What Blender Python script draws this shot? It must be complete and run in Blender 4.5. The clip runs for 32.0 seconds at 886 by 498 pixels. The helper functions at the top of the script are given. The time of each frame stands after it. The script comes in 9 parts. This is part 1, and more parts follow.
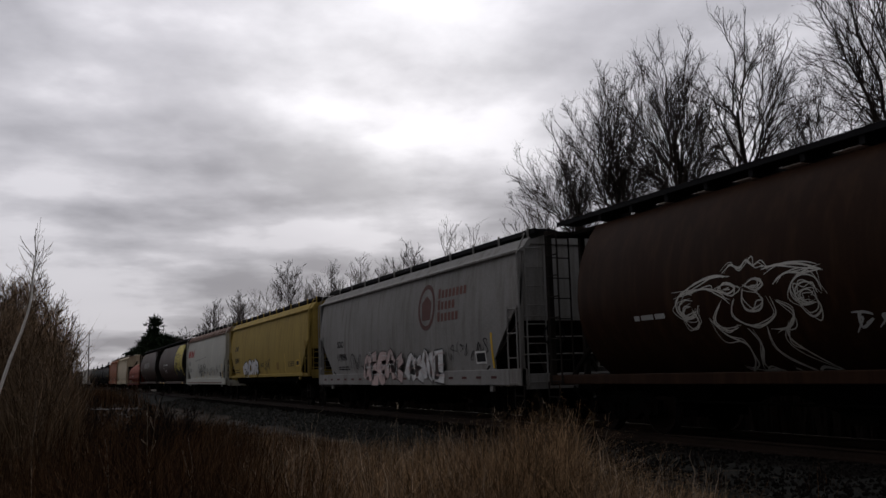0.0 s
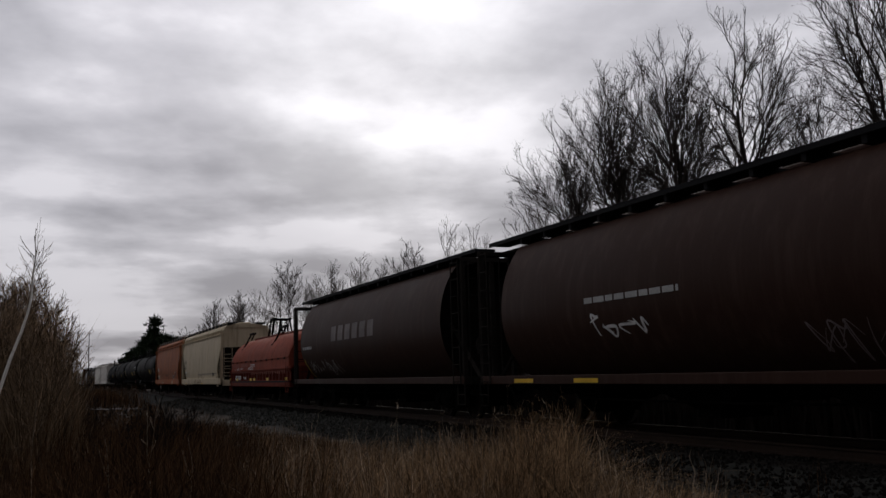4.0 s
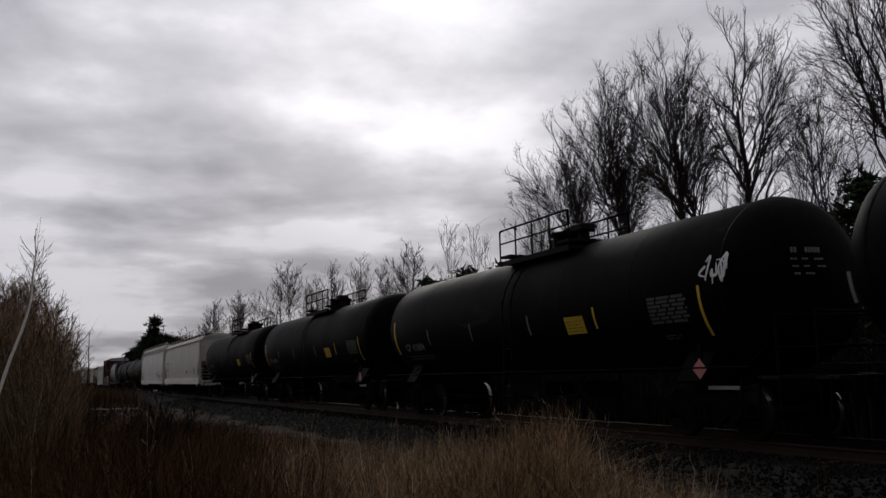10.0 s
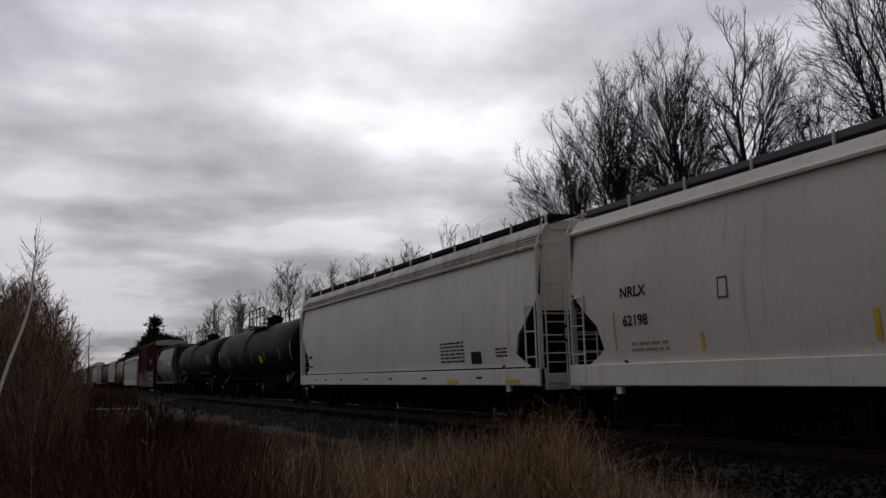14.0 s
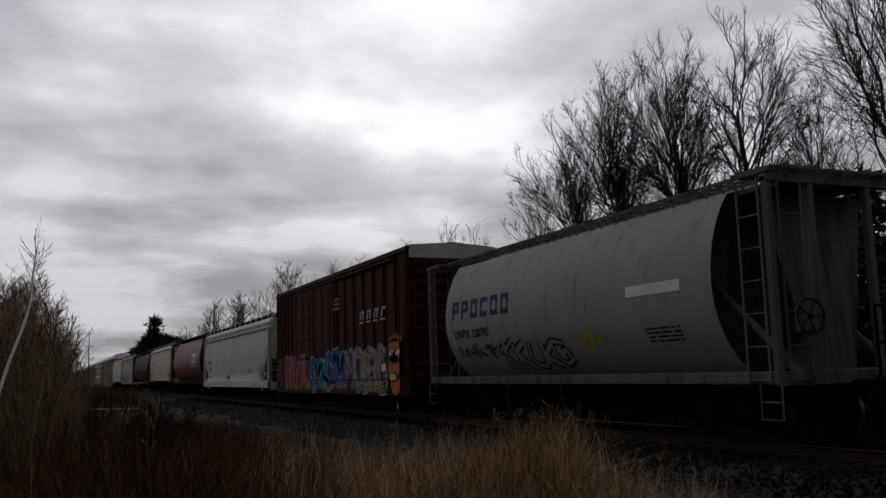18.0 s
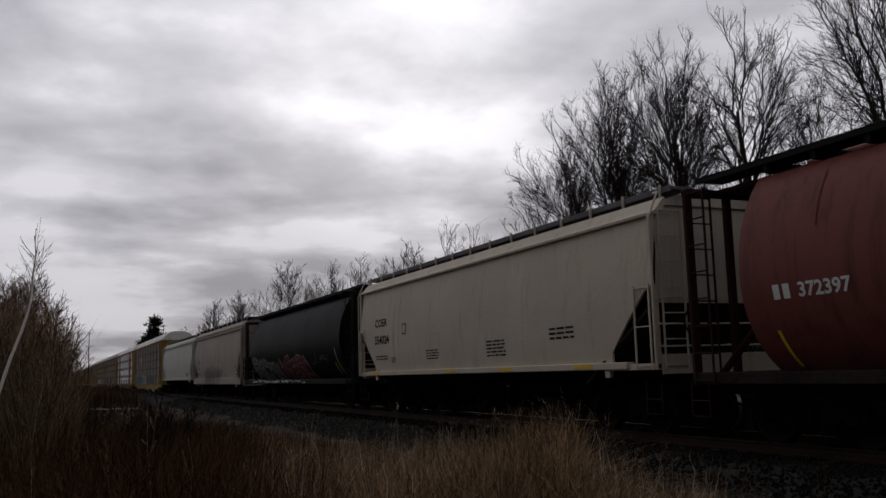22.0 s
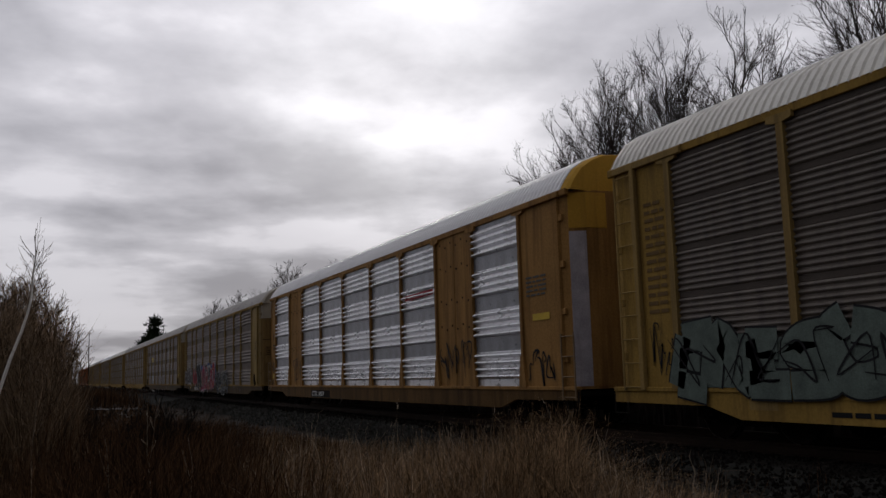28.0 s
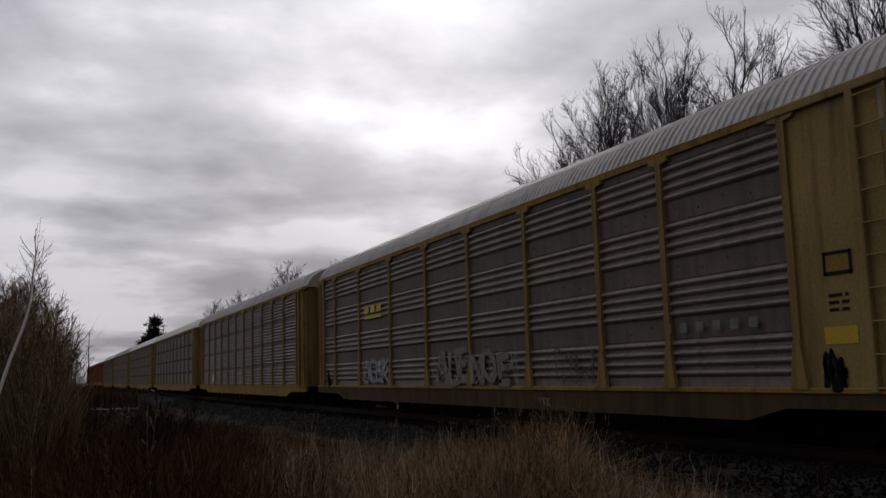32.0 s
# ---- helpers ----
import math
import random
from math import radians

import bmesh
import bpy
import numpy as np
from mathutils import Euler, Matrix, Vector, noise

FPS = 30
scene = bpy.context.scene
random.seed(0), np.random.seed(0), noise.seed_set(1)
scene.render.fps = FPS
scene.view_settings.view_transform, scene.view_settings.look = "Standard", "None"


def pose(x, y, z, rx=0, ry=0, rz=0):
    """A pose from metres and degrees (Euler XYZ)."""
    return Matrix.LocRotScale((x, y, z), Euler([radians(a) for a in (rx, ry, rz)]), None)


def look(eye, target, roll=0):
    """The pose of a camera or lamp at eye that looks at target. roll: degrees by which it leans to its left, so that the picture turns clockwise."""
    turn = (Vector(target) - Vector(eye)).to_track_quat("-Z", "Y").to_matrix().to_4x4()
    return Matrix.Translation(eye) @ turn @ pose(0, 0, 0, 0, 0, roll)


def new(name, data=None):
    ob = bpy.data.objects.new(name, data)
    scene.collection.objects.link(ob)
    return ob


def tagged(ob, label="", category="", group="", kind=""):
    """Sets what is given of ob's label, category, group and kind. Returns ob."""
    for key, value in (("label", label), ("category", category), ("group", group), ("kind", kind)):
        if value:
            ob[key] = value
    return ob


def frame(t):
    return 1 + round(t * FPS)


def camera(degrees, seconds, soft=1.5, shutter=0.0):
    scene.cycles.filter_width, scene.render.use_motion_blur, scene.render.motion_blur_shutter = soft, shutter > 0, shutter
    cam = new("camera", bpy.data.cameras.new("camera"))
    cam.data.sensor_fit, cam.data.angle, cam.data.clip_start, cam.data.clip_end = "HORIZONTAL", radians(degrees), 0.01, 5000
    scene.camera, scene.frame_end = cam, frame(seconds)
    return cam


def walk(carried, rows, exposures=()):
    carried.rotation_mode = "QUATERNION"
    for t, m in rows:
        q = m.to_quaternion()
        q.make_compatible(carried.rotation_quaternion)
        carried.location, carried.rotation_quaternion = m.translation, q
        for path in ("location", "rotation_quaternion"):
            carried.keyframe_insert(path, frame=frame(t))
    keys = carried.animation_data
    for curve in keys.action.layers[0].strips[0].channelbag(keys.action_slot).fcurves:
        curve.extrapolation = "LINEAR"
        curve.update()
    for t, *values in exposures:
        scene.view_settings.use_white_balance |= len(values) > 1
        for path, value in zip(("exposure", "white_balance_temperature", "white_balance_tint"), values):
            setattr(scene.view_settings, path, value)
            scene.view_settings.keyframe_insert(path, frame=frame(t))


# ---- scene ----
# The camera stands on a tripod beside a railway line. x runs along the track, in the train's direction;
# y points across the track, away from the camera; z = 0 is the top of the rails.
from collections import defaultdict

SECONDS = 32.0
YAW, PITCH, ROLL = 66.256, 7.751, -1.654
EYE = (0.0, 0.0, 1.272)
YC = 11.53          # centre line of the track
SIDE = 1.575        # half width of the cars

cam = camera(52.21, SECONDS)
CAM_POSE = pose(*EYE) @ pose(0, 0, 0, 0, 0, YAW) @ pose(0, 0, 0, 90 + PITCH) @ pose(0, 0, 0, 0, 0, ROLL)
walk(cam, [(0.0, CAM_POSE), (SECONDS, CAM_POSE)])


def shift(t):
    """How far the train has rolled at t seconds, against t = 16."""
    u = t - 16.0
    return 17.417 * u - 0.01717 * u * u

# ---- light: an overcast sky, the sun hidden behind the brightest clouds ----
SUN_DIR = Vector((-0.8861, 0.3329, 0.3225)).normalized()
world = bpy.data.worlds.new("overcast_sky")
scene.world = world
world.use_nodes = True


def link(tree, a, b):
    tree.links.new(a, b)


def build_sky():
    t = world.node_tree
    t.nodes.clear()
    n = t.nodes.new
    out, bg = n("ShaderNodeOutputWorld"), n("ShaderNodeBackground")
    co = n("ShaderNodeTexCoord")
    sep = n("ShaderNodeSeparateXYZ")
    link(t, co.outputs["Generated"], sep.inputs[0])
    # a flat layer of cloud: the direction divided by its height, softened towards the horizon
    zz = n("ShaderNodeMath"); zz.operation = "MAXIMUM"; zz.inputs[1].default_value = 0.0
    link(t, sep.outputs["Z"], zz.inputs[0])
    za = n("ShaderNodeMath"); za.operation = "ADD"; za.inputs[1].default_value = 0.12
    link(t, zz.outputs[0], za.inputs[0])
    dx = n("ShaderNodeMath"); dx.operation = "DIVIDE"
    dy = n("ShaderNodeMath"); dy.operation = "DIVIDE"
    link(t, sep.outputs["X"], dx.inputs[0]); link(t, za.outputs[0], dx.inputs[1])
    link(t, sep.outputs["Y"], dy.inputs[0]); link(t, za.outputs[0], dy.inputs[1])
    flat = n("ShaderNodeCombineXYZ")
    link(t, dx.outputs[0], flat.inputs[0]); link(t, dy.outputs[0], flat.inputs[1])
    def clouds(scale, detail, rough, warp, shift_xy, squeeze):
        place = n("ShaderNodeMapping"); place.vector_type = "TEXTURE"
        place.inputs["Location"].default_value = (*shift_xy, 0.0)
        place.inputs["Rotation"].default_value = (0, 0, radians(-24))
        place.inputs["Scale"].default_value = (*squeeze, 1.0)
        link(t, flat.outputs[0], place.inputs[0])
        c = n("ShaderNodeTexNoise"); c.inputs["Scale"].default_value = scale; c.inputs["Detail"].default_value = detail
        c.inputs["Roughness"].default_value = rough; c.inputs["Distortion"].default_value = warp
        link(t, place.outputs[0], c.inputs["Vector"])
        return c.outputs["Fac"]
    large = clouds(0.72, 3.0, 0.5, 0.1, (0.990, 0.232), (1.0, 0.75))
    small = clouds(2.1, 7.0, 0.50, 0.0, (3.1, 1.2), (1.0, 0.85))
    both = n("ShaderNodeMath"); both.operation = "MULTIPLY_ADD"; both.inputs[1].default_value = 0.62
    rest = n("ShaderNodeMath"); rest.operation = "MULTIPLY"; rest.inputs[1].default_value = 0.38
    link(t, small, rest.inputs[0]); link(t, large, both.inputs[0]); link(t, rest.outputs[0], both.inputs[2])
    # long flat banks of cloud low over the horizon
    flatten = n("ShaderNodeMapping"); flatten.inputs["Scale"].default_value = (5.0, 5.0, 24.0)
    link(t, co.outputs["Generated"], flatten.inputs[0])
    bank = n("ShaderNodeTexNoise"); bank.inputs["Scale"].default_value = 1.0; bank.inputs["Detail"].default_value = 6.0; bank.inputs["Roughness"].default_value = 0.48; bank.inputs["Distortion"].default_value = 0.0
    link(t, flatten.outputs[0], bank.inputs["Vector"])
    low = n("ShaderNodeMapRange"); low.interpolation_type = "SMOOTHSTEP"
    low.inputs["From Max"].default_value = 0.36
    low.inputs["To Min"].default_value, low.inputs["To Max"].default_value = 1.15, 0.0
    link(t, sep.outputs["Z"], low.inputs["Value"])
    mid = n("ShaderNodeMath"); mid.operation = "SUBTRACT"; mid.inputs[1].default_value = 0.5
    link(t, bank.outputs["Fac"], mid.inputs[0])
    banks = n("ShaderNodeMath"); banks.operation = "MULTIPLY_ADD"
    link(t, mid.outputs[0], banks.inputs[0]); link(t, low.outputs[0], banks.inputs[1]); link(t, both.outputs[0], banks.inputs[2])
    puff_at = n("ShaderNodeMapping"); puff_at.inputs["Scale"].default_value = (5.5, 5.5, 13.0)
    link(t, co.outputs["Generated"], puff_at.inputs[0])
    puff = n("ShaderNodeTexNoise"); puff.inputs["Scale"].default_value = 1.0; puff.inputs["Detail"].default_value = 7.0; puff.inputs["Roughness"].default_value = 0.52
    link(t, puff_at.outputs[0], puff.inputs["Vector"])
    puffs = n("ShaderNodeMath"); puffs.operation = "SUBTRACT"; puffs.inputs[1].default_value = 0.5
    link(t, puff.outputs["Fac"], puffs.inputs[0])
    sky_all = n("ShaderNodeMath"); sky_all.operation = "MULTIPLY_ADD"; sky_all.inputs[1].default_value = 0.42
    link(t, puffs.outputs[0], sky_all.inputs[0]); link(t, banks.outputs[0], sky_all.inputs[2])
    ramp = n("ShaderNodeValToRGB")
    ramp.color_ramp.interpolation = "B_SPLINE"
    el = ramp.color_ramp.elements
    el[0].position, el[0].color = 0.36, (0.33, 0.326, 0.362, 1)
    el[1].position, el[1].color = 0.62, (0.76, 0.745, 0.795, 1)
    e = el.new(0.46); e.color = (0.475, 0.469, 0.512, 1)
    e = el.new(0.55); e.color = (0.585, 0.575, 0.622, 1)
    link(t, sky_all.outputs[0], ramp.inputs[0])
    # the sun's light through the cloud, brightest where the sun stands
    dot = n("ShaderNodeVectorMath"); dot.operation = "DOT_PRODUCT"
    link(t, co.outputs["Generated"], dot.inputs[0]); dot.inputs[1].default_value = SUN_DIR
    glow = n("ShaderNodeMapRange"); glow.interpolation_type = "SMOOTHSTEP"
    glow.inputs["From Min"].default_value, glow.inputs["From Max"].default_value = 0.975, 1.0
    glow.inputs["To Min"].default_value, glow.inputs["To Max"].default_value = 0.0, 0.44
    link(t, dot.outputs["Value"], glow.inputs["Value"])
    veil = n("ShaderNodeMath"); veil.operation = "MULTIPLY"
    link(t, glow.outputs[0], veil.inputs[0]); link(t, small, veil.inputs[1])
    add = n("ShaderNodeMix"); add.data_type = "RGBA"; add.blend_type = "ADD"
    add.inputs["Factor"].default_value = 1.0
    link(t, ramp.outputs[0], add.inputs["A"]); link(t, veil.outputs[0], add.inputs["B"])
    sky = n("ShaderNodeTexSky"); sky.sky_type = "NISHITA"; sky.sun_disc = False
    sky.sun_elevation = math.asin(SUN_DIR.z)
    sky.sun_rotation = math.atan2(SUN_DIR.x, SUN_DIR.y)
    thin = n("ShaderNodeMix"); thin.data_type = "RGBA"; thin.blend_type = "ADD"; thin.inputs["Factor"].default_value = 0.0015
    link(t, add.outputs["Result"], thin.inputs["A"]); link(t, sky.outputs[0], thin.inputs["B"])
    link(t, thin.outputs["Result"], bg.inputs["Color"])
    # the overcast darkens away from the sun
    far = n("ShaderNodeMapRange"); far.interpolation_type = "SMOOTHSTEP"
    far.inputs["From Min"].default_value, far.inputs["From Max"].default_value = -0.3, 0.85
    far.inputs["To Min"].default_value, far.inputs["To Max"].default_value = 0.0, 1.0
    link(t, dot.outputs["Value"], far.inputs["Value"])
    # an overcast is darker towards the horizon than overhead
    high = n("ShaderNodeMapRange")
    high.inputs["To Min"].default_value, high.inputs["To Max"].default_value = 0.15, 0.54
    link(t, sep.outputs["Z"], high.inputs["Value"])
    level = n("ShaderNodeMix"); level.data_type = "FLOAT"
    link(t, far.outputs[0], level.inputs["Factor"]); link(t, high.outputs[0], level.inputs["A"])
    seen = n("ShaderNodeMapRange"); seen.inputs["From Max"].default_value = 0.46
    seen.inputs["To Min"].default_value, seen.inputs["To Max"].default_value = 0.71, 1.27
    link(t, sep.outputs["Z"], seen.inputs["Value"]); link(t, seen.outputs[0], level.inputs["B"])
    link(t, level.outputs["Result"], bg.inputs["Strength"])
    link(t, bg.outputs[0], out.inputs[0])


build_sky()
sun = new("sun", bpy.data.lights.new("sun", "SUN"))
sun.data.energy, sun.data.angle, sun.data.color = 0.8, radians(20), (1.0, 0.96, 0.90)
sun.matrix_world = look(SUN_DIR * 100, (0, 0, 0))
scene.view_settings.exposure = 0.0
# ---- materials ----
MATS = {}


def surface(name, color, rough=0.6, metal=0.0, vary=0.25, grain=40.0, patch=1.2, stain=None, amount=0.0, streak=False,
            bump=0.15, stretch=(1, 1, 1), per_object=0.0, per_island=0.0, spec=None):
    """A procedural paint, metal, bark, stone or plant surface: two scales of variation, stains of a second colour, fine relief."""
    if name in MATS:
        return MATS[name]
    m = bpy.data.materials.new(name)
    m.use_nodes = True
    t = m.node_tree
    n = t.nodes.new
    b = t.nodes["Principled BSDF"]
    co = n("ShaderNodeTexCoord")
    mp = n("ShaderNodeMapping"); mp.inputs["Scale"].default_value = stretch
    link(t, co.outputs["Object"], mp.inputs[0])
    fine = n("ShaderNodeTexNoise"); fine.inputs["Scale"].default_value = grain; fine.inputs["Detail"].default_value = 4.0
    big = n("ShaderNodeTexNoise"); big.inputs["Scale"].default_value = patch; big.inputs["Detail"].default_value = 5.0
    link(t, mp.outputs[0], fine.inputs["Vector"]); link(t, mp.outputs[0], big.inputs["Vector"])
    mix = n("ShaderNodeMath"); mix.operation = "MULTIPLY_ADD"; mix.inputs[1].default_value = 0.45
    link(t, fine.outputs["Fac"], mix.inputs[0])
    half = n("ShaderNodeMath"); half.operation = "MULTIPLY"; half.inputs[1].default_value = 0.55
    link(t, big.outputs["Fac"], half.inputs[0]); link(t, half.outputs[0], mix.inputs[2])
    span = n("ShaderNodeMapRange")
    span.inputs["From Min"].default_value, span.inputs["From Max"].default_value = 0.32, 0.68
    span.inputs["To Min"].default_value, span.inputs["To Max"].default_value = 1.0 - vary, 1.0 + vary
    link(t, mix.outputs[0], span.inputs["Value"])
    shade = n("ShaderNodeMix"); shade.data_type = "RGBA"; shade.blend_type = "MULTIPLY"; shade.inputs["Factor"].default_value = 1.0
    shade.inputs["A"].default_value = (*color, 1)
    last = span.outputs[0]
    if per_object:
        info = n("ShaderNodeObjectInfo")
        ro = n("ShaderNodeMapRange")
        ro.inputs["To Min"].default_value, ro.inputs["To Max"].default_value = 1.0 - per_object, 1.0 + per_object
        link(t, info.outputs["Random"], ro.inputs["Value"])
        mul = n("ShaderNodeMath"); mul.operation = "MULTIPLY"
        link(t, last, mul.inputs[0]); link(t, ro.outputs[0], mul.inputs[1]); last = mul.outputs[0]
    if per_island:
        geo = n("ShaderNodeNewGeometry")
        ri = n("ShaderNodeMapRange")
        ri.inputs["To Min"].default_value, ri.inputs["To Max"].default_value = 1.0 - per_island, 1.0 + 1.8 * per_island
        pw = n("ShaderNodeMath"); pw.operation = "POWER"; pw.inputs[1].default_value = 1.8
        link(t, geo.outputs["Random Per Island"], pw.inputs[0]); link(t, pw.outputs[0], ri.inputs["Value"])
        mul = n("ShaderNodeMath"); mul.operation = "MULTIPLY"
        link(t, last, mul.inputs[0]); link(t, ri.outputs[0], mul.inputs[1]); last = mul.outputs[0]
    link(t, last, shade.inputs["B"])
    col = shade.outputs["Result"]
    if stain and amount > 0:
        sm = n("ShaderNodeMapping"); sm.inputs["Scale"].default_value = (2.6, 2.6, 0.22) if streak else (1.0, 1.0, 1.0)
        link(t, co.outputs["Object"], sm.inputs[0])
        sn = n("ShaderNodeTexNoise"); sn.inputs["Scale"].default_value = 1.6; sn.inputs["Detail"].default_value = 8.0
        sn.inputs["Roughness"].default_value = 0.65
        link(t, sm.outputs[0], sn.inputs["Vector"])
        sr = n("ShaderNodeMapRange")
        sr.inputs["From Min"].default_value, sr.inputs["From Max"].default_value = 0.68 - 0.4 * amount, 0.98 - 0.4 * amount
        link(t, sn.outputs["Fac"], sr.inputs["Value"])
        st = n("ShaderNodeMix"); st.data_type = "RGBA"; st.inputs["B"].default_value = (*stain, 1)
        link(t, sr.outputs[0], st.inputs["Factor"]); link(t, col, st.inputs["A"])
        col = st.outputs["Result"]
    link(t, col, b.inputs["Base Color"])
    rr = n("ShaderNodeMapRange")
    rr.inputs["To Min"].default_value, rr.inputs["To Max"].default_value = max(rough - 0.12, 0.05), min(rough + 0.12, 1.0)
    link(t, big.outputs["Fac"], rr.inputs["Value"]); link(t, rr.outputs[0], b.inputs["Roughness"])
    b.inputs["Metallic"].default_value = metal
    b.inputs["Specular IOR Level"].default_value = spec if spec is not None else 0.4 if metal else 0.10 if rough < 0.6 else 0.06
    if bump:
        bp = n("ShaderNodeBump"); bp.inputs["Strength"].default_value = bump; bp.inputs["Distance"].default_value = 0.01
        link(t, mix.outputs[0], bp.inputs["Height"]); link(t, bp.outputs[0], b.inputs["Normal"])
    MATS[name] = m
    return m


RUST = (0.085, 0.034, 0.016)
SOOT = (0.022, 0.019, 0.017)
DIRT = (0.12, 0.10, 0.08)


def paint(name, color, stain=DIRT, amount=0.45, rough=0.62, vary=0.14, spec=0.025):
    return surface(name, color, rough, vary=vary, grain=22.0, patch=0.55, stain=stain, amount=amount, streak=True, bump=0.06, spec=spec)


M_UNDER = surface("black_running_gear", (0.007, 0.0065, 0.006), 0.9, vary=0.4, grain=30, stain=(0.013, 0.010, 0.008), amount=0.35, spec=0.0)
M_WHEEL = surface("rusty_wheel_steel", (0.014, 0.010, 0.008), 0.8, vary=0.3, grain=25, spec=0.03)
M_TREAD = surface("polished_wheel_tread", (0.30, 0.29, 0.28), 0.35, metal=1.0, vary=0.15)
M_GRATE = surface("dark_steel_grating", (0.014, 0.014, 0.015), 0.7, vary=0.3, grain=60, spec=0.04)
M_BLACK = paint("black_paint", (0.0026, 0.0026, 0.0027), (0.0075, 0.0068, 0.0062), 0.5, 0.6, spec=0.022)
# grime tone that also paints the shade of car ends and low fittings
M_GRIME_SHADE = surface("sooty_brake_dust", (0.022, 0.019, 0.017), 0.9, vary=0.4, grain=12, stain=(0.04, 0.033, 0.028), amount=0.4, spec=0.02)
M_BLACKLET = surface("black_lettering", (0.015, 0.015, 0.016), 0.6, vary=0.2)
M_WHITELET = surface("white_lettering", (0.62, 0.62, 0.60), 0.6, vary=0.2)
M_REDLET = surface("red_lettering", (0.36, 0.035, 0.03), 0.6, vary=0.25)
M_NAVYLET = surface("navy_lettering", (0.03, 0.035, 0.09), 0.6, vary=0.2)
M_YELLOWMARK = surface("yellow_reflector", (0.66, 0.42, 0.04), 0.45, vary=0.2)
M_DULLMARK = surface("dirty_white_strip", (0.20, 0.20, 0.19), 0.7, vary=0.35, stain=(0.05, 0.045, 0.04), amount=0.5)
M_YPLATE = surface("yellow_placard", (0.55, 0.38, 0.04), 0.5, vary=0.2)
M_GREYPLATE = surface("grey_data_panel", (0.095, 0.095, 0.09), 0.6, vary=0.3)
M_PINK = surface("red_white_placard", (0.55, 0.22, 0.22), 0.5, vary=0.2)
# ---- building blocks ----
class Geo:
    """Collects the points and faces of one mesh."""

    def __init__(self):
        self.v, self.f = [], []

    def add(self, verts, faces):
        k = len(self.v)
        self.v.extend(tuple(p) for p in verts)
        self.f.extend(tuple(i + k for i in f) for f in faces)
        return self

    def box(self, x0, x1, y0, y1, z0, z1, c=0.0):
        """A box; with c its edges are cut off by that much."""
        if not c:
            p = [(x, y, z) for x in (x0, x1) for y in (y0, y1) for z in (z0, z1)]
            return self.add(p, [(0, 1, 3, 2), (4, 6, 7, 5), (0, 4, 5, 1), (2, 3, 7, 6), (0, 2, 6, 4), (1, 5, 7, 3)])
        c = min(c, (x1 - x0) * 0.3, (y1 - y0) * 0.3, (z1 - z0) * 0.3)
        p, at = [], {}
        for i, x in enumerate((x0, x1)):
            for j, y in enumerate((y0, y1)):
                for k, z in enumerate((z0, z1)):
                    sx, sy, sz = (c if i == 0 else -c), (c if j == 0 else -c), (c if k == 0 else -c)
                    for a, q in enumerate(((x, y + sy, z + sz), (x + sx, y, z + sz), (x + sx, y + sy, z))):
                        at[i, j, k, a] = len(p)
                        p.append(q)
        f = []
        for s in (0, 1):
            f.append([at[s, j, k, 0] for j, k in ((0, 0), (0, 1), (1, 1), (1, 0))])
            f.append([at[i, s, k, 1] for i, k in ((0, 0), (1, 0), (1, 1), (0, 1))])
            f.append([at[i, j, s, 2] for i, j in ((0, 0), (0, 1), (1, 1), (1, 0))])
        for a in (0, 1):
            for b in (0, 1):
                f.append([at[0, a, b, 1], at[1, a, b, 1], at[1, a, b, 2], at[0, a, b, 2]])
                f.append([at[a, 0, b, 0], at[a, 1, b, 0], at[a, 1, b, 2], at[a, 0, b, 2]])
                f.append([at[a, b, 0, 0], at[a, b, 1, 0], at[a, b, 1, 1], at[a, b, 0, 1]])
                for k in (0, 1):
                    f.append([at[a, b, k, 0], at[a, b, k, 1], at[a, b, k, 2]])
        return self.add(p, f)

    def tube(self, pts, r, n=6, r1=None, cap=True):
        """A round bar along a line of points, tapering from r to r1."""
        pts = [Vector(p) for p in pts]
        r1 = r if r1 is None else r1
        k, m = len(self.v), len(pts)
        side = None
        for i, p in enumerate(pts):
            d = (pts[min(i + 1, m - 1)] - pts[max(i - 1, 0)])
            if d.length < 1e-9:
                d = Vector((0, 0, 1))
            d.normalize()
            if side is None:
                side = d.orthogonal().normalized()
            side = (side - d * side.dot(d))
            side = side.normalized() if side.length > 1e-6 else d.orthogonal().normalized()
            up = d.cross(side)
            rr = r + (r1 - r) * i / max(m - 1, 1)
            for a in range(n):
                w = 2 * math.pi * a / n
                self.v.append(tuple(p + (side * math.cos(w) + up * math.sin(w)) * rr))
        for i in range(m - 1):
            for a in range(n):
                b = (a + 1) % n
                self.f.append((k + i * n + a, k + i * n + b, k + (i + 1) * n + b, k + (i + 1) * n + a))
        if cap:
            self.f.append(tuple(k + a for a in reversed(range(n))))
            self.f.append(tuple(k + (m - 1) * n + a for a in range(n)))
        return self

    def prism(self, poly, a0, a1, axis="y"):
        """A polygon, given in the plane across the axis, pushed along it from a0 to a1."""
        n = len(poly)

        def at(p, a):
            return (p[0], a, p[1]) if axis == "y" else (a, p[0], p[1]) if axis == "x" else (p[0], p[1], a)
        k = [at(p, a0) for p in poly] + [at(p, a1) for p in poly]
        return self.add(k, [tuple(range(n)), tuple(reversed(range(n, 2 * n)))] + [(i, i + n, (i + 1) % n + n, (i + 1) % n) for i in range(n)])

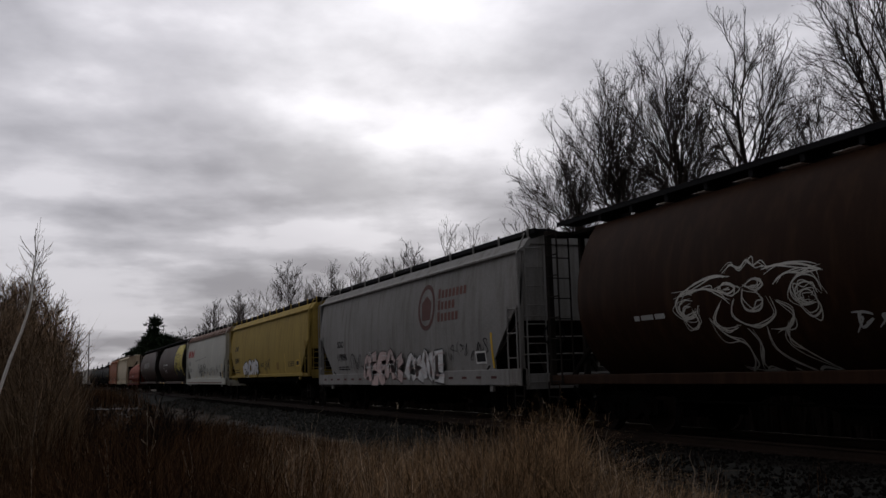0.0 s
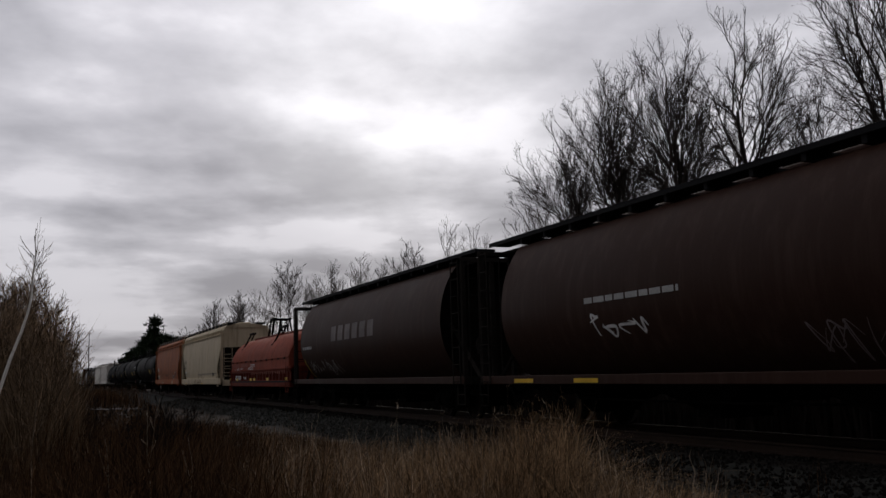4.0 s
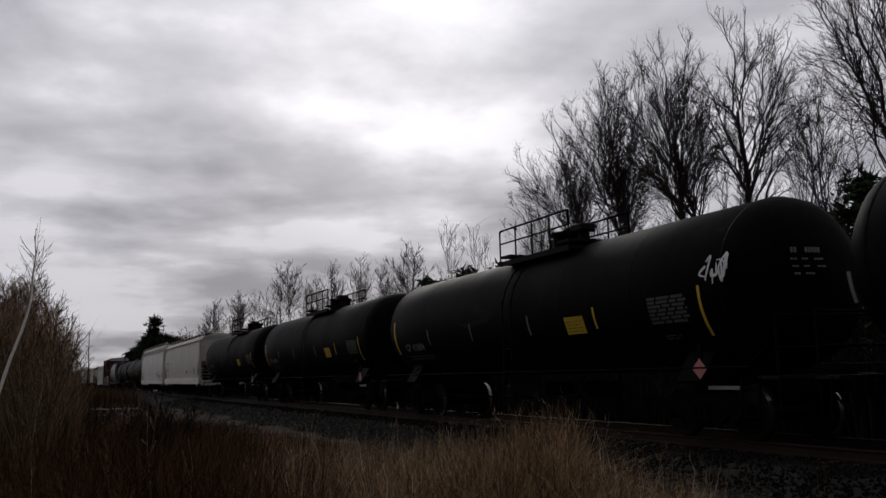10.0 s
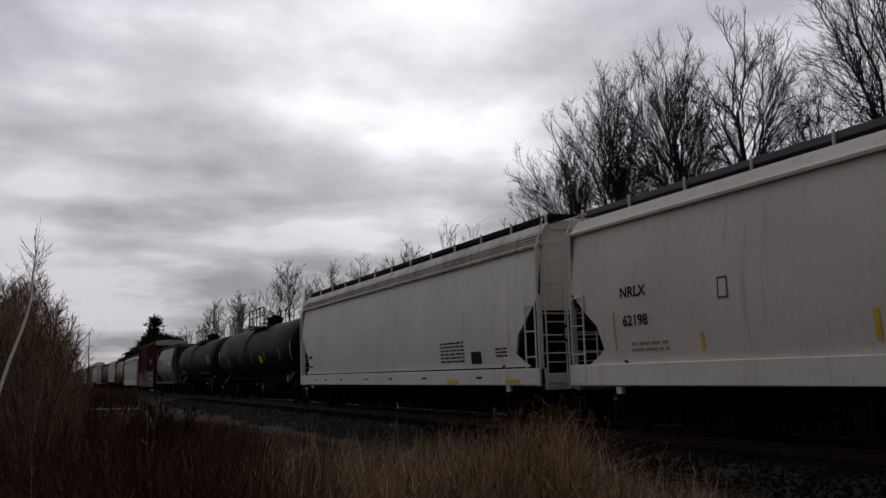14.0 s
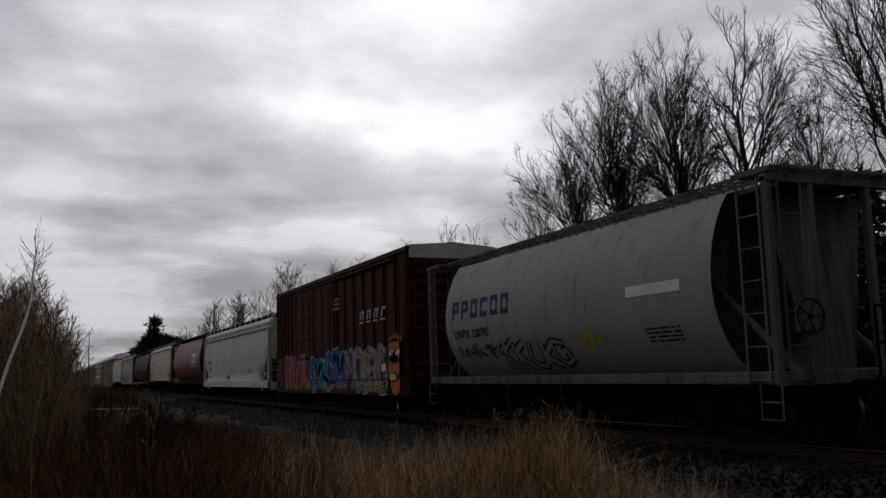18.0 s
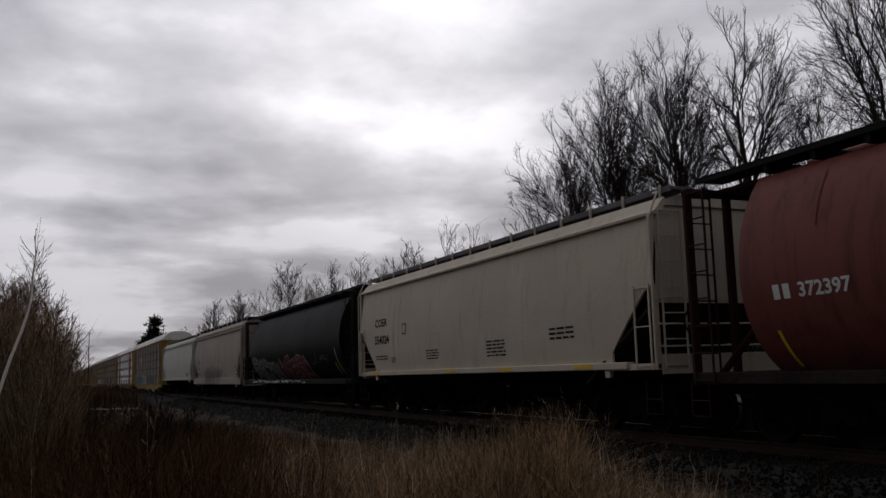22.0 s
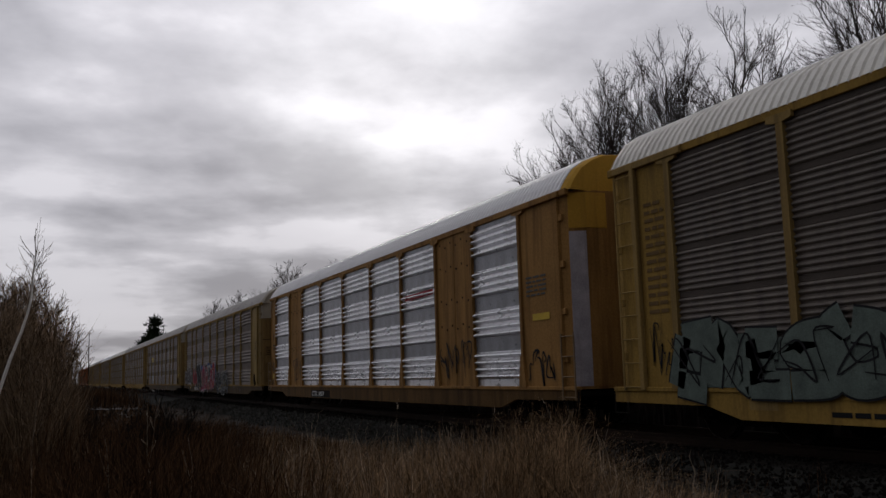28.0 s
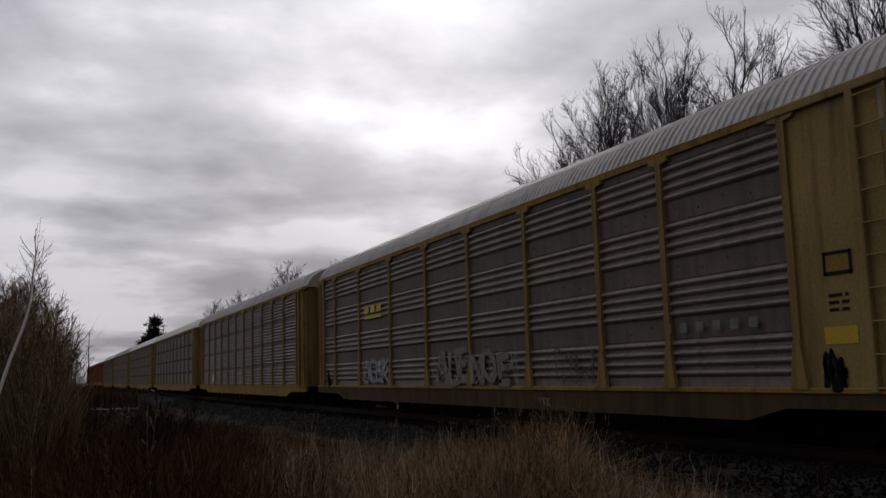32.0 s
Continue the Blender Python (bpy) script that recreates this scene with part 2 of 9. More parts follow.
    def loft(self, rings, closed=True, cap=True):
        """A skin over rings of equally many points."""
        n = len(rings[0])
        k = len(self.v)
        for r in rings:
            self.v.extend(tuple(p) for p in r)
        for i in range(len(rings) - 1):
            for a in range(n if closed else n - 1):
                b = (a + 1) % n
                self.f.append((k + i * n + a, k + i * n + b, k + (i + 1) * n + b, k + (i + 1) * n + a))
        if cap and closed:
            self.f.append(tuple(k + a for a in reversed(range(n))))
            self.f.append(tuple(k + (len(rings) - 1) * n + a for a in range(n)))
        return self

    def mesh(self, name, material, smooth=None):
        me = bpy.data.meshes.new(name)
        me.from_pydata(self.v, [], self.f)
        me.materials.append(material)
        if smooth:
            me.polygons.foreach_set("use_smooth", [True] * len(me.polygons))
            me.set_sharp_from_angle(angle=radians(smooth))
        me.update()
        return me


SHARED = {}


def part(name, geo, material, parent, label="", at=None, smooth=None, kind=""):
    """One mesh object under a thing or a part. geo: a Geo, or a mesh that several parts share."""
    me = geo if isinstance(geo, bpy.types.Mesh) else geo.mesh(name, material, smooth)
    ob = new(name, me)
    ob.parent = parent
    if at is not None:
        ob.matrix_basis = at
    return tagged(ob, label, kind=kind)


def shared(key, make, material, smooth=None):
    """A mesh made once and used by many parts."""
    if key not in SHARED:
        SHARED[key] = make().mesh(key.split("|")[0], material, smooth)
    return SHARED[key]


def empty(name, label="", category="", group="", kind=""):
    return tagged(new(name), label, category, group, kind)


def lettering(text, height, spread=1.0, slant=0.0):
    """The flat outline of a line of text as points and faces, its lower left corner at the origin."""
    key = "text|" + text
    if key not in SHARED:
        cu = bpy.data.curves.new("text", "FONT")
        cu.body, cu.size, cu.resolution_u, cu.offset = text, 1.0, 3, 0.026
        ob = bpy.data.objects.new("text", cu)
        me = bpy.data.meshes.new_from_object(ob)
        SHARED[key] = ([tuple(v.co) for v in me.vertices], [tuple(p.vertices) for p in me.polygons])
        bpy.data.objects.remove(ob)
        bpy.data.meshes.remove(me)
        bpy.data.curves.remove(cu)
    vs, fs = SHARED[key]
    x0, y0 = min(v[0] for v in vs), min(v[1] for v in vs)
    s = height / max(max(v[1] for v in vs) - y0, 1e-6)
    return [((v[0] - x0) * s * spread + slant * (v[1] - y0) * s, (v[1] - y0) * s) for v in vs], fs


def islands(geo):
    """The unconnected pieces of a Geo, one by one."""
    root = list(range(len(geo.v)))

    def find(i):
        while root[i] != i:
            root[i] = root[root[i]]
            i = root[i]
        return i
    for f in geo.f:
        for i in f[1:]:
            root[find(i)] = find(f[0])
    groups = defaultdict(list)
    for f in geo.f:
        groups[find(f[0])].append(f)
    for faces in groups.values():
        used = sorted({i for f in faces for i in f})
        at = {i: k for k, i in enumerate(used)}
        g = Geo()
        g.v, g.f = [geo.v[i] for i in used], [tuple(at[i] for i in f) for f in faces]
        yield g


class Decal(Geo):
    """Flat shapes in a car's side plane (x along the car, z up), laid on its near side."""

    def __init__(self, side, lift=0.006):
        self.v, self.f = [], []
        self.side, self.lift = side, lift

    def lay(self, pts, faces, lift=0.0):
        return self.add([(x, self.side(z) - self.lift - lift, z) for x, z in pts], faces)

    def text(self, s, x, z, h, spread=1.0, slant=0.0):
        vs, fs = lettering(s, h, spread, slant)
        return self.lay([(x + a, z + b) for a, b in vs], fs)

    def rect(self, x0, x1, z0, z1, lift=0.0):
        n = max(1, int((z1 - z0) / 0.25))
        p = [(x, z0 + (z1 - z0) * i / n) for i in range(n + 1) for x in (x0, x1)]
        return self.lay(p, [(2 * i, 2 * i + 1, 2 * i + 3, 2 * i + 2) for i in range(n)], lift)

    def rows(self, x0, x1, z0, z1, n, rng, fill=0.55):
        """Small writing that cannot be read: short bars in rows."""
        h = (z1 - z0) / n
        for i in range(n):
            x = x0
            while x < x1 - 0.05:
                w = min(rng.uniform(0.12, 0.4), x1 - x)
                self.rect(x, x + w, z0 + i * h, z0 + i * h + h * fill)
                x += w + 0.05
        return self

    def poly(self, pts, lift=0.0):
        return self.lay(pts, [tuple(range(len(pts)))], lift)

    def ring(self, cx, cz, rx, rz, w, n=28, lift=0.0):
        p = []
        for i in range(n):
            a = 2 * math.pi * i / n
            p += [(cx + rx * math.cos(a), cz + rz * math.sin(a)), (cx + (rx - w) * math.cos(a), cz + (rz - w) * math.sin(a))]
        return self.lay(p, [(2 * i, 2 * i + 1, (2 * i + 3) % (2 * n), (2 * i + 2) % (2 * n)) for i in range(n)], lift)

    def disc(self, cx, cz, rx, rz, n=24, lift=0.0):
        return self.lay([(cx + rx * math.cos(2 * math.pi * i / n), cz + rz * math.sin(2 * math.pi * i / n)) for i in range(n)], [tuple(range(n))], lift)

    def stroke(self, pts, w, lift=0.0, taper=False):
        """A sprayed line through points, of width w."""
        p = []
        m = len(pts)
        for i, (x, z) in enumerate(pts):
            x0, z0 = pts[max(i - 1, 0)]
            x1, z1 = pts[min(i + 1, m - 1)]
            dx, dz = x1 - x0, z1 - z0
            l = math.hypot(dx, dz) or 1.0
            ww = w * 0.5 * ((0.35 + 0.65 * math.sin(math.pi * i / (m - 1))) if taper and m > 1 else 1.0)
            p += [(x - dz / l * ww, z + dx / l * ww), (x + dz / l * ww, z - dx / l * ww)]
        return self.lay(p, [(2 * i, 2 * i + 1, 2 * i + 3, 2 * i + 2) for i in range(m - 1)], lift)


def bend(pts, n=5):
    """A smooth line through a few points."""
    out = []
    for i in range(len(pts) - 1):
        p0, p1, p2, p3 = (Vector(pts[max(i - 1, 0)]), Vector(pts[i]), Vector(pts[i + 1]), Vector(pts[min(i + 2, len(pts) - 1)]))
        for k in range(n):
            t = k / n
            q = 0.5 * ((2 * p1) + (p2 - p0) * t + (2 * p0 - 5 * p1 + 4 * p2 - p3) * t * t + (3 * p1 - p0 - 3 * p2 + p3) * t ** 3)
            out.append((q.x, q.y))
    out.append(tuple(pts[-1]))
    return out


GLYPHS = (
    [[(0.1, 0), (0.15, 1)], [(0.15, 1), (0.8, 0.85), (0.75, 0.5), (0.2, 0.45)], [(0.3, 0.45), (0.9, 0)]],
    [[(0.85, 0.9), (0.3, 1.0), (0.1, 0.5), (0.35, 0.02), (0.9, 0.15)], [(0.55, 0.5), (0.9, 0.5), (0.88, 0.1)]],
    [[(0.05, 0), (0.45, 1), (0.9, 0)], [(0.25, 0.4), (0.75, 0.38)]],
    [[(0.85, 0.95), (0.25, 0.9), (0.2, 0.6), (0.8, 0.42), (0.8, 0.1), (0.1, 0.05)]],
    [[(0.1, 0), (0.15, 1), (0.8, 0.05), (0.85, 1)]],
    [[(0.5, 1), (0.12, 0.75), (0.12, 0.25), (0.5, 0), (0.88, 0.25), (0.88, 0.75), (0.5, 1)]],
    [[(0.1, 1), (0.15, 0)], [(0.15, 0.95), (0.85, 1)], [(0.15, 0.5), (0.7, 0.55)], [(0.12, 0.03), (0.85, 0.0)]],
    [[(0.05, 0.95), (0.95, 1)], [(0.5, 0.97), (0.45, 0)]],
    [[(0.1, 0), (0.15, 1), (0.5, 0.45), (0.85, 1), (0.9, 0)]],
    [[(0.1, 1), (0.15, 0)], [(0.85, 1), (0.2, 0.5), (0.9, 0)]],
    [[(0.1, 1), (0.15, 0.15), (0.5, 0), (0.85, 0.15), (0.88, 1)]],
)


WORD_GLYPHS = {"K": GLYPHS[9], "N": GLYPHS[4], "O": GLYPHS[5], "R": GLYPHS[0], "E": GLYPHS[6], "T": GLYPHS[7], "S": GLYPHS[3], "A": GLYPHS[2], "M": GLYPHS[8],
               "W": [[(0.02, 1), (0.25, 0.02), (0.5, 0.75), (0.75, 0.02), (0.98, 1)]]}


def graffiti(thing, side, x0, x1, z0, z1, letters, seed, fill, line, glow=None, thick=0.16, lift=0.006, label="", second=None, rim=0.05, sharp=False, shade=None, word=""):
    """A sprayed row of abstract bent strokes, letter by letter: a fill, a rim below it, a cast block behind, thin lines above it."""
    rng = random.Random(seed)
    w = (x1 - x0) / letters
    for i in range(letters):
        lay = lift + 0.0004 * (i % 7)
        block, edge, body, shine = Decal(side, lay), Decal(side, lay + 0.004), Decal(side, lay + 0.008), Decal(side, lay + 0.012)
        g = WORD_GLYPHS[word[i]] if word else rng.choice(GLYPHS)
        cx, h, dz = x0 + i * w - 0.08 * w, (z1 - z0) * rng.uniform(0.72, 1.0), (z1 - z0) * rng.uniform(0, 0.14)
        lean, sx = rng.uniform(-0.26, 0.26), w * rng.uniform(1.0, 1.3)
        for s in g:
            pts = [(cx + (a + rng.uniform(-0.10, 0.10)) * sx + lean * b * h, z0 + dz + (b + rng.uniform(-0.07, 0.07)) * h) for a, b in s]
            pts = bend(pts, 2 if sharp else 6)
            tk = thick * rng.uniform(0.75, 1.25)
            edge.stroke(pts, tk + 2 * rim)
            body.stroke(pts, tk)
            if shade:
                block.stroke([(x - 0.10, z - 0.09) for x, z in pts], tk + 2 * rim)
            if glow:
                shine.stroke([(x + tk * 0.28, z + tk * 0.2) for x, z in pts[1:]], 0.022)
                x, z = rng.choice(pts)
                shine.stroke(bend([(x - tk * 0.4, z), (x, z + tk * 0.3), (x + tk * 0.4, z - tk * 0.1)], 3), 0.02)
        e = part("graffiti_letter", edge, line, thing, label)
        part("letter_fill", body, second if second and rng.random() < 0.45 else fill, e)
        if shade:
            part("letter_block", block, shade, e)
        if glow:
            part("letter_highlight", shine, glow, e, kind="stuff")


def scribble(thing, side, x0, x1, z0, z1, n, seed, material, w=0.035, label="", lift=0.007):
    """A tag of thin looping lines that cannot be read."""
    rng = random.Random(seed)
    d = Decal(side, lift)
    step = (x1 - x0) / n
    for i in range(n):
        pts = [(x0 + (i + rng.uniform(-0.3, 1.3)) * step, rng.uniform(z0, z1)) for k in range(rng.randint(4, 6))]
        d.stroke(bend(pts, 5), w * rng.uniform(0.7, 1.3), taper=True)
    part("graffiti_tag", d, material, thing, label, kind="stuff")
# ---- railway cars: every car is built round its own centre, x along the train, the near side at -y ----
TRAIN = []          # (car, its place along the train)
W = SIDE


def wheelset():
    g = Geo()
    g.tube([(0, -0.98, 0.457), (0, 0.98, 0.457)], 0.085, 10)
    for s in (-1, 1):
        rings = []
        for r, y in ((0.10, 0.64), (0.16, 0.70), (0.36, 0.735), (0.40, 0.70), (0.455, 0.70), (0.457, 0.80), (0.485, 0.822), (0.485, 0.845), (0.40, 0.845), (0.36, 0.80), (0.15, 0.78), (0.10, 0.86)):
            rings.append([(r * math.cos(2 * math.pi * a / 24), s * (1.5 - y), 0.457 + r * math.sin(2 * math.pi * a / 24)) for a in range(24)])
        g.loft(rings, cap=False)
    return g


def tread():
    """The polished running face of a wheel."""
    return Geo().loft([[(r * math.cos(2 * math.pi * a / 32), y, 0.457 + r * math.sin(2 * math.pi * a / 32)) for a in range(32)] for r, y in ((0.4590, -0.800), (0.4605, -0.710))], cap=False)


def sideframe():
    g = Geo()
    g.prism([(-1.15, 0.38), (-1.15, 0.62), (-0.95, 0.66), (-0.62, 0.80), (0.62, 0.80), (0.95, 0.66), (1.15, 0.62), (1.15, 0.38),
             (0.98, 0.36), (0.80, 0.50), (0.40, 0.26), (-0.40, 0.26), (-0.80, 0.50), (-0.98, 0.36)], -0.07, 0.07)
    for x in (-0.89, 0.89):
        g.tube([(x, -0.13, 0.457), (x, 0.10, 0.457)], 0.13, 10)
        g.box(x - 0.16, x + 0.16, -0.09, 0.09, 0.42, 0.63, 0.02)
    for x in (-0.16, 0.0, 0.16):
        g.tube([(x, -0.10, 0.30), (x, -0.10, 0.56)], 0.07, 8)
    g.box(-0.25, 0.25, -0.11, 0.11, 0.55, 0.70, 0.03)
    return g


def bolster():
    g = Geo()
    g.box(-0.22, 0.22, -0.95, 0.95, 0.55, 0.80, 0.04)
    g.tube([(0, 0, 0.78), (0, 0, 0.90)], 0.20, 12)
    for x in (-0.55, 0.55):
        g.box(x - 0.06, x + 0.06, -0.85, 0.85, 0.30, 0.42, 0.02)
    return g


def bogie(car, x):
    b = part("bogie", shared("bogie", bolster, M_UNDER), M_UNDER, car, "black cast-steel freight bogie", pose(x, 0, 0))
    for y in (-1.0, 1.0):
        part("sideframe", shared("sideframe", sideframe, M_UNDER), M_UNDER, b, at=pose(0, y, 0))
    for dx in (-0.89, 0.89):
        part("wheelset", shared("wheelset", wheelset, M_WHEEL, 40), M_WHEEL, b, "worn steel wheelset", pose(dx, 0, 0))
        for turn in (0, 180):
            part("wheel_tread", shared("wheel_tread", tread, M_TREAD, 30), M_TREAD, b, "polished wheel tread", pose(dx, 0, 0, 0, 0, turn))


def coupler_geo():
    g = Geo()
    g.box(0, 0.55, -0.10, 0.10, 0.78, 0.98, 0.02)
    g.prism([(0.50, -0.16), (0.62, -0.20), (0.80, -0.12), (0.84, 0.04), (0.74, 0.02), (0.70, 0.18), (0.52, 0.16)], 0.74, 1.02, "z")
    g.tube([(0.15, -0.28, 0.86), (0.45, -0.34, 0.62), (0.75, -0.30, 0.52)], 0.025, 6)
    return g


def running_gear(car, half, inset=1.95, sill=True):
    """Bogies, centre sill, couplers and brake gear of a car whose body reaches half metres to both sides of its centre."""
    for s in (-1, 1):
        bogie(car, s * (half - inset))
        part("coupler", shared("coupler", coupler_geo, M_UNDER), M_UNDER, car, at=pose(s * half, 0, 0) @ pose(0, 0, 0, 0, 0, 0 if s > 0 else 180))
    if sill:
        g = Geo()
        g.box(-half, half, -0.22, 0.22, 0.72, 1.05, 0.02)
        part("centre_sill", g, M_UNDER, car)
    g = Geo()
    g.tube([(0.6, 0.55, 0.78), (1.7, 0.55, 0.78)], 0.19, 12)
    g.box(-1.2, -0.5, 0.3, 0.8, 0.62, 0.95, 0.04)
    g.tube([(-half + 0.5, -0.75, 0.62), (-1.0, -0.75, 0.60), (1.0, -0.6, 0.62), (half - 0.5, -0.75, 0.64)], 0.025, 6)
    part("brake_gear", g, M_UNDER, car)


def ladder(car, x, y, z0, z1, width, along, material, rungs=None, label=""):
    """A ladder in the plane of the car's side (along 'x') or end (along 'y')."""
    g = Geo()
    n = rungs or max(2, int((z1 - z0) / 0.40))

    def at(a, z):
        return (x + a, y, z) if along == "x" else (x, y + a, z)
    for a in (-width / 2, width / 2):
        c = at(a, 0)
        g.box(c[0] - 0.018, c[0] + 0.018, c[1] - 0.012, c[1] + 0.012, z0, z1)
    for i in range(n):
        z = z0 + 0.06 + (z1 - z0 - 0.12) * i / (n - 1)
        g.tube([at(-width / 2, z), at(width / 2, z)], 0.014, 5)
    return part("ladder", g, material, car, label)


def stirrups(car, half, material, z=1.0):
    for s in (-1, 1):
        for x in (half - 0.18,):
            g = Geo()
            a, b = s * x - 0.22, s * x + 0.22
            g.tube([(a, -W + 0.03, z), (a, -W + 0.02, 0.42), (b, -W + 0.02, 0.42), (b, -W + 0.03, z)], 0.018, 5)
            g.tube([(a, -W + 0.02, 0.68), (b, -W + 0.02, 0.68)], 0.016, 5)
            part("step", g, material, car)


def brake_wheel_geo():
    """A spoked hand wheel in the plane of a car's end."""
    g = Geo()
    n = 20
    g.tube([(0, 0.27 * math.cos(2 * math.pi * i / n), 0.27 * math.sin(2 * math.pi * i / n)) for i in range(n + 1)], 0.018, 5, cap=False)
    for i in range(5):
        a = 2 * math.pi * i / 5
        g.tube([(-0.03, 0, 0), (0, 0.27 * math.cos(a), 0.27 * math.sin(a))], 0.012, 4)
    g.tube([(-0.12, 0, 0), (0.02, 0, 0)], 0.04, 8)
    return g


def flat_side(z):
    return -W


def hop_side(z):
    """The slightly bowed side of a covered hopper."""
    if z < 1.30:
        return -W - 0.035
    return -W + (0.16 * ((z - 2.35) / 1.70) ** 2 if z > 2.35 else 0.07 * ((2.35 - z) / 1.03) ** 2)


def start_car(name, front, rear, label, category, group="cars of the freight train"):
    car = empty(name, label, category, group)
    TRAIN.append((car, (front + rear) / 2.0))
    return car, (front - rear) / 2.0


def covered_hopper(front, rear, body, label, cut=((0.0, 2.9), (0.38, 2.75), (1.1, 1.75), (1.15, 1.30)), ribs=0, bays=3, sill=None, trim=None,
                   sill_z=(0.92, 1.30), eave=4.05, posts_every=1.45, band=None, floor_x=None, walk_mat=None, post_mat=None):
    """A ribless steel covered hopper: side sheets cut back at the lower corners, sloped end sheets, bays below, roof walk."""
    car, h = start_car("covered_hopper", front, rear, label, "hopper car")
    sill, trim = sill or body, trim or body
    zs = cut[-1][1]
    zlist = sorted({round(cut[0][1] + (eave - cut[0][1]) * i / 6, 3) for i in range(7)} | {round(b, 3) for a, b in cut} | {round(zs + (cut[0][1] - zs) * i / 6, 3) for i in range(7)})

    def set_back(z):
        """How far the sheet's end stands back from the car's end at a height."""
        for (a0, b0), (a1, b1) in zip(cut, cut[1:]):
            if b1 <= z <= b0:
                return a1 + (a0 - a1) * (z - b1) / (b0 - b1)
        return 0.0
    for s in (-1, 1):
        rows = []
        for z in zlist:
            e, o = h - set_back(z), -hop_side(z)
            rows.append([(-e, s * o, z), (e, s * o, z), (e, s * (o - 0.05), z), (-e, s * (o - 0.05), z)])
        part("side_sheet", Geo().loft(rows), body, car, smooth=35)
        g = Geo()
        fx = h if floor_x is None else h - floor_x
        g.box(-fx, fx, min(s * (W - 0.16), s * (W + 0.035)), max(s * (W - 0.16), s * (W + 0.035)), sill_z[0], sill_z[1], 0.015)
        part("side_sill", g, sill, car)
        # eave: a rolled lip, the ribs of the top chord and the slope of the roof's edge
        g = Geo()
        o = W + hop_side(eave) + 0.01
        prof = [(W - o + 0.10, eave - 0.035), (W - o + 0.11, eave + 0.015), (W - o + 0.03, eave + 0.06)]
        for k in range(ribs):
            z = eave + 0.06 + k * 0.07
            prof += [(W - o + 0.005, z + 0.01), (W - o + 0.035, z + 0.04), (W - o, z + 0.06)]
        zt = eave + 0.10 + ribs * 0.07
        prof += [(W - o - 0.01, zt), (W - o - 0.10, zt + 0.12), (W - 0.35, zt + 0.20), (W - 0.40, zt + 0.10), (W - o - 0.06, eave - 0.03)]
        g.prism([(s * a, b) for a, b in prof], -h - 0.02, h + 0.02, "x")
        part("roof_edge", g, band or body, car)
    zt = eave + 0.10 + ribs * 0.07
    g = Geo()
    arc = [(-W + 0.36, zt + 0.14), (-0.9, zt + 0.24), (-0.45, zt + 0.30), (0, zt + 0.32), (0.45, zt + 0.30), (0.9, zt + 0.24), (W - 0.36, zt + 0.14), (W - 0.38, zt + 0.05), (-W + 0.38, zt + 0.05)]
    g.prism(arc, -h, h, "x")
    part("roof", g, body, car)
    # ends: an upright sheet above, a slope running in to the bays below
    for s in (-1, 1):
        g = Geo()
        x0, x1 = sorted((s * (h - 0.10), s * (h - 0.05)))
        top = [(-W + 0.06, cut[0][1] - 0.35), (-W + 0.06, eave), (-W + 0.40, zt + 0.12), (0, zt + 0.28), (W - 0.40, zt + 0.12), (W - 0.06, eave), (W - 0.06, cut[0][1] - 0.35)]
        g.prism(top, x0, x1, "x")
        part("end_sheet", g, body, car)
        # slope drawn near-black: the shade between the cars is in its colour
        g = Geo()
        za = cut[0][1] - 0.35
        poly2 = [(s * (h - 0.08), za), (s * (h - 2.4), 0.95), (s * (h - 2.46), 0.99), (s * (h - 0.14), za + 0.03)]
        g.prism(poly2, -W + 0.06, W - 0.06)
        part("slope_sheet", g, M_GRIME_SHADE, car, "sooty slope sheet")
        g = Geo()
        x0, x1 = sorted((s * (h - 1.6), s * h))
        g.box(x0, x1, -W + 0.02, W - 0.02, sill_z[0] - 0.02, sill_z[0] + 0.10, 0.01)
        for y in (-W + 0.06, W - 0.06):
            x0, x1 = sorted((s * (h - 0.10), s * h))
            g.box(x0, x1, y - 0.05, y + 0.05, sill_z[0], eave, 0.01)
        part("end_frame", g, trim, car)
        x0, x1 = sorted((s * (h - 0.05), s * (h + 0.01)))
        part("end_plate", Geo().box(x0, x1, -W + 0.12, W - 0.12, sill_z[0] - 0.10, sill_z[0] + 0.26, 0.012), body, car)
        for zz in (1.62, 2.02):
            part("hand_rail", Geo().tube([(s * (h + 0.02), -W + 0.06, zz), (s * (h + 0.05), -W + 0.3, zz), (s * (h + 0.05), W - 0.3, zz), (s * (h + 0.02), W - 0.06, zz)], 0.017, 5), trim, car)
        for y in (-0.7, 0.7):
            part("end_brace", Geo().tube([(s * (h - 0.25), y, 1.0), (s * (h - 1.0), y, 2.1)], 0.05, 6), M_GRIME_SHADE, car)
        ladder(car, s * (h - 0.34), -W - 0.03, sill_z[0], 2.75, 0.46, "x", trim)
        ladder(car, s * (h + 0.03), -W + 0.42, sill_z[0], eave + 0.1, 0.50, "y", trim)
        g = Geo()
        g.tube([(s * (h + 0.02), -W - 0.03, sill_z[0]), (s * (h + 0.02), -W - 0.03, eave - 0.1), (s * (h + 0.02), -W + 0.2, zt + 0.28), (s * (h - 0.3), -W + 0.35, zt + 0.32)], 0.019, 6)
        g.tube([(s * (h + 0.03), -W + 0.1, 2.5), (s * (h + 0.03), W - 0.1, 2.5)], 0.016, 5)
        part("corner_rail", g, trim, car)
    # bays under the floor, all near-black: the shade below is put in the colour
    bx = (2 * h - 4.6) / bays
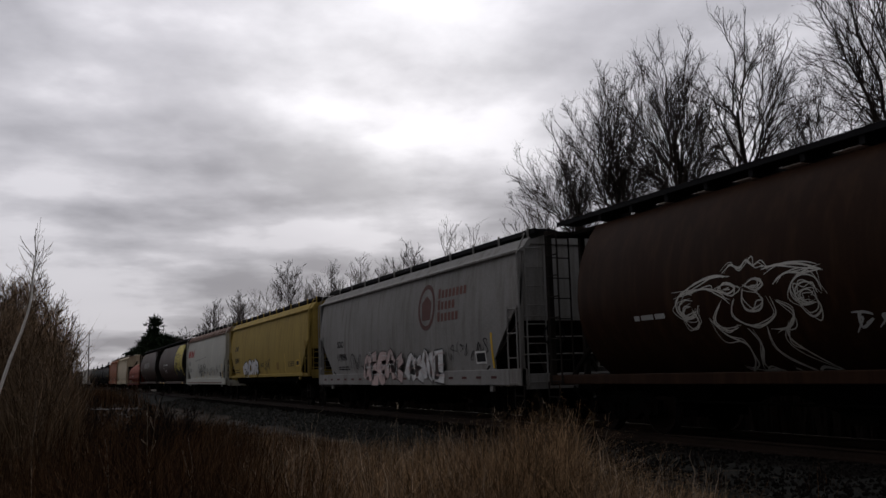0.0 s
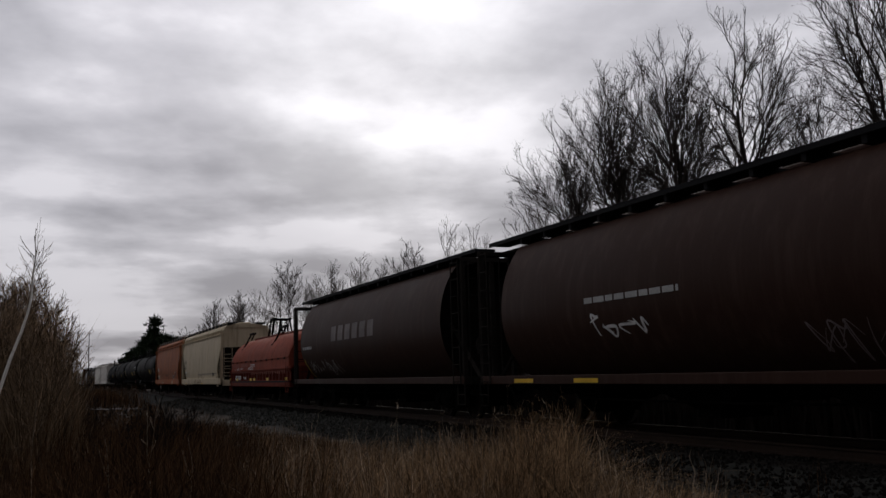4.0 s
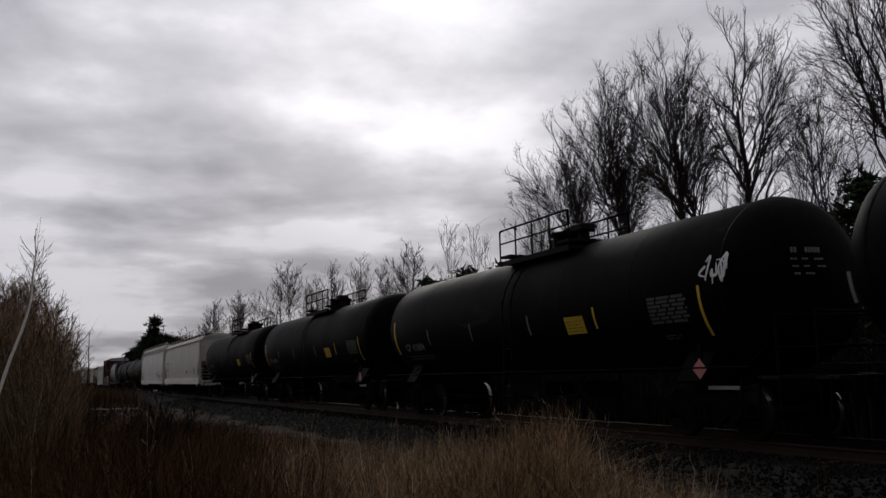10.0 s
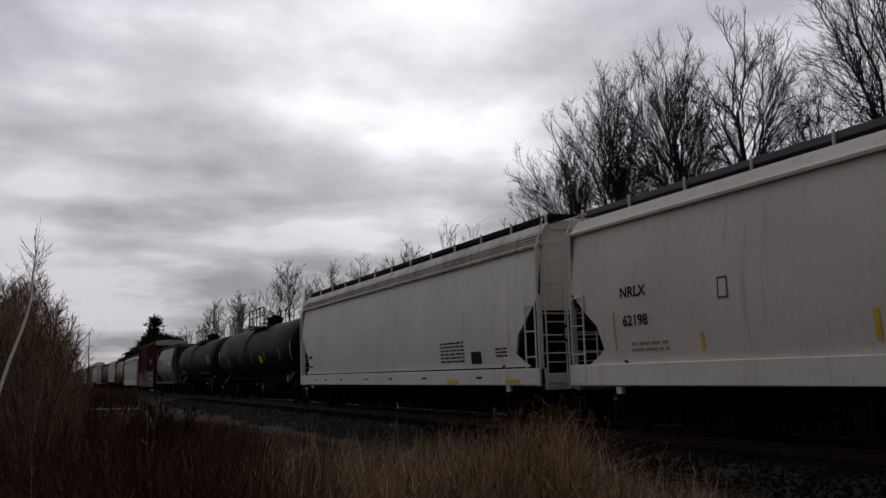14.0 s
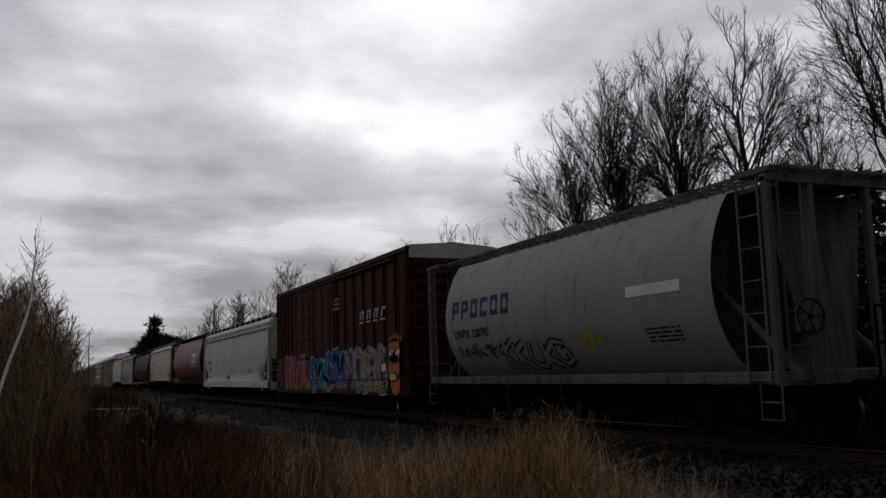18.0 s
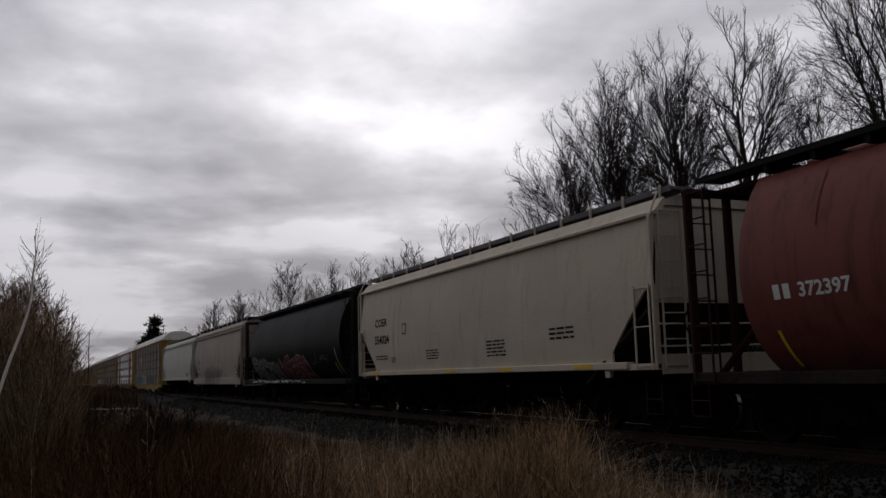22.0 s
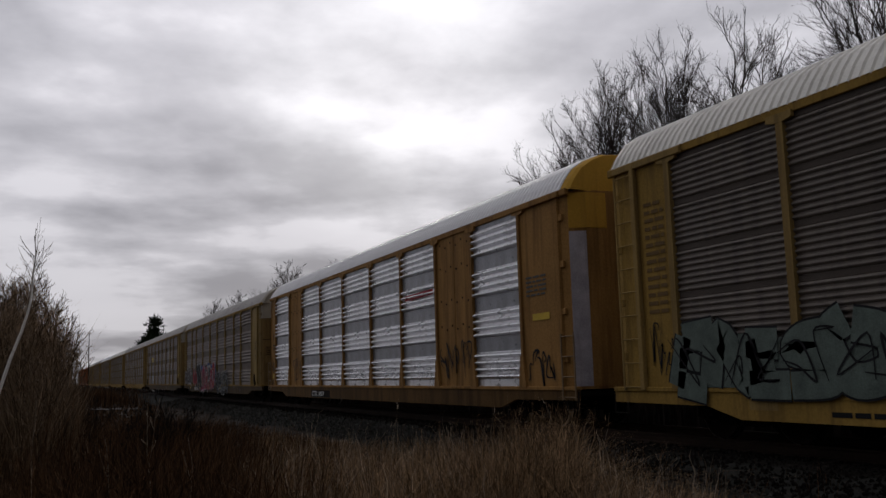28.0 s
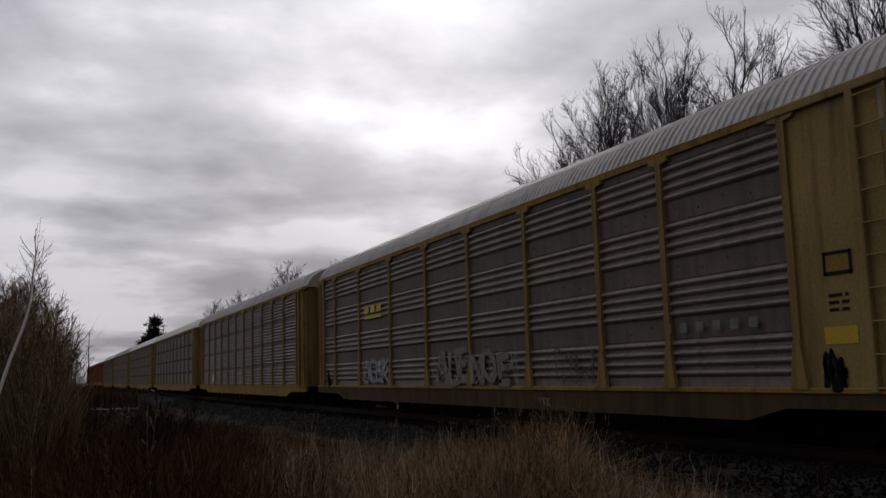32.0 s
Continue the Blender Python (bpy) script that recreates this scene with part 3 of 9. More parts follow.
    for i in range(bays):
        c = -h + 2.3 + (i + 0.5) * bx
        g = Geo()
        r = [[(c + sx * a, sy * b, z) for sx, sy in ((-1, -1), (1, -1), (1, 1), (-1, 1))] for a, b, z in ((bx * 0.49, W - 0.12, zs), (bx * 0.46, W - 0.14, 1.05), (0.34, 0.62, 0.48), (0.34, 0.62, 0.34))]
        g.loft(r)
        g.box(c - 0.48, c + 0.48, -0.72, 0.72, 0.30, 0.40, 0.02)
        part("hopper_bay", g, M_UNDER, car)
    # roof walk on short posts, and the hatches along the middle
    wm = walk_mat or M_GRATE
    for s in (-1, 1):
        g = Geo()
        y0, y1 = sorted((s * (W - 0.42), s * (W - 0.95)))
        g.box(-h - 0.15, h + 0.15, y0, y1, zt + 0.32, zt + 0.38)
        g.box(-h - 0.15, h + 0.15, min(s * (W - 0.40), s * (W - 0.44)), max(s * (W - 0.40), s * (W - 0.44)), zt + 0.29, zt + 0.40)
        part("roof_walk", g, wm, car)
    n = max(6, int(2 * h / posts_every))
    key = "walk_post|%.2f" % (zt)

    def post():
        g = Geo()
        g.box(-0.02, 0.02, -W + 0.345, -W + 0.395, zt + 0.10, zt + 0.44, 0.006)
        return g
    for i in range(n + 1):
        part("walk_bracket", shared(key + (post_mat or trim).name, post, post_mat or trim), post_mat or trim, car, at=pose(-h + 0.12 + (2 * h - 0.24) * i / n, 0, 0))
    g = Geo()
    g.box(-h + 0.5, h - 0.5, -0.34, 0.34, zt + 0.28, zt + 0.42, 0.03)
    part("hatch_cover", g, body, car)
    for s in (-1, 1):
        x = s * (h - 1.62)
        part("jacking_pad", Geo().prism([(x - 0.10, sill_z[0] + 0.01), (x + 0.10, sill_z[0] + 0.01), (x + 0.07, sill_z[0] - 0.15), (x - 0.07, sill_z[0] - 0.15)], -W + 0.02, -W + 0.10), sill, car)
    part("brake_wheel", shared("brake_wheel", brake_wheel_geo, M_GRATE), M_GRATE, car, at=pose(h + 0.12, -0.75, 2.05))
    stirrups(car, h, M_GRIME_SHADE)
    running_gear(car, h)
    return car, h


def barrel(z, w=1.60, zc=2.62, b=2.12):
    """The bulging side, rounder below than above."""
    if z < zc:
        b = 1.78
    return -w * math.sqrt(max(1.0 - ((z - zc) / b) ** 2, 0.0))


def cylinder_hopper(front, rear, body, label, deck=M_GRATE, frame_mat=None, ends=1.35, sill=None, top=4.22, lattice=False):
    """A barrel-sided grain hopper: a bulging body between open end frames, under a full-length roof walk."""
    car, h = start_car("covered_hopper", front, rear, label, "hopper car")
    # the default tone includes the shade of the open ends
    frame_mat = frame_mat or M_GRIME_SHADE
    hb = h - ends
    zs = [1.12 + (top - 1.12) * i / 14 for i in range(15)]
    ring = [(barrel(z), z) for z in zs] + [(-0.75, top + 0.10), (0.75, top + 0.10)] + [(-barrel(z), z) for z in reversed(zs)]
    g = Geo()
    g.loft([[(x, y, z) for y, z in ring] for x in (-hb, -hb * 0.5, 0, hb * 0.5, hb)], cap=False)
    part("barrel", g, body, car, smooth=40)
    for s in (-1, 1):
        # the end sheet leans back inside the barrel's rim, with a tapered plate before it; the dark frame colour paints
        # their shade
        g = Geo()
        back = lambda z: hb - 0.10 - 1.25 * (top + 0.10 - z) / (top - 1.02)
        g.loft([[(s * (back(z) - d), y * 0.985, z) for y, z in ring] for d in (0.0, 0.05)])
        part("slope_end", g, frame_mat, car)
        if lattice:
            g = Geo()
            g.loft([[(s * (h - 0.62 - d), -1.10, top - 0.10), (s * (h - 0.62 - d), 1.10, top - 0.10), (s * (h - 0.34 - d), 0.40, 1.10), (s * (h - 0.34 - d), -0.40, 1.10)] for d in (0.0, 0.03)])
            part("end_plate", g, frame_mat, car)
        g = Geo()
        for y in (-W + 0.10, -0.62, 0.62, W - 0.10):
            x0, x1 = sorted((s * (h - 0.12), s * h))
            g.box(x0, x1, y - 0.06, y + 0.06, 0.95, top + 0.02, 0.01)
        x0, x1 = sorted((s * (h - 0.14), s * (h + 0.02)))
        g.box(x0, x1, -W + 0.04, W - 0.04, 0.92, 1.14, 0.01)
        g.box(x0, x1, -W + 0.04, W - 0.04, top - 0.06, top + 0.06, 0.01)
        x0, x1 = sorted((s * (hb - 0.2), s * (h - 0.05)))
        g.box(x0, x1, -W + 0.06, W - 0.06, 0.94, 1.05)
        g.box(x0, x1, -0.9, 0.9, top - 0.02, top + 0.05)
        for y in (-1.0, 1.0):
            g.tube([(s * (h - 0.1), y, 1.1), (s * (hb - 0.6), y, 2.6)], 0.06, 6)
        part("end_frame", g, frame_mat, car)
        ladder(car, s * (h - 0.36), -W - 0.01, 0.95, top, 0.46, "x", frame_mat)
        ladder(car, s * (h + 0.05), -W + 0.45, 0.95, top, 0.46, "y", frame_mat)
        g = Geo()
        g.box(-h, h, min(s * (W - 0.22), s * (W - 0.02)), max(s * (W - 0.22), s * (W - 0.02)), 0.95, 1.14, 0.012)
        part("side_sill", g, sill or body, car)
        g = Geo()
        if lattice:
            for y in (0.62, 0.87, 1.12):
                g.box(-h - 0.1, h + 0.1, s * y - 0.015, s * y + 0.015, top + 0.18, top + 0.24)
        else:
            g.box(-h - 0.1, h + 0.1, min(s * 0.55, s * 1.12), max(s * 0.55, s * 1.12), top + 0.22, top + 0.28)
            g.box(-h - 0.1, h + 0.1, min(s * 1.10, s * 1.14), max(s * 1.10, s * 1.14), top + 0.19, top + 0.29)
        walk = part("roof_walk", g, deck, car)
        if lattice:
            # cross bars of the open grid, and the wide platform over the end
            bars = Geo()
            for i in range(int(2 * h / 0.30)):
                x = -h + 0.3 * i
                bars.box(x, x + 0.035, min(s * 0.62, s * 1.12), max(s * 0.62, s * 1.12), top + 0.20, top + 0.235)
            part("grid", bars, deck, walk, kind="stuff")
            g = Geo()
            x0, x1 = sorted((s * (h - 0.75), s * (h + 0.10)))
            for i in range(9):
                x = x0 + (x1 - x0) * i / 8
                g.box(x - 0.02, x + 0.02, -W + 0.05, W - 0.05, top + 0.13, top + 0.17)
            for y in (-W + 0.05, -0.9, 0.0, 0.9, W - 0.05):
                g.box(x0, x1, y - 0.02, y + 0.02, top + 0.08, top + 0.16)
            part("end_platform", g, deck, car)
    for i in range(15 if not lattice else 12):
        nb = 14 if not lattice else 11
        if lattice:
            def arch():
                g = Geo()
                for k in (-1, 1):
                    g.tube([(-0.05, k * 0.95, top + 0.02), (-0.05, k * 1.10, top + 0.20)], 0.018, 5)
                    g.tube([(0.05, k * 0.70, top + 0.06), (0.05, k * 0.62, top + 0.20)], 0.018, 5)
                return g
            part("walk_bracket", shared("barrel_arch|%.2f" % top, arch, deck), deck, car, at=pose(-hb + 0.2 + (2 * hb - 0.4) * i / nb, 0, 0))
        else:
            part("walk_bracket", shared("barrel_bracket|%.2f%s" % (top, deck.name), lambda: Geo().box(-0.05, 0.05, -1.10, 1.10, top + 0.06, top + 0.22), deck), deck, car, at=pose(-hb + 0.2 + (2 * hb - 0.4) * i / nb, 0, 0))
    g = Geo()
    g.box(-hb + 0.3, hb - 0.3, -0.30, 0.30, top + 0.10, top + 0.30, 0.03)
    part("hatch_cover", g, body, car)
    # bays in the same near-black, with the underfloor shade in it
    for i in range(4):
        c = -hb + (i + 0.5) * hb / 2
        g = Geo()
        g.loft([[(c + sx * a, sy * b, z) for sx, sy in ((-1, -1), (1, -1), (1, 1), (-1, 1))] for a, b, z in ((hb / 4 - 0.05, 1.12, 1.14), (0.3, 0.6, 0.46), (0.3, 0.6, 0.32))])
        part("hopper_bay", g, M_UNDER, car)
    part("brake_wheel", shared("brake_wheel|dark", brake_wheel_geo, M_GRIME_SHADE), M_GRIME_SHADE, car, at=pose(h + 0.12, -0.95, 1.95))
    part("brake_box", Geo().box(h - 0.05, h + 0.10, -1.12, -0.78, 1.72, 2.1, 0.02), frame_mat, car)
    stirrups(car, h, frame_mat)
    running_gear(car, h)
    return car, h


TANK_R, TANK_Z = 1.48, 2.62


def tank_side(z):
    u = (z - TANK_Z) / TANK_R
    return -TANK_R * math.sqrt(max(1.0 - u * u, 0.0))


def tank_car(front, rear, body, label, rail=1.0, platform=2.2, long_walk=False, mid=0.0):
    """A tank car: a welded shell with domed heads on stub sills, a railed platform round the manway."""
    car, h = start_car("tank_car", front, rear, label, "tank car")
    R, n = TANK_R, 40
    g = Geo()
    rings = []
    for d, k in ((0.0, 0.12), (0.05, 0.35), (0.16, 0.62), (0.32, 0.82), (0.52, 0.94), (0.78, 1.0)):
        rings.append((-h + d, k))
    for x in (-h * 0.6, -h * 0.2, h * 0.2, h * 0.6):
        rings.append((x, 1.0))
    for d, k in ((0.78, 1.0), (0.52, 0.94), (0.32, 0.82), (0.16, 0.62), (0.05, 0.35), (0.0, 0.12)):
        rings.append((h - d, k))
    g.loft([[(x, R * k * math.cos(2 * math.pi * a / n), TANK_Z + R * k * math.sin(2 * math.pi * a / n)) for a in range(n)] for x, k in rings])
    part("tank_shell", g, body, car, smooth=50)
    # weld seams and head rings
    for x in [-h + 0.8 + (2 * h - 1.6) * i / 6 for i in range(7)]:
        part("weld_seam", shared("weld_seam|" + body.name, lambda: Geo().loft([[(dx, (R + e) * math.cos(2 * math.pi * a / n), TANK_Z + (R + e) * math.sin(2 * math.pi * a / n)) for a in range(n)] for dx, e in ((-0.03, 0.0), (-0.015, 0.003), (0.015, 0.003), (0.03, 0.0))], cap=False), body), body, car, at=pose(x, 0, 0))
    # platform, rails and manway in the middle of the top
    zt = TANK_Z + R
    pw = platform
    g = Geo()
    for s in (-1, 1):
        y0, y1 = sorted((s * 0.45, s * 1.05))
        g.box(-pw, pw, y0, y1, zt - 0.20, zt - 0.15)
        g.box(-pw, pw, min(s * 1.03, s * 1.07), max(s * 1.03, s * 1.07), zt - 0.24, zt - 0.12)
    for x in (-pw, pw - 0.5):
        g.box(x, x + 0.5, -1.05, 1.05, zt - 0.04, zt + 0.02)
    for piece in islands(g):
        part("platform_plate", piece, M_GRATE, car, at=pose(mid, 0, 0))
    for s in (-1, 1):
        g = Geo()
        y = -1.05 if s < 0 else 0.55
        posts = [-pw, -pw * 0.5, 0.0, pw * 0.5, pw]
        for x in posts:
            g.tube([(x, y, zt - 0.2), (x, y, zt + rail)], 0.022, 6)
        g.tube([(-pw, y, zt + rail - 0.06), (-pw + 0.06, y, zt + rail), (pw - 0.06, y, zt + rail), (pw, y, zt + rail - 0.06)], 0.026, 6)
        g.tube([(-pw, y, zt + rail * 0.5), (pw, y, zt + rail * 0.5)], 0.02, 6)
        part("railing", g, M_BLACK, car, at=pose(mid, 0, 0))
    if long_walk:
        g = Geo()
        w0 = -5.65
        for i in range(6):
            x = w0 + i * (mid - pw - w0) / 6
            g.tube([(x, -0.85, zt - 0.25), (x, -0.85, zt + rail - 0.08)], 0.024, 6)
        g.tube([(w0, -0.85, zt + rail - 0.08), (mid - pw, -0.85, zt + rail - 0.08)], 0.026, 6)
        g.tube([(w0, -0.85, zt + 0.25), (mid - pw, -0.85, zt + 0.25)], 0.02, 6)
        part("walkway_rail", g, M_BLACK, car)
        part("walkway", Geo().box(w0, mid - pw, -0.9, -0.4, zt - 0.12, zt - 0.07), M_GRATE, car)
    g = Geo()
    g.tube([(0, 0, zt - 0.1), (0, 0, zt + 0.32)], 0.42, 20)
    g.tube([(0, 0, zt + 0.32), (0, 0, zt + 0.40)], 0.48, 20)
    part("manway", g, body, car, smooth=40, at=pose(mid, 0, 0))
    g = Geo()
    g.tube([(-0.95, 0.1, zt - 0.1), (-0.95, 0.1, zt + 0.38)], 0.10, 10)
    g.tube([(0.9, -0.2, zt - 0.1), (0.9, -0.2, zt + 0.45)], 0.12, 10)
    g.box(0.65, 1.15, -0.4, 0.0, zt + 0.30, zt + 0.48, 0.03)
    for piece in islands(g):
        part("valve", piece, M_GRATE, car, at=pose(mid, 0, 0))
    ladder(car, mid - 0.45, -R - 0.10, 0.62, TANK_Z + 0.3, 0.42, "x", M_BLACK)
    g = Geo()
    for x in (-0.66, -0.24):
        pts = [(x, tank_side(z) - 0.10, z) for z in (TANK_Z + 0.2, TANK_Z + 0.6, TANK_Z + 0.95, TANK_Z + 1.25, zt - 0.1)]
        g.tube(pts, 0.02, 6)
    part("ladder_rail", g, M_BLACK, car, at=pose(mid, 0, 0))
    # saddles, stub sills, side rail, end platforms
    for s in (-1, 1):
        xb = s * (h - 1.95)
        g = Geo()
        prof = [(-1.3, 1.0)] + [(R * 1.01 * math.cos(a), TANK_Z + R * 1.01 * math.sin(a)) for a in [math.pi * (1.27 + 0.46 * i / 10) for i in range(11)]] + [(1.3, 1.0)]
        g.prism(prof, xb - 0.35, xb + 0.35, "x")
        part("saddle", g, M_BLACK, car)
        g = Geo()
        x0, x1 = sorted((s * (h - 3.6), s * (h + 0.25)))
        g.box(x0, x1, -0.26, 0.26, 0.78, 1.16, 0.02)
        part("stub_sill", g, M_UNDER, car)
        g = Geo()
        x0, x1 = sorted((s * (h - 0.15), s * (h + 0.30)))
        g.box(x0, x1, -W + 0.15, W - 0.15, 1.02, 1.07)
        part("end_platform", g, M_GRATE, car)
        g = Geo()
        for y in (-W + 0.2, W - 0.2):
            g.tube([(s * (h + 0.25), y, 0.5), (s * (h + 0.25), y, 2.0)], 0.02, 6)
        g.tube([(s * (h + 0.25), -W + 0.2, 2.0), (s * (h + 0.25), W - 0.2, 2.0)], 0.02, 6)
        g.tube([(s * (h + 0.25), -W + 0.2, 1.5), (s * (h + 0.25), W - 0.2, 1.5)], 0.02, 6)
        part("end_rail", g, M_BLACK, car)
        g = Geo()
        y = s * (W - 0.12)
        g.tube([(-h + 0.3, y, 1.22), (h - 0.3, y, 1.22)], 0.018, 6)
        for i in range(9):
            x = -h + 0.4 + (2 * h - 0.8) * i / 8
            g.tube([(x, y, 1.22), (x, s * 0.95, 1.55)], 0.014, 5)
        part("handrail", g, M_BLACK, car)
        g = Geo()
        a = s * (h - 0.25)
        g.tube([(a - 0.2, -W + 0.1, 1.05), (a - 0.2, -W + 0.05, 0.45), (a + 0.2, -W + 0.05, 0.45), (a + 0.2, -W + 0.1, 1.05)], 0.018, 5)
        part("step", g, M_BLACK, car)
    running_gear(car, h, sill=False)
    return car, h


def boxcar(front, rear, body, label):
    """A high-cube boxcar with hat-section side posts, two plug doors, a ribbed end and a pale roof."""
    car, h = start_car("boxcar", front, rear, label, "boxcar")
    z0, z1 = 0.92, 5.02
    roofm = surface("galvanised_roof", (0.42, 0.42, 0.41), 0.5, metal=0.3, vary=0.2, stain=RUST, amount=0.3)
    for s in (-1, 1):
        g = Geo()
        g.box(-h, h, min(s * (W - 0.12), s * (W - 0.06)), max(s * (W - 0.12), s * (W - 0.06)), z0, z1)
        part("side_sheet", g, body, car)
        g = Geo()
        g.box(-h, h, min(s * (W - 0.1), s * (W + 0.02)), max(s * (W - 0.1), s * (W + 0.02)), z0 - 0.35, z0 + 0.16, 0.012)
        part("side_sill", g, body, car)
        g = Geo()
        g.box(-h - 0.03, h + 0.03, min(s * (W - 0.1), s * (W + 0.03)), max(s * (W - 0.1), s * (W + 0.03)), z1 - 0.06, z1 + 0.10, 0.012)
        part("top_chord", g, body, car)
    # posts on the near side, either side of the doors
    door0, door1 = -5.05, 0.75
    xs = [-h + 0.05 + i * (door0 + h - 0.15) / 5 for i in range(6)] + [door1 + 0.25 + i * (h - door1 - 0.35) / 7 for i in range(8)]
    for x in xs:
        part("side_post", shared("side_post|" + body.name, lambda: Geo().prism([(-0.10, -W + 0.06), (-0.055, -W - 0.012), (0.055, -W - 0.012), (0.10, -W + 0.06)], z0 + 0.1, z1 - 0.02, "z"), body), body, car, at=pose(x, 0, 0))
    for k, (a, b) in enumerate(((door0, -2.2), (-2.1, door1))):
        g = Geo()
        g.box(a, b, -W - 0.01, -W + 0.06, z0 + 0.22, z1 - 0.18, 0.015)
        d = part("plug_door", g, body, car)
        for zz in (1.6, 2.75, 3.55, 4.35):
            part("door_rib", Geo().box(a + 0.08, b - 0.08, -W - 0.04, -W - 0.005, zz, zz + 0.10, 0.012), body, d)
        for i in range(3):
            x = a + 0.35 + i * (b - a - 0.7) / 2
            part("lock_bar", Geo().tube([(x, -W - 0.055, z0 + 0.35), (x, -W - 0.055, z1 - 0.3)], 0.022, 6), body, d)
    for zz in (z0 + 0.14, z1 - 0.20):
        g = Geo()
        g.box(door0 - 0.3, h - 1.2, -W - 0.07, -W + 0.02, zz, zz + 0.07, 0.01)
        part("door_rail", g, body, car)
    g = Geo()
    g.prism([(-W - 0.02, z1 + 0.08), (-W + 0.2, z1 + 0.16), (0, z1 + 0.26), (W - 0.2, z1 + 0.16), (W + 0.02, z1 + 0.08), (W - 0.1, z1), (-W + 0.1, z1)], -h, h, "x")
    part("roof", g, roofm, car)
    for i in range(14):
        x = -h + 0.5 + i * (2 * h - 1.0) / 13
        part("roof_rib", shared("roof_rib", lambda: Geo().prism([(-W + 0.2, z1 + 0.165), (0, z1 + 0.265), (W - 0.2, z1 + 0.165), (W - 0.2, z1 + 0.20), (0, z1 + 0.31), (-W + 0.2, z1 + 0.20)], -0.04, 0.04, "x"), roofm), roofm, car, at=pose(x, 0, 0))
    for s in (-1, 1):
        g = Geo()
        x0, x1 = sorted((s * (h - 0.14), s * (h - 0.06)))
        g.box(x0, x1, -W + 0.1, W - 0.1, z0, z1 + 0.05)
        part("end_sheet", g, body, car)
        for i in range(11):
            z = z0 + 0.25 + i * 0.35
            part("end_rib", shared("end_rib%d|%s" % (s, body.name), lambda: Geo().prism([(0, -0.11), (s * 0.10, -0.05), (s * 0.10, 0.05), (0, 0.11)], -W + 0.2, W - 0.2), body), body, car, at=pose(s * (h - 0.07), 0, z))
        part("end_cap", Geo().prism([(-W + 0.1, z1 - 0.25), (-W + 0.05, z1 + 0.10), (0, z1 + 0.27), (W - 0.05, z1 + 0.10), (W - 0.1, z1 - 0.25)], *sorted((s * (h - 0.06), s * (h + 0.02))), "x"), roofm, car)
        ladder(car, s * (h - 0.35), -W - 0.06, 0.6, z0 + 1.6 if s < 0 else z1 - 0.3, 0.42, "x", body)
        ladder(car, s * (h + 0.07), -W + 0.4, 0.6, z1 - 0.4, 0.42, "y", body)
    g = Geo()
    g.box(-h, h, -W + 0.1, W - 0.1, z0 - 0.06, z0 + 0.08)
    part("floor", g, M_UNDER, car)
    stirrups(car, h, body)
    running_gear(car, h)
    return car, h


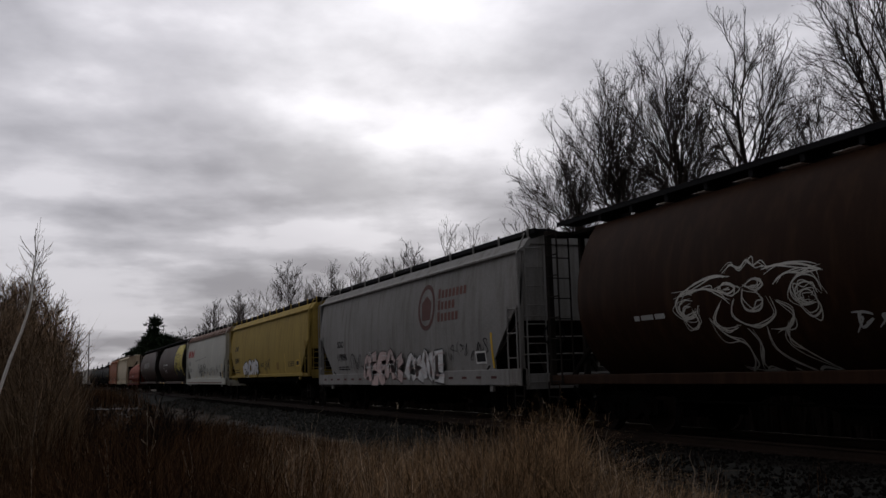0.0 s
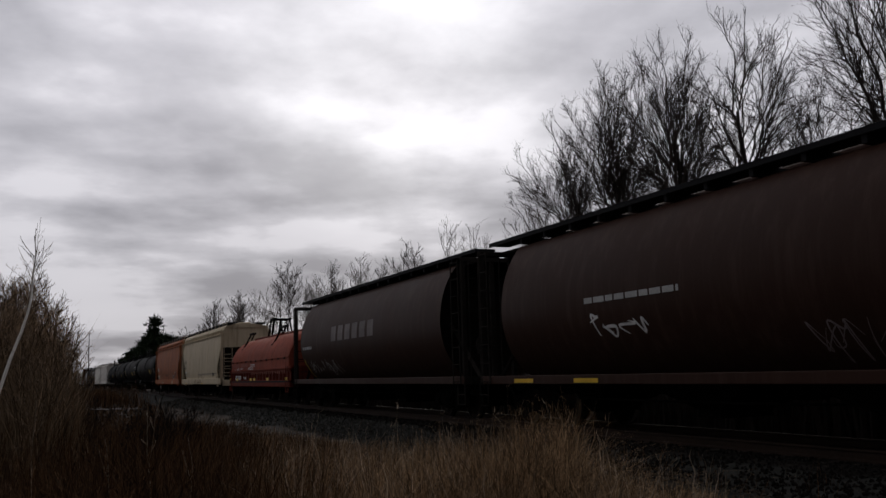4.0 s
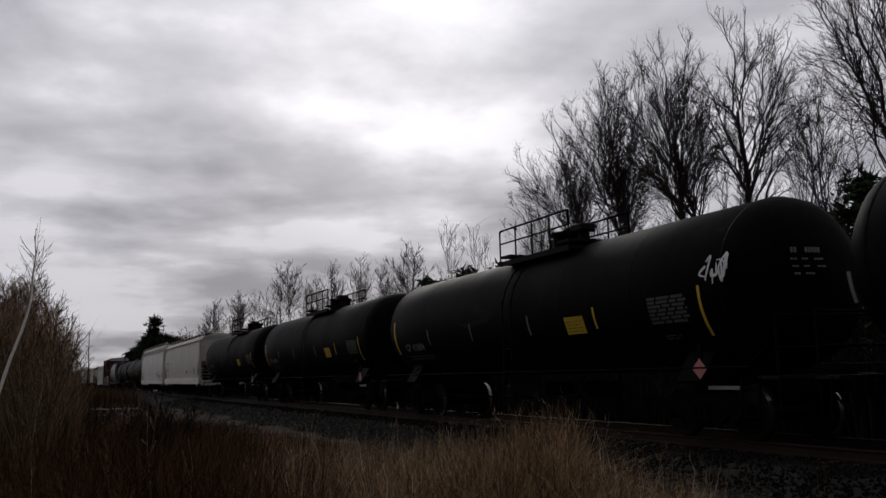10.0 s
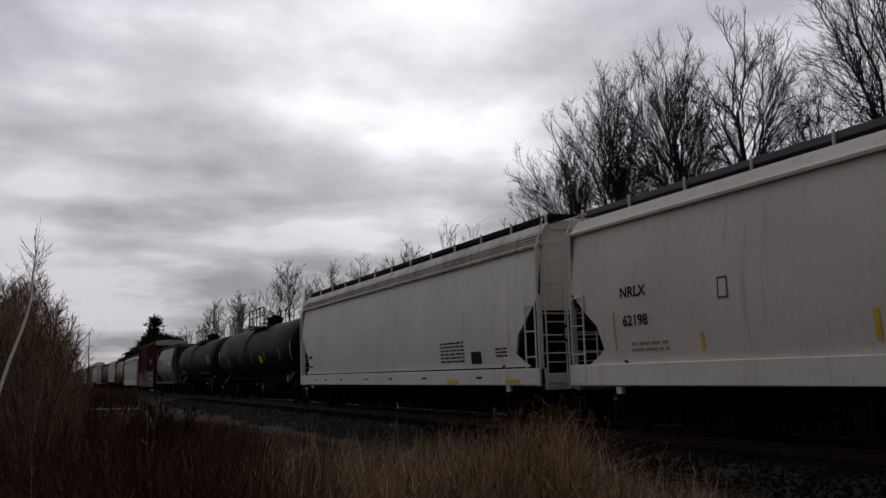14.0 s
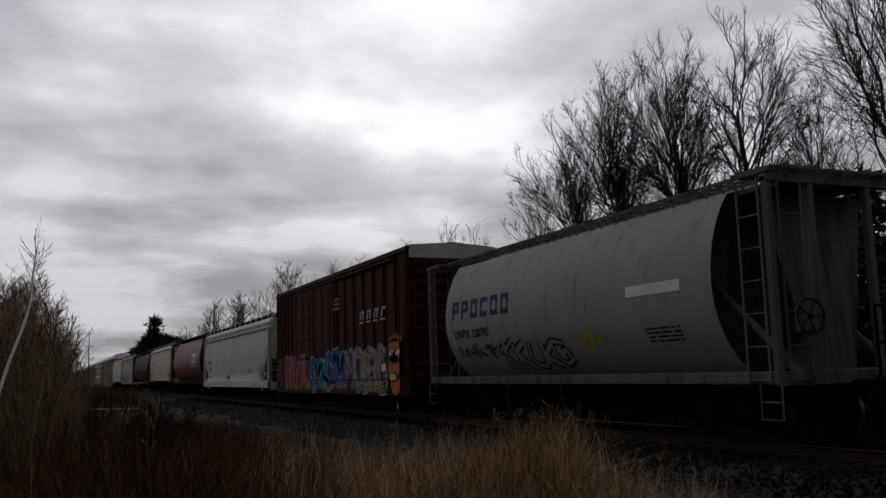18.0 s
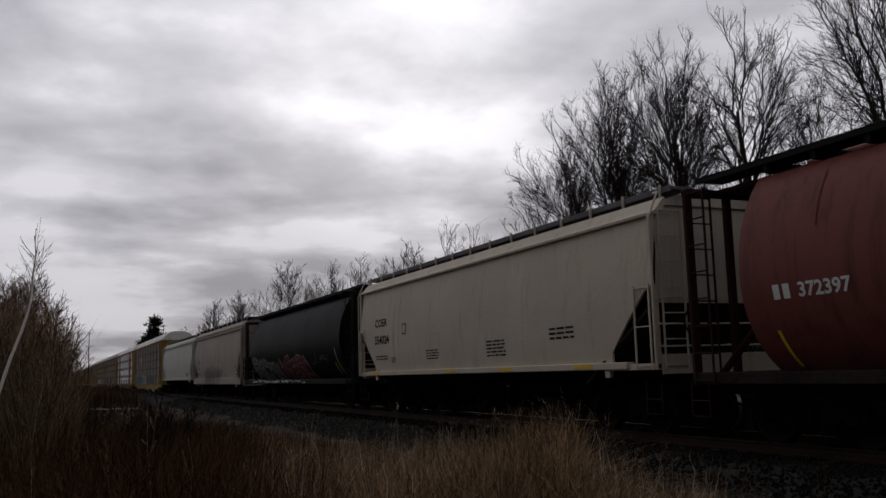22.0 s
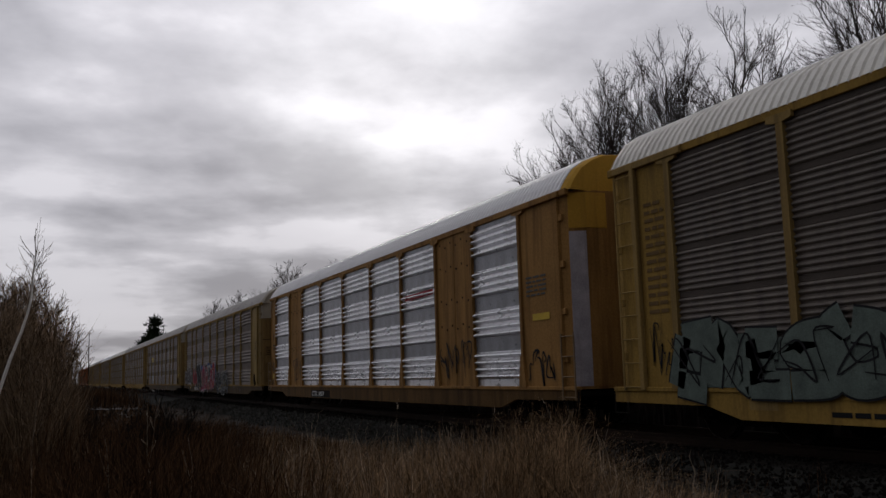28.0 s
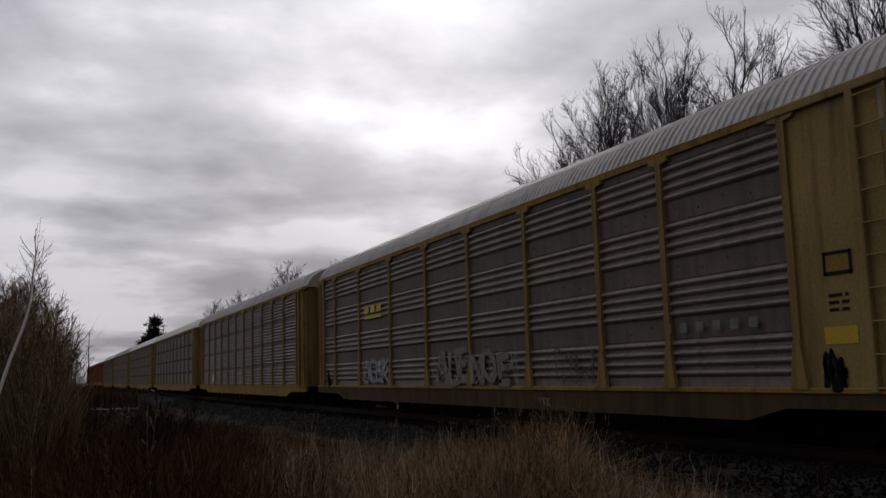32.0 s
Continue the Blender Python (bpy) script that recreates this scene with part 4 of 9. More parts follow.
def coil_car(front, rear, body, hood, label):
    """A low trough car under one long rounded hood with lifting brackets."""
    car, h = start_car("coil_car", front, rear, label, "freight car")
    deck = M_UNDER
    for s in (-1, 1):
        g = Geo()
        g.prism([(s * (W - 0.05), 0.80), (s * (W + 0.01), 0.84), (s * (W + 0.01), 1.10), (s * (W - 0.08), 1.14), (s * (W - 0.08), 1.48), (s * (W + 0.01), 1.54), (s * (W + 0.01), 1.64), (s * (W - 0.20), 1.64), (s * (W - 0.20), 0.80)], -h, h, "x")
        part("side_sill", g, body, car)
        g = Geo()
        g.prism([(s * (W - 0.12), 1.02), (s * (W + 0.04), 1.02), (s * (W + 0.04), 1.09), (s * (W - 0.12), 1.09)], -h, h, "x")
        part("walkway", g, M_GRATE, car)
    for i in range(20):
        x = -h + 0.4 + i * (2 * h - 0.8) / 19
        part("stake", shared("stake|" + body.name, lambda: Geo().box(-0.07, 0.07, -W - 0.03, -W + 0.06, 1.12, 1.52, 0.012), body), body, car, at=pose(x, 0, 0))
    # the hood
    zb, zt, wd = 1.62, 3.45, W - 0.02
    prof = [(-wd, zb), (-wd, zb + 0.55)] + [(-wd * math.cos(a), zb + 0.55 + (zt - zb - 0.55) * math.sin(a)) for a in [math.pi * 0.5 * i / 9 for i in range(1, 10)]]
    prof = prof + [(-y, z) for y, z in reversed(prof[:-1])]
    g = Geo()
    rings = []
    hh = h - 0.25
    for d, k in ((0.0, 0.86), (0.10, 0.95), (0.30, 1.0)):
        rings.append([(-hh + d, y * (0.97 + 0.03 * k), zb + (z - zb) * k) for y, z in prof])
    for x in (-hh * 0.5, 0, hh * 0.5):
        rings.append([(x, y, z) for y, z in prof])
    for d, k in ((0.30, 1.0), (0.10, 0.95), (0.0, 0.86)):
        rings.append([(hh - d, y * (0.97 + 0.03 * k), zb + (z - zb) * k) for y, z in prof])
    g.loft(rings)
    hd = part("hood", g, hood, car, "faded red rounded hood", smooth=35)
    for i in range(6):
        x = -hh + 0.6 + i * (2 * hh - 1.2) / 5
        g = Geo()
        g.loft([[(x + dx, y * (1 + e / wd), z + (e if z > zb + 0.5 else 0)) for y, z in prof] for dx, e in ((-0.03, 0.0), (-0.02, 0.008), (0.02, 0.008), (0.03, 0.0))], closed=False, cap=False)
        part("hood_rib", g, hood, hd)
    g = Geo()
    g.box(-hh, hh, -wd - 0.03, -wd + 0.02, zb + 0.50, zb + 0.58, 0.01)
    g.box(-hh, hh, -wd - 0.03, -wd + 0.02, zb - 0.04, zb + 0.05, 0.01)
    part("hood_flange", g, hood, hd)
    g = Geo()
    g.box(-hh + 0.4, hh - 0.4, -0.3, 0.3, zt - 0.02, zt + 0.08, 0.02)
    part("hood_ridge", g, body, hd)
    for x in (-4.9, 2.5):
        # a short beam beside the ridge on two legs that reach over the hood's shoulder
        g = Geo()
        for y in (-1, 1):
            g.tube([(x, y * 1.26, zt - 0.60), (x - 0.12, y * 0.78, zt + 0.26)], 0.05, 6)
            g.tube([(x + 0.62, y * 0.92, zt - 0.10), (x + 0.72, y * 0.78, zt + 0.26)], 0.045, 6)
            g.box(x - 0.28, x + 0.85, *sorted((y * 0.70, y * 0.86)), zt + 0.22, zt + 0.33, 0.01)
            g.box(x - 0.09, x + 0.09, *sorted((y * 1.22, y * 1.34)), zt - 0.70, zt - 0.56, 0.01)
        part("lifting_bracket", g, M_BLACK, hd)
    g = Geo()
    for x in (-1.65, -0.75):
        for y in (-0.42, 0.42):
            g.tube([(x, y * 1.3, zt + 0.02), (x + (0.10 if x < -1.2 else -0.10), y, zt + 0.86)], 0.05, 6)
        g.tube([(x, 0, zt + 0.06), (-1.2, 0, zt + 0.86)], 0.05, 6)
    for y in (-0.42, 0.42):
        g.box(-1.75, -0.65, y - 0.06, y + 0.06, zt + 0.82, zt + 0.95, 0.015)
    g.box(-1.30, -1.10, -0.48, 0.48, zt + 0.83, zt + 0.94, 0.015)
    part("lifting_trestle", g, M_BLACK, hd)
    for i in range(11):
        x = -hh + 0.6 + i * (2 * hh - 1.2) / 10
        part("latch", shared("latch", lambda: Geo().box(-0.09, 0.09, -wd - 0.07, -wd - 0.025, zb + 0.46, zb + 0.53, 0.01), M_GRIME_SHADE), M_GRIME_SHADE, hd, at=pose(x, 0, 0))
    part("end_plate", Geo().box(hh - 0.02, hh + 0.012, -0.35, 0.05, 2.35, 2.62), surface("faded_pink_plate", (0.20, 0.09, 0.08), 0.7, vary=0.3), hd, "faded pale plate on the hood's end")
    for s in (-1, 1):
        g = Geo()
        x0, x1 = sorted((s * (h - 0.25), s * h))
        g.box(x0, x1, -W + 0.05, W - 0.05, 0.85, 1.75, 0.02)
        part("end_sheet", g, body, car)
        x0, x1 = sorted((s * h, s * (h + 0.95)))
        part("end_platform", Geo().box(x0, x1, -W + 0.1, W - 0.1, 0.98, 1.05).box(x0, x1, -0.3, 0.3, 0.75, 1.0), M_UNDER, car)
        ladder(car, s * (h - 0.3), -W - 0.06, 0.55, 1.75, 0.42, "x", body, 3)
        g = Geo()
        g.tube([(s * (h + 0.9), -W + 0.15, 1.0), (s * (h + 0.9), -W + 0.15, 2.0), (s * (h + 0.9), W - 0.15, 2.0), (s * (h + 0.9), W - 0.15, 1.0)], 0.022, 6)
        part("end_rail", g, M_BLACK, car)
    running_gear(car, h + 0.75, inset=1.9)
    return car, h


def rack_panel(width, z0, z1, tiers, depth, per=4, gap=0.42, lead=0.0, last=False):
    """A pressed steel panel: tiers of rounded ridges, and the flat perforated strips between them."""
    ribbed, flat = Geo(), Geo()
    top = z1
    th = (z1 - z0 + 0.3 * lead) / tiers
    z0 += lead
    n = th * (1 - gap) / per
    prof = [(0.0, z0 - lead)] if lead else []
    for k in range(tiers):
        b = z0 + k * th
        prof.append((0.0, b + 0.002))
        for i in range(per):
            a = b + i * n + 0.012
            prof += [(-depth * 0.35, a), (depth * 0.35, a + n * 0.12), (depth * 0.85, a + n * 0.26), (depth, a + n * 0.38), (depth * 0.85, a + n * 0.50), (depth * 0.35, a + n * 0.64), (-depth * 0.35, a + n * 0.76)]
        prof += [(0.0, b + per * n), (-0.010, b + per * n + 0.004), (-0.010, min(b + th, top))] if gap > 0 else [(0.0, b + per * n)]
    ribbed.add([(x, -d, z) for d, z in prof for x in (0.0, width)], [(2 * i, 2 * i + 1, 2 * i + 3, 2 * i + 2) for i in range(len(prof) - 1)])
    if gap > 0:
        # one flat strip, with a staggered row of rivet heads pressed in it where it is broad
        lo, hi = z0 + per * n, z0 + th - (1.3 * lead if last else 0.0)
        flat.add([(x, 0.004, z) for z in (lo, hi) for x in (0.0, width)], [(0, 1, 3, 2)])
        for i in range(int(width / 0.62) if gap > 0.25 else 0):
            x, z = 0.3 + 0.62 * i, lo + (hi - lo) * (0.36 if i % 2 else 0.62)
            flat.box(x - 0.016, x + 0.016, -0.014, 0.004, z - 0.016, z + 0.016)
    return ribbed, flat


def autorack(front, rear, label, panel, steel, post, roofm, end, solid=(), bays=11, tiers=4, per=4, depth=0.035, near=True, solid_mat=None, gap=0.42, frame_w=0.07, edges=None, door_paint=(), sill=None, lead=0.0, low=False, corner=None):
    """A car carrier: ribbed side panels between posts on a deep sill, a ribbed rounded roof and curved end doors."""
    car, h = start_car("autorack", front, rear, label, "car carrier")
    z0, z1, zr = 0.84, 4.98, 5.90
    e = 1.55
    g = Geo()
    for s in (-1, 1):
        g = Geo()
        g.prism([(-h, 0.80), (-h, 0.62), (-h + 2.6, 0.60), (-h + 3.4, 0.40), (h - 3.4, 0.40), (h - 2.6, 0.60), (h, 0.62), (h, 0.80), (h, z0), (-h, z0)], *sorted((s * (W - 0.10), s * W)))
        part("side_sill", g, sill or steel, car)
        g = Geo()
        g.box(-h, h, min(s * (W - 0.14), s * (W + 0.03)), max(s * (W - 0.14), s * (W + 0.03)), z0 - 0.02, z0 + 0.06, 0.01)
        part("deck_edge", g, steel, car)
        g = Geo()
        g.box(-h + 0.1, h - 0.1, min(s * (W - 0.10), s * (W + 0.0)), max(s * (W - 0.10), s * (W + 0.0)), z1 - 0.05, z1 + 0.09, 0.01)
        part("top_rail", g, steel, car)
    part("far_side", Geo().box(-h + 0.1, h - 0.1, W - 0.08, W - 0.04, z0, z1), panel, car)
    part("deck", Geo().box(-h, h, -W + 0.1, W - 0.1, 0.70, 0.80).box(-h + 0.3, h - 0.3, -W + 0.15, W - 0.15, 2.45, 2.52), M_UNDER, car)
    edges = edges or [-h + e + i * (2 * h - 2 * e) / bays for i in range(bays + 1)]
    for i, (x, xe) in enumerate(zip(edges, edges[1:])):
        bw = xe - x
        key = "%s|%.3f|%d" % (panel.name, bw, per)
        if i in solid:
            part("solid_panel", Geo().box(x + 0.01, x + bw - 0.01, -W + 0.035, -W + 0.065, z0 + 0.05, z1 - 0.05), solid_mat or steel, car)
            xm = 0.5 * (x + xe)
            part("seam", Geo().box(xm - 0.03, xm + 0.03, -W + 0.024, -W + 0.035, z0 + 0.05, z1 - 0.05), solid_mat or steel, car)
            for zz in (4.75, 4.1, 3.2, 2.5):
                for k in range(6):
                    xx = x + 0.3 + (bw - 0.6) * k / 5
                    part("bolt", shared("panel_bolt", lambda: Geo().box(-0.022, 0.022, -0.014, 0.0, -0.022, 0.022), M_GRIME_SHADE), M_GRIME_SHADE, car, at=pose(xx, -W + 0.035, zz - 0.1 * (k % 2)))
        else:
            zp, zq = z0 + 0.05, z1 - 0.05
            p = part("side_panel", shared("side_panel|" + key, lambda: rack_panel(bw - 0.02, zp, zq, tiers, depth, per, gap, lead)[0], panel), panel, car, at=pose(x + 0.01, -W + 0.05, 0))
            for k in range(tiers):
                last = k == tiers - 1
                part("perforated_strip", shared("strip|%s|%d" % (key, last), lambda: rack_panel(bw - 0.02, zp, zq, tiers, depth, per, gap, lead, last)[1], PERF[panel.name]), PERF[panel.name], p, at=pose(0, 0, k * (zq - zp + 0.3 * lead) / tiers))
    if near:
        def upright():
            g = Geo()
            g.prism([(-frame_w, -W + 0.06), (-frame_w, -W - 0.03), (frame_w, -W - 0.03), (frame_w, -W + 0.06)], z0 + 0.05, z1 - 0.02, "z")
            g.prism([(-0.26, z1 - 0.12), (-0.26, z1 - 0.02), (0.26, z1 - 0.02), (0.26, z1 - 0.12), (0.07, z1 - 0.16), (-0.07, z1 - 0.16)], -W - 0.035, -W + 0.03)
            g.prism([(-0.06, z0 + 0.75), (0.06, z0 + 0.75), (0.17, z0 + 0.04), (-0.17, z0 + 0.04)], -W - 0.05, -W + 0.02)
            return g
        for x in edges:
            part("post", shared("post|%s%.2f" % (post.name, frame_w), upright, post), post, car, at=pose(x, 0, 0))
    # roof: an arch of ribbed sheets
    arc = [(-W + 0.005, z1 + 0.06), (-W + 0.14, z1 + 0.30), (-W + 0.34, z1 + 0.56), (-W + 0.64, z1 + 0.76), (-0.6, zr - 0.03), (0, zr)]
    arc = arc + [(-y, z) for y, z in reversed(arc[:-1])]
    g = Geo()
    n = int(2 * h / 0.19) if near else 24
    rings = []
    for i in range(n):
        x = -h + 0.25 + (2 * h - 0.5) * i / n
        d = (2 * h - 0.5) / n
        for f, u in ((0.0, 0.0), (0.15, 0.022), (0.5, 0.022), (0.65, 0.0)):
            rings.append([(x + d * f, y * (1 + u / W), z + (u if near else 0)) for y, z in arc])
    g.loft(rings, closed=False, cap=False)
    part("roof", g, roofm, car)
    for s in (-1, 1):
        xe = s * h
        # end door: two curved leaves
        for yy in (-1, 1):
            pts = [(s * (h - 0.55), yy * W * 0.99), (s * (h - 0.18), yy * W * 0.93), (s * (h - 0.02), yy * W * 0.72), (s * h, yy * W * 0.4), (s * h, yy * 0.02)]
            ins = [(x - s * 0.05, y * 0.96) for x, y in reversed(pts)]
            g = Geo()
            g.prism(pts + ins, z0, z1 + 0.05, "z")
            d = part("end_door", g, end, car)
            if s > 0 and yy < 0:
                for i, j, za, zb, m in door_paint:
                    a, b = (Vector(pts[int(q)]).lerp(Vector(pts[int(q) + 1]), q % 1) for q in (i, j - 1e-6))
                    o = Vector((b.y - a.y, a.x - b.x)).normalized() * (0.018 if zb - za < 0.1 else 0.012) * (1 if b.y > a.y else -1)
                    part("door_panel" if zb - za > 0.1 else "door_line", Geo().prism([tuple(a), tuple(b), tuple(b + o), tuple(a + o)], za, zb, "z"), m, d)
            for zz in (1.4, 2.4, 3.4, 4.4):
                part("door_hinge", Geo().box(*sorted((s * (h - 0.45), s * (h - 0.30))), *sorted((yy * (W - 0.06), yy * (W - 0.01))), zz, zz + 0.14, 0.01), end, d)
        g = Geo()
        ring = [[(s * (h - d), y * k, z1 - 0.02 + (z - z1 + 0.02) * k) for y, z in arc] for d, k in ((0.3, 1.0), (0.12, 0.985), (0.02, 0.95), (0.0, 0.0))]
        g.loft(ring, closed=False, cap=False)
        part("roof_end", g, end if s < 0 else door_paint[0][4] if door_paint else roofm, car)
        # corner bay: a solid panel with a ladder and brackets
        a, b = sorted((edges[0] if s < 0 else edges[-1], s * (h - 0.42)))
        part("corner_panel", Geo().box(a, b, -W + 0.02, -W + 0.06, z0 + 0.05, z1), corner or steel, car)
        if low:
            part("corner_post", Geo().box(*sorted((s * (h - 0.50), s * (h - 0.44))), -W - 0.01, -W + 0.05, z0 - 0.2, z1 + 0.02, 0.012), steel, car)
            ladder(car, s * (h - 0.22), -W - 0.03, 0.62, 2.0, 0.50, "x", M_POSTGREY, 4)
        else:
            part("corner_post", Geo().box(*sorted((s * (h - 1.02), s * (h - 0.90))), -W - 0.07, -W + 0.02, z0, z1 + 0.02, 0.012), corner or post, car)
            ladder(car, s * (h - 0.65), -W - 0.05, z0, z1 - 0.1, 0.52, "x", corner or post, 10)
        x0, x1 = sorted(((edges[0] if s < 0 else edges[-1]) - s * 0.42, s * (h - 0.34)))
        part("gusset", Geo().box(x0, x1, -W - 0.06, -W + 0.03, z1 - 0.07, z1 + 0.06, 0.012), corner or post, car)
        if corner:
            g = Geo()
            x = s * (h - 1.62)
            g.tube([(x, -W - 0.03, 0.86), (x - 0.07, -W - 0.05, 1.15), (x, -W - 0.05, 1.42), (x + 0.08, -W - 0.05, 1.20), (x + 0.10, -W - 0.03, 0.86)], 0.03, 6)
            g.box(x - 0.06, x + 0.09, -W - 0.05, -W + 0.02, 0.84, 1.06, 0.02)
            part("hand_brake", g, M_GRATE, car)
    stirrups(car, h, M_GRIME_SHADE, 0.8)
    running_gear(car, h, inset=2.9)
    return car, h
# ---- the train, car by car, from its front to its rear ----
P_GREY = paint("grey_car_paint", (0.265, 0.26, 0.25), (0.15, 0.135, 0.12), 0.5, vary=0.2)
P_YELLOW = paint("dull_yellow_paint", (0.37, 0.27, 0.074), (0.17, 0.115, 0.045), 0.5)
P_WHITE = paint("off_white_paint", (0.50, 0.50, 0.45), (0.33, 0.30, 0.26), 0.36)
P_BROWN = paint("dark_brown_paint", (0.024, 0.011, 0.006), (0.046, 0.023, 0.012), 0.55, 0.55, spec=0.04)
P_BROWN2 = paint("brown_grain_car_paint", (0.034, 0.016, 0.011), (0.058, 0.033, 0.024), 0.50, 0.55, spec=0.06)
P_RUSTBAND = paint("rust_streaked_edge", (0.40, 0.33, 0.29), (0.115, 0.050, 0.028), 0.95)
P_RED = paint("faded_red_paint", (0.17, 0.034, 0.022), (0.06, 0.018, 0.013), 0.62, vary=0.25)
P_REDHOOD = paint("weathered_red_hood_paint", (0.27, 0.068, 0.042), (0.13, 0.036, 0.025), 0.6, vary=0.25)
P_BEIGE = paint("beige_paint", (0.54, 0.46, 0.33), (0.26, 0.19, 0.12), 0.45)
P_ORANGE = surface("rusty_orange_paint", (0.35, 0.108, 0.036), 0.62, vary=0.35, grain=9.0, patch=0.9, stain=(0.13, 0.045, 0.022), amount=0.75, streak=True, bump=0.06)
P_LIGHT = paint("light_grey_paint", (0.60, 0.565, 0.52), (0.35, 0.30, 0.24), 0.30)
P_WHITE2 = paint("white_hopper_paint", (0.70, 0.68, 0.625), (0.40, 0.34, 0.27), 0.30)
P_SILVER = paint("silver_grey_paint", (0.275, 0.27, 0.272), (0.14, 0.125, 0.115), 0.40, 0.5)
P_BOX = paint("oxide_red_paint", (0.058, 0.0155, 0.0105), (0.020, 0.008, 0.006), 0.55, vary=0.25)
P_PALE = paint("pale_green_grey_paint", (0.50, 0.505, 0.445), (0.28, 0.24, 0.19), 0.38)
P_CNRED = paint("maroon_red_paint", (0.165, 0.054, 0.044), (0.07, 0.028, 0.023), 0.5, 0.5, spec=0.08)
P_SAND = paint("sand_grey_paint", (0.52, 0.46, 0.375), (0.27, 0.22, 0.17), 0.34)
P_DUSK = paint("sooty_black_paint", (0.0055, 0.0055, 0.0057), (0.011, 0.0105, 0.010), 0.5, 0.55, spec=0.03)
P_TAN = paint("dirty_tan_paint", (0.37, 0.32, 0.265), (0.18, 0.14, 0.11), 0.45)
P_TANKGREY = paint("dark_olive_tank_paint", (0.0165, 0.0108, 0.0072), (0.024, 0.016, 0.011), 0.5, 0.6, spec=0.035)
SPRAY_WHITE = surface("white_spray_paint", (0.60, 0.60, 0.60), 0.6, vary=0.35, patch=4)
SPRAY_GREY = surface("grey_spray_paint", (0.30, 0.31, 0.31), 0.6, vary=0.35, patch=4)
SPRAY_BLACK = surface("black_spray_paint", (0.02, 0.02, 0.022), 0.6, vary=0.3)
SPRAY_PINK = surface("crimson_spray_paint", (0.30, 0.042, 0.085), 0.6, vary=0.35, patch=4)
SPRAY_TEAL = surface("teal_spray_paint", (0.035, 0.24, 0.29), 0.6, vary=0.35, patch=4)
SPRAY_BLUE = surface("blue_spray_paint", (0.028, 0.085, 0.27), 0.6, vary=0.35, patch=4)
SPRAY_PINKISH = surface("pale_pink_spray_paint", (0.52, 0.40, 0.38), 0.6, vary=0.3)
SPRAY_GOLD = surface("dull_gold_spray_paint", (0.34, 0.22, 0.06), 0.6, vary=0.35, patch=4)
SPRAY_BROWN = surface("dull_brown_spray_paint", (0.14, 0.09, 0.04), 0.7, vary=0.3)
SPRAY_STEEL = surface("grey_brown_spray_paint", (0.13, 0.11, 0.11), 0.6, vary=0.4, patch=4)
SPRAY_ORANGE = surface("orange_spray_paint", (0.40, 0.105, 0.028), 0.6, vary=0.35, patch=4)
SPRAY_RED = surface("red_spray_paint", (0.30, 0.035, 0.04), 0.6, vary=0.35, patch=4)
SPRAY_GREEN = surface("pale_green_spray_paint", (0.115, 0.145, 0.128), 0.6, vary=0.35, patch=4)
CHALK = surface("chalk_line", (0.38, 0.38, 0.37), 0.8, vary=0.3)
surface("chalk_dark", (0.035, 0.04, 0.025), 0.8, vary=0.3)
surface("chalk_faint", (0.16, 0.13, 0.13), 0.8, vary=0.3)
WHEAT = surface("yellow_wheat_emblem", (0.56, 0.46, 0.06), 0.55, vary=0.18)

DIAG = ((0.0, 2.75), (0.30, 2.62), (1.45, 1.55), (1.50, 1.30))
ROUND = ((0.0, 3.55), (0.28, 3.25), (1.05, 2.45), (1.55, 1.95), (1.68, 1.62), (1.70, 1.30))
ARCH = ((0.0, 2.92), (0.10, 2.82), (0.62, 2.36), (1.0, 2.08), (1.18, 1.62), (0.86, 1.44), (0.6, 1.34))


def sign(car, name, d, m, label=""):
    if name in ("lettering", "name_bars", "number_bars"):
        for piece in islands(d):
            part("letter" if name == "lettering" else "letter_bar", piece, m, car, label)
        return None
    return part(name, d, m, car, label, kind="stuff" if name == "stencil" else "")


def car_number(car, side, m, lines, spread=1.15):
    """Stencilled letters: (text, x, z, height)."""
    for s, x, z, hgt in lines:
        for word in s.split():
            d = Decal(side, 0.008).text(word, x, z, hgt, spread)
            sign(car, "lettering", d, m)
            x = max(v[0] for v in d.v) + 0.75 * hgt


def small_print(car, side, m, x0, x1, z0, z1, n, seed):
    sign(car, "stencil", Decal(side, 0.007).rows(x0, x1, z0, z1, n, random.Random(seed), 0.45), m)


def notice(car, side, x0, x1, z0, z1, board, line=None):
    lift = 0.024 if side is tank_side else 0.008
    sign(car, "data_plate", Decal(side, lift).rect(x0, x1, z0, z1), board)
    if line:
        w = min(0.05, (x1 - x0) * 0.12)
        d = Decal(side, lift + 0.004)
        d.rect(x0, x1, z0, z0 + w); d.rect(x0, x1, z1 - w, z1); d.rect(x0, x0 + w, z0, z1); d.rect(x1 - w, x1, z0, z1)
        sign(car, "plate_border", d, line)


def slash(car, side, m, xs, z0, z1, w=0.09):
    for x in xs:
        sign(car, "reflector", Decal(side, 0.008).stroke([(x, z0 + (z1 - z0) * i / 4) for i in range(5)], w), m)


def sill_marks(car, h, m, xs, z0=0.98, z1=1.10, w=0.45, out=0.035):
    for x in xs:
        sign(car, "reflector", Decal(lambda z: -W - out, 0.006).rect(x, x + w, z0, z1), m)


# 1: rusty brown grain car, a horned skull in white lines
car, h = cylinder_hopper(284.5, 265.9, P_BROWN, "rusty dark brown barrel-sided grain hopper with a white sprayed drawing")
d = Decal(barrel, 0.010)
cx, top_z = -3.05, 2.82


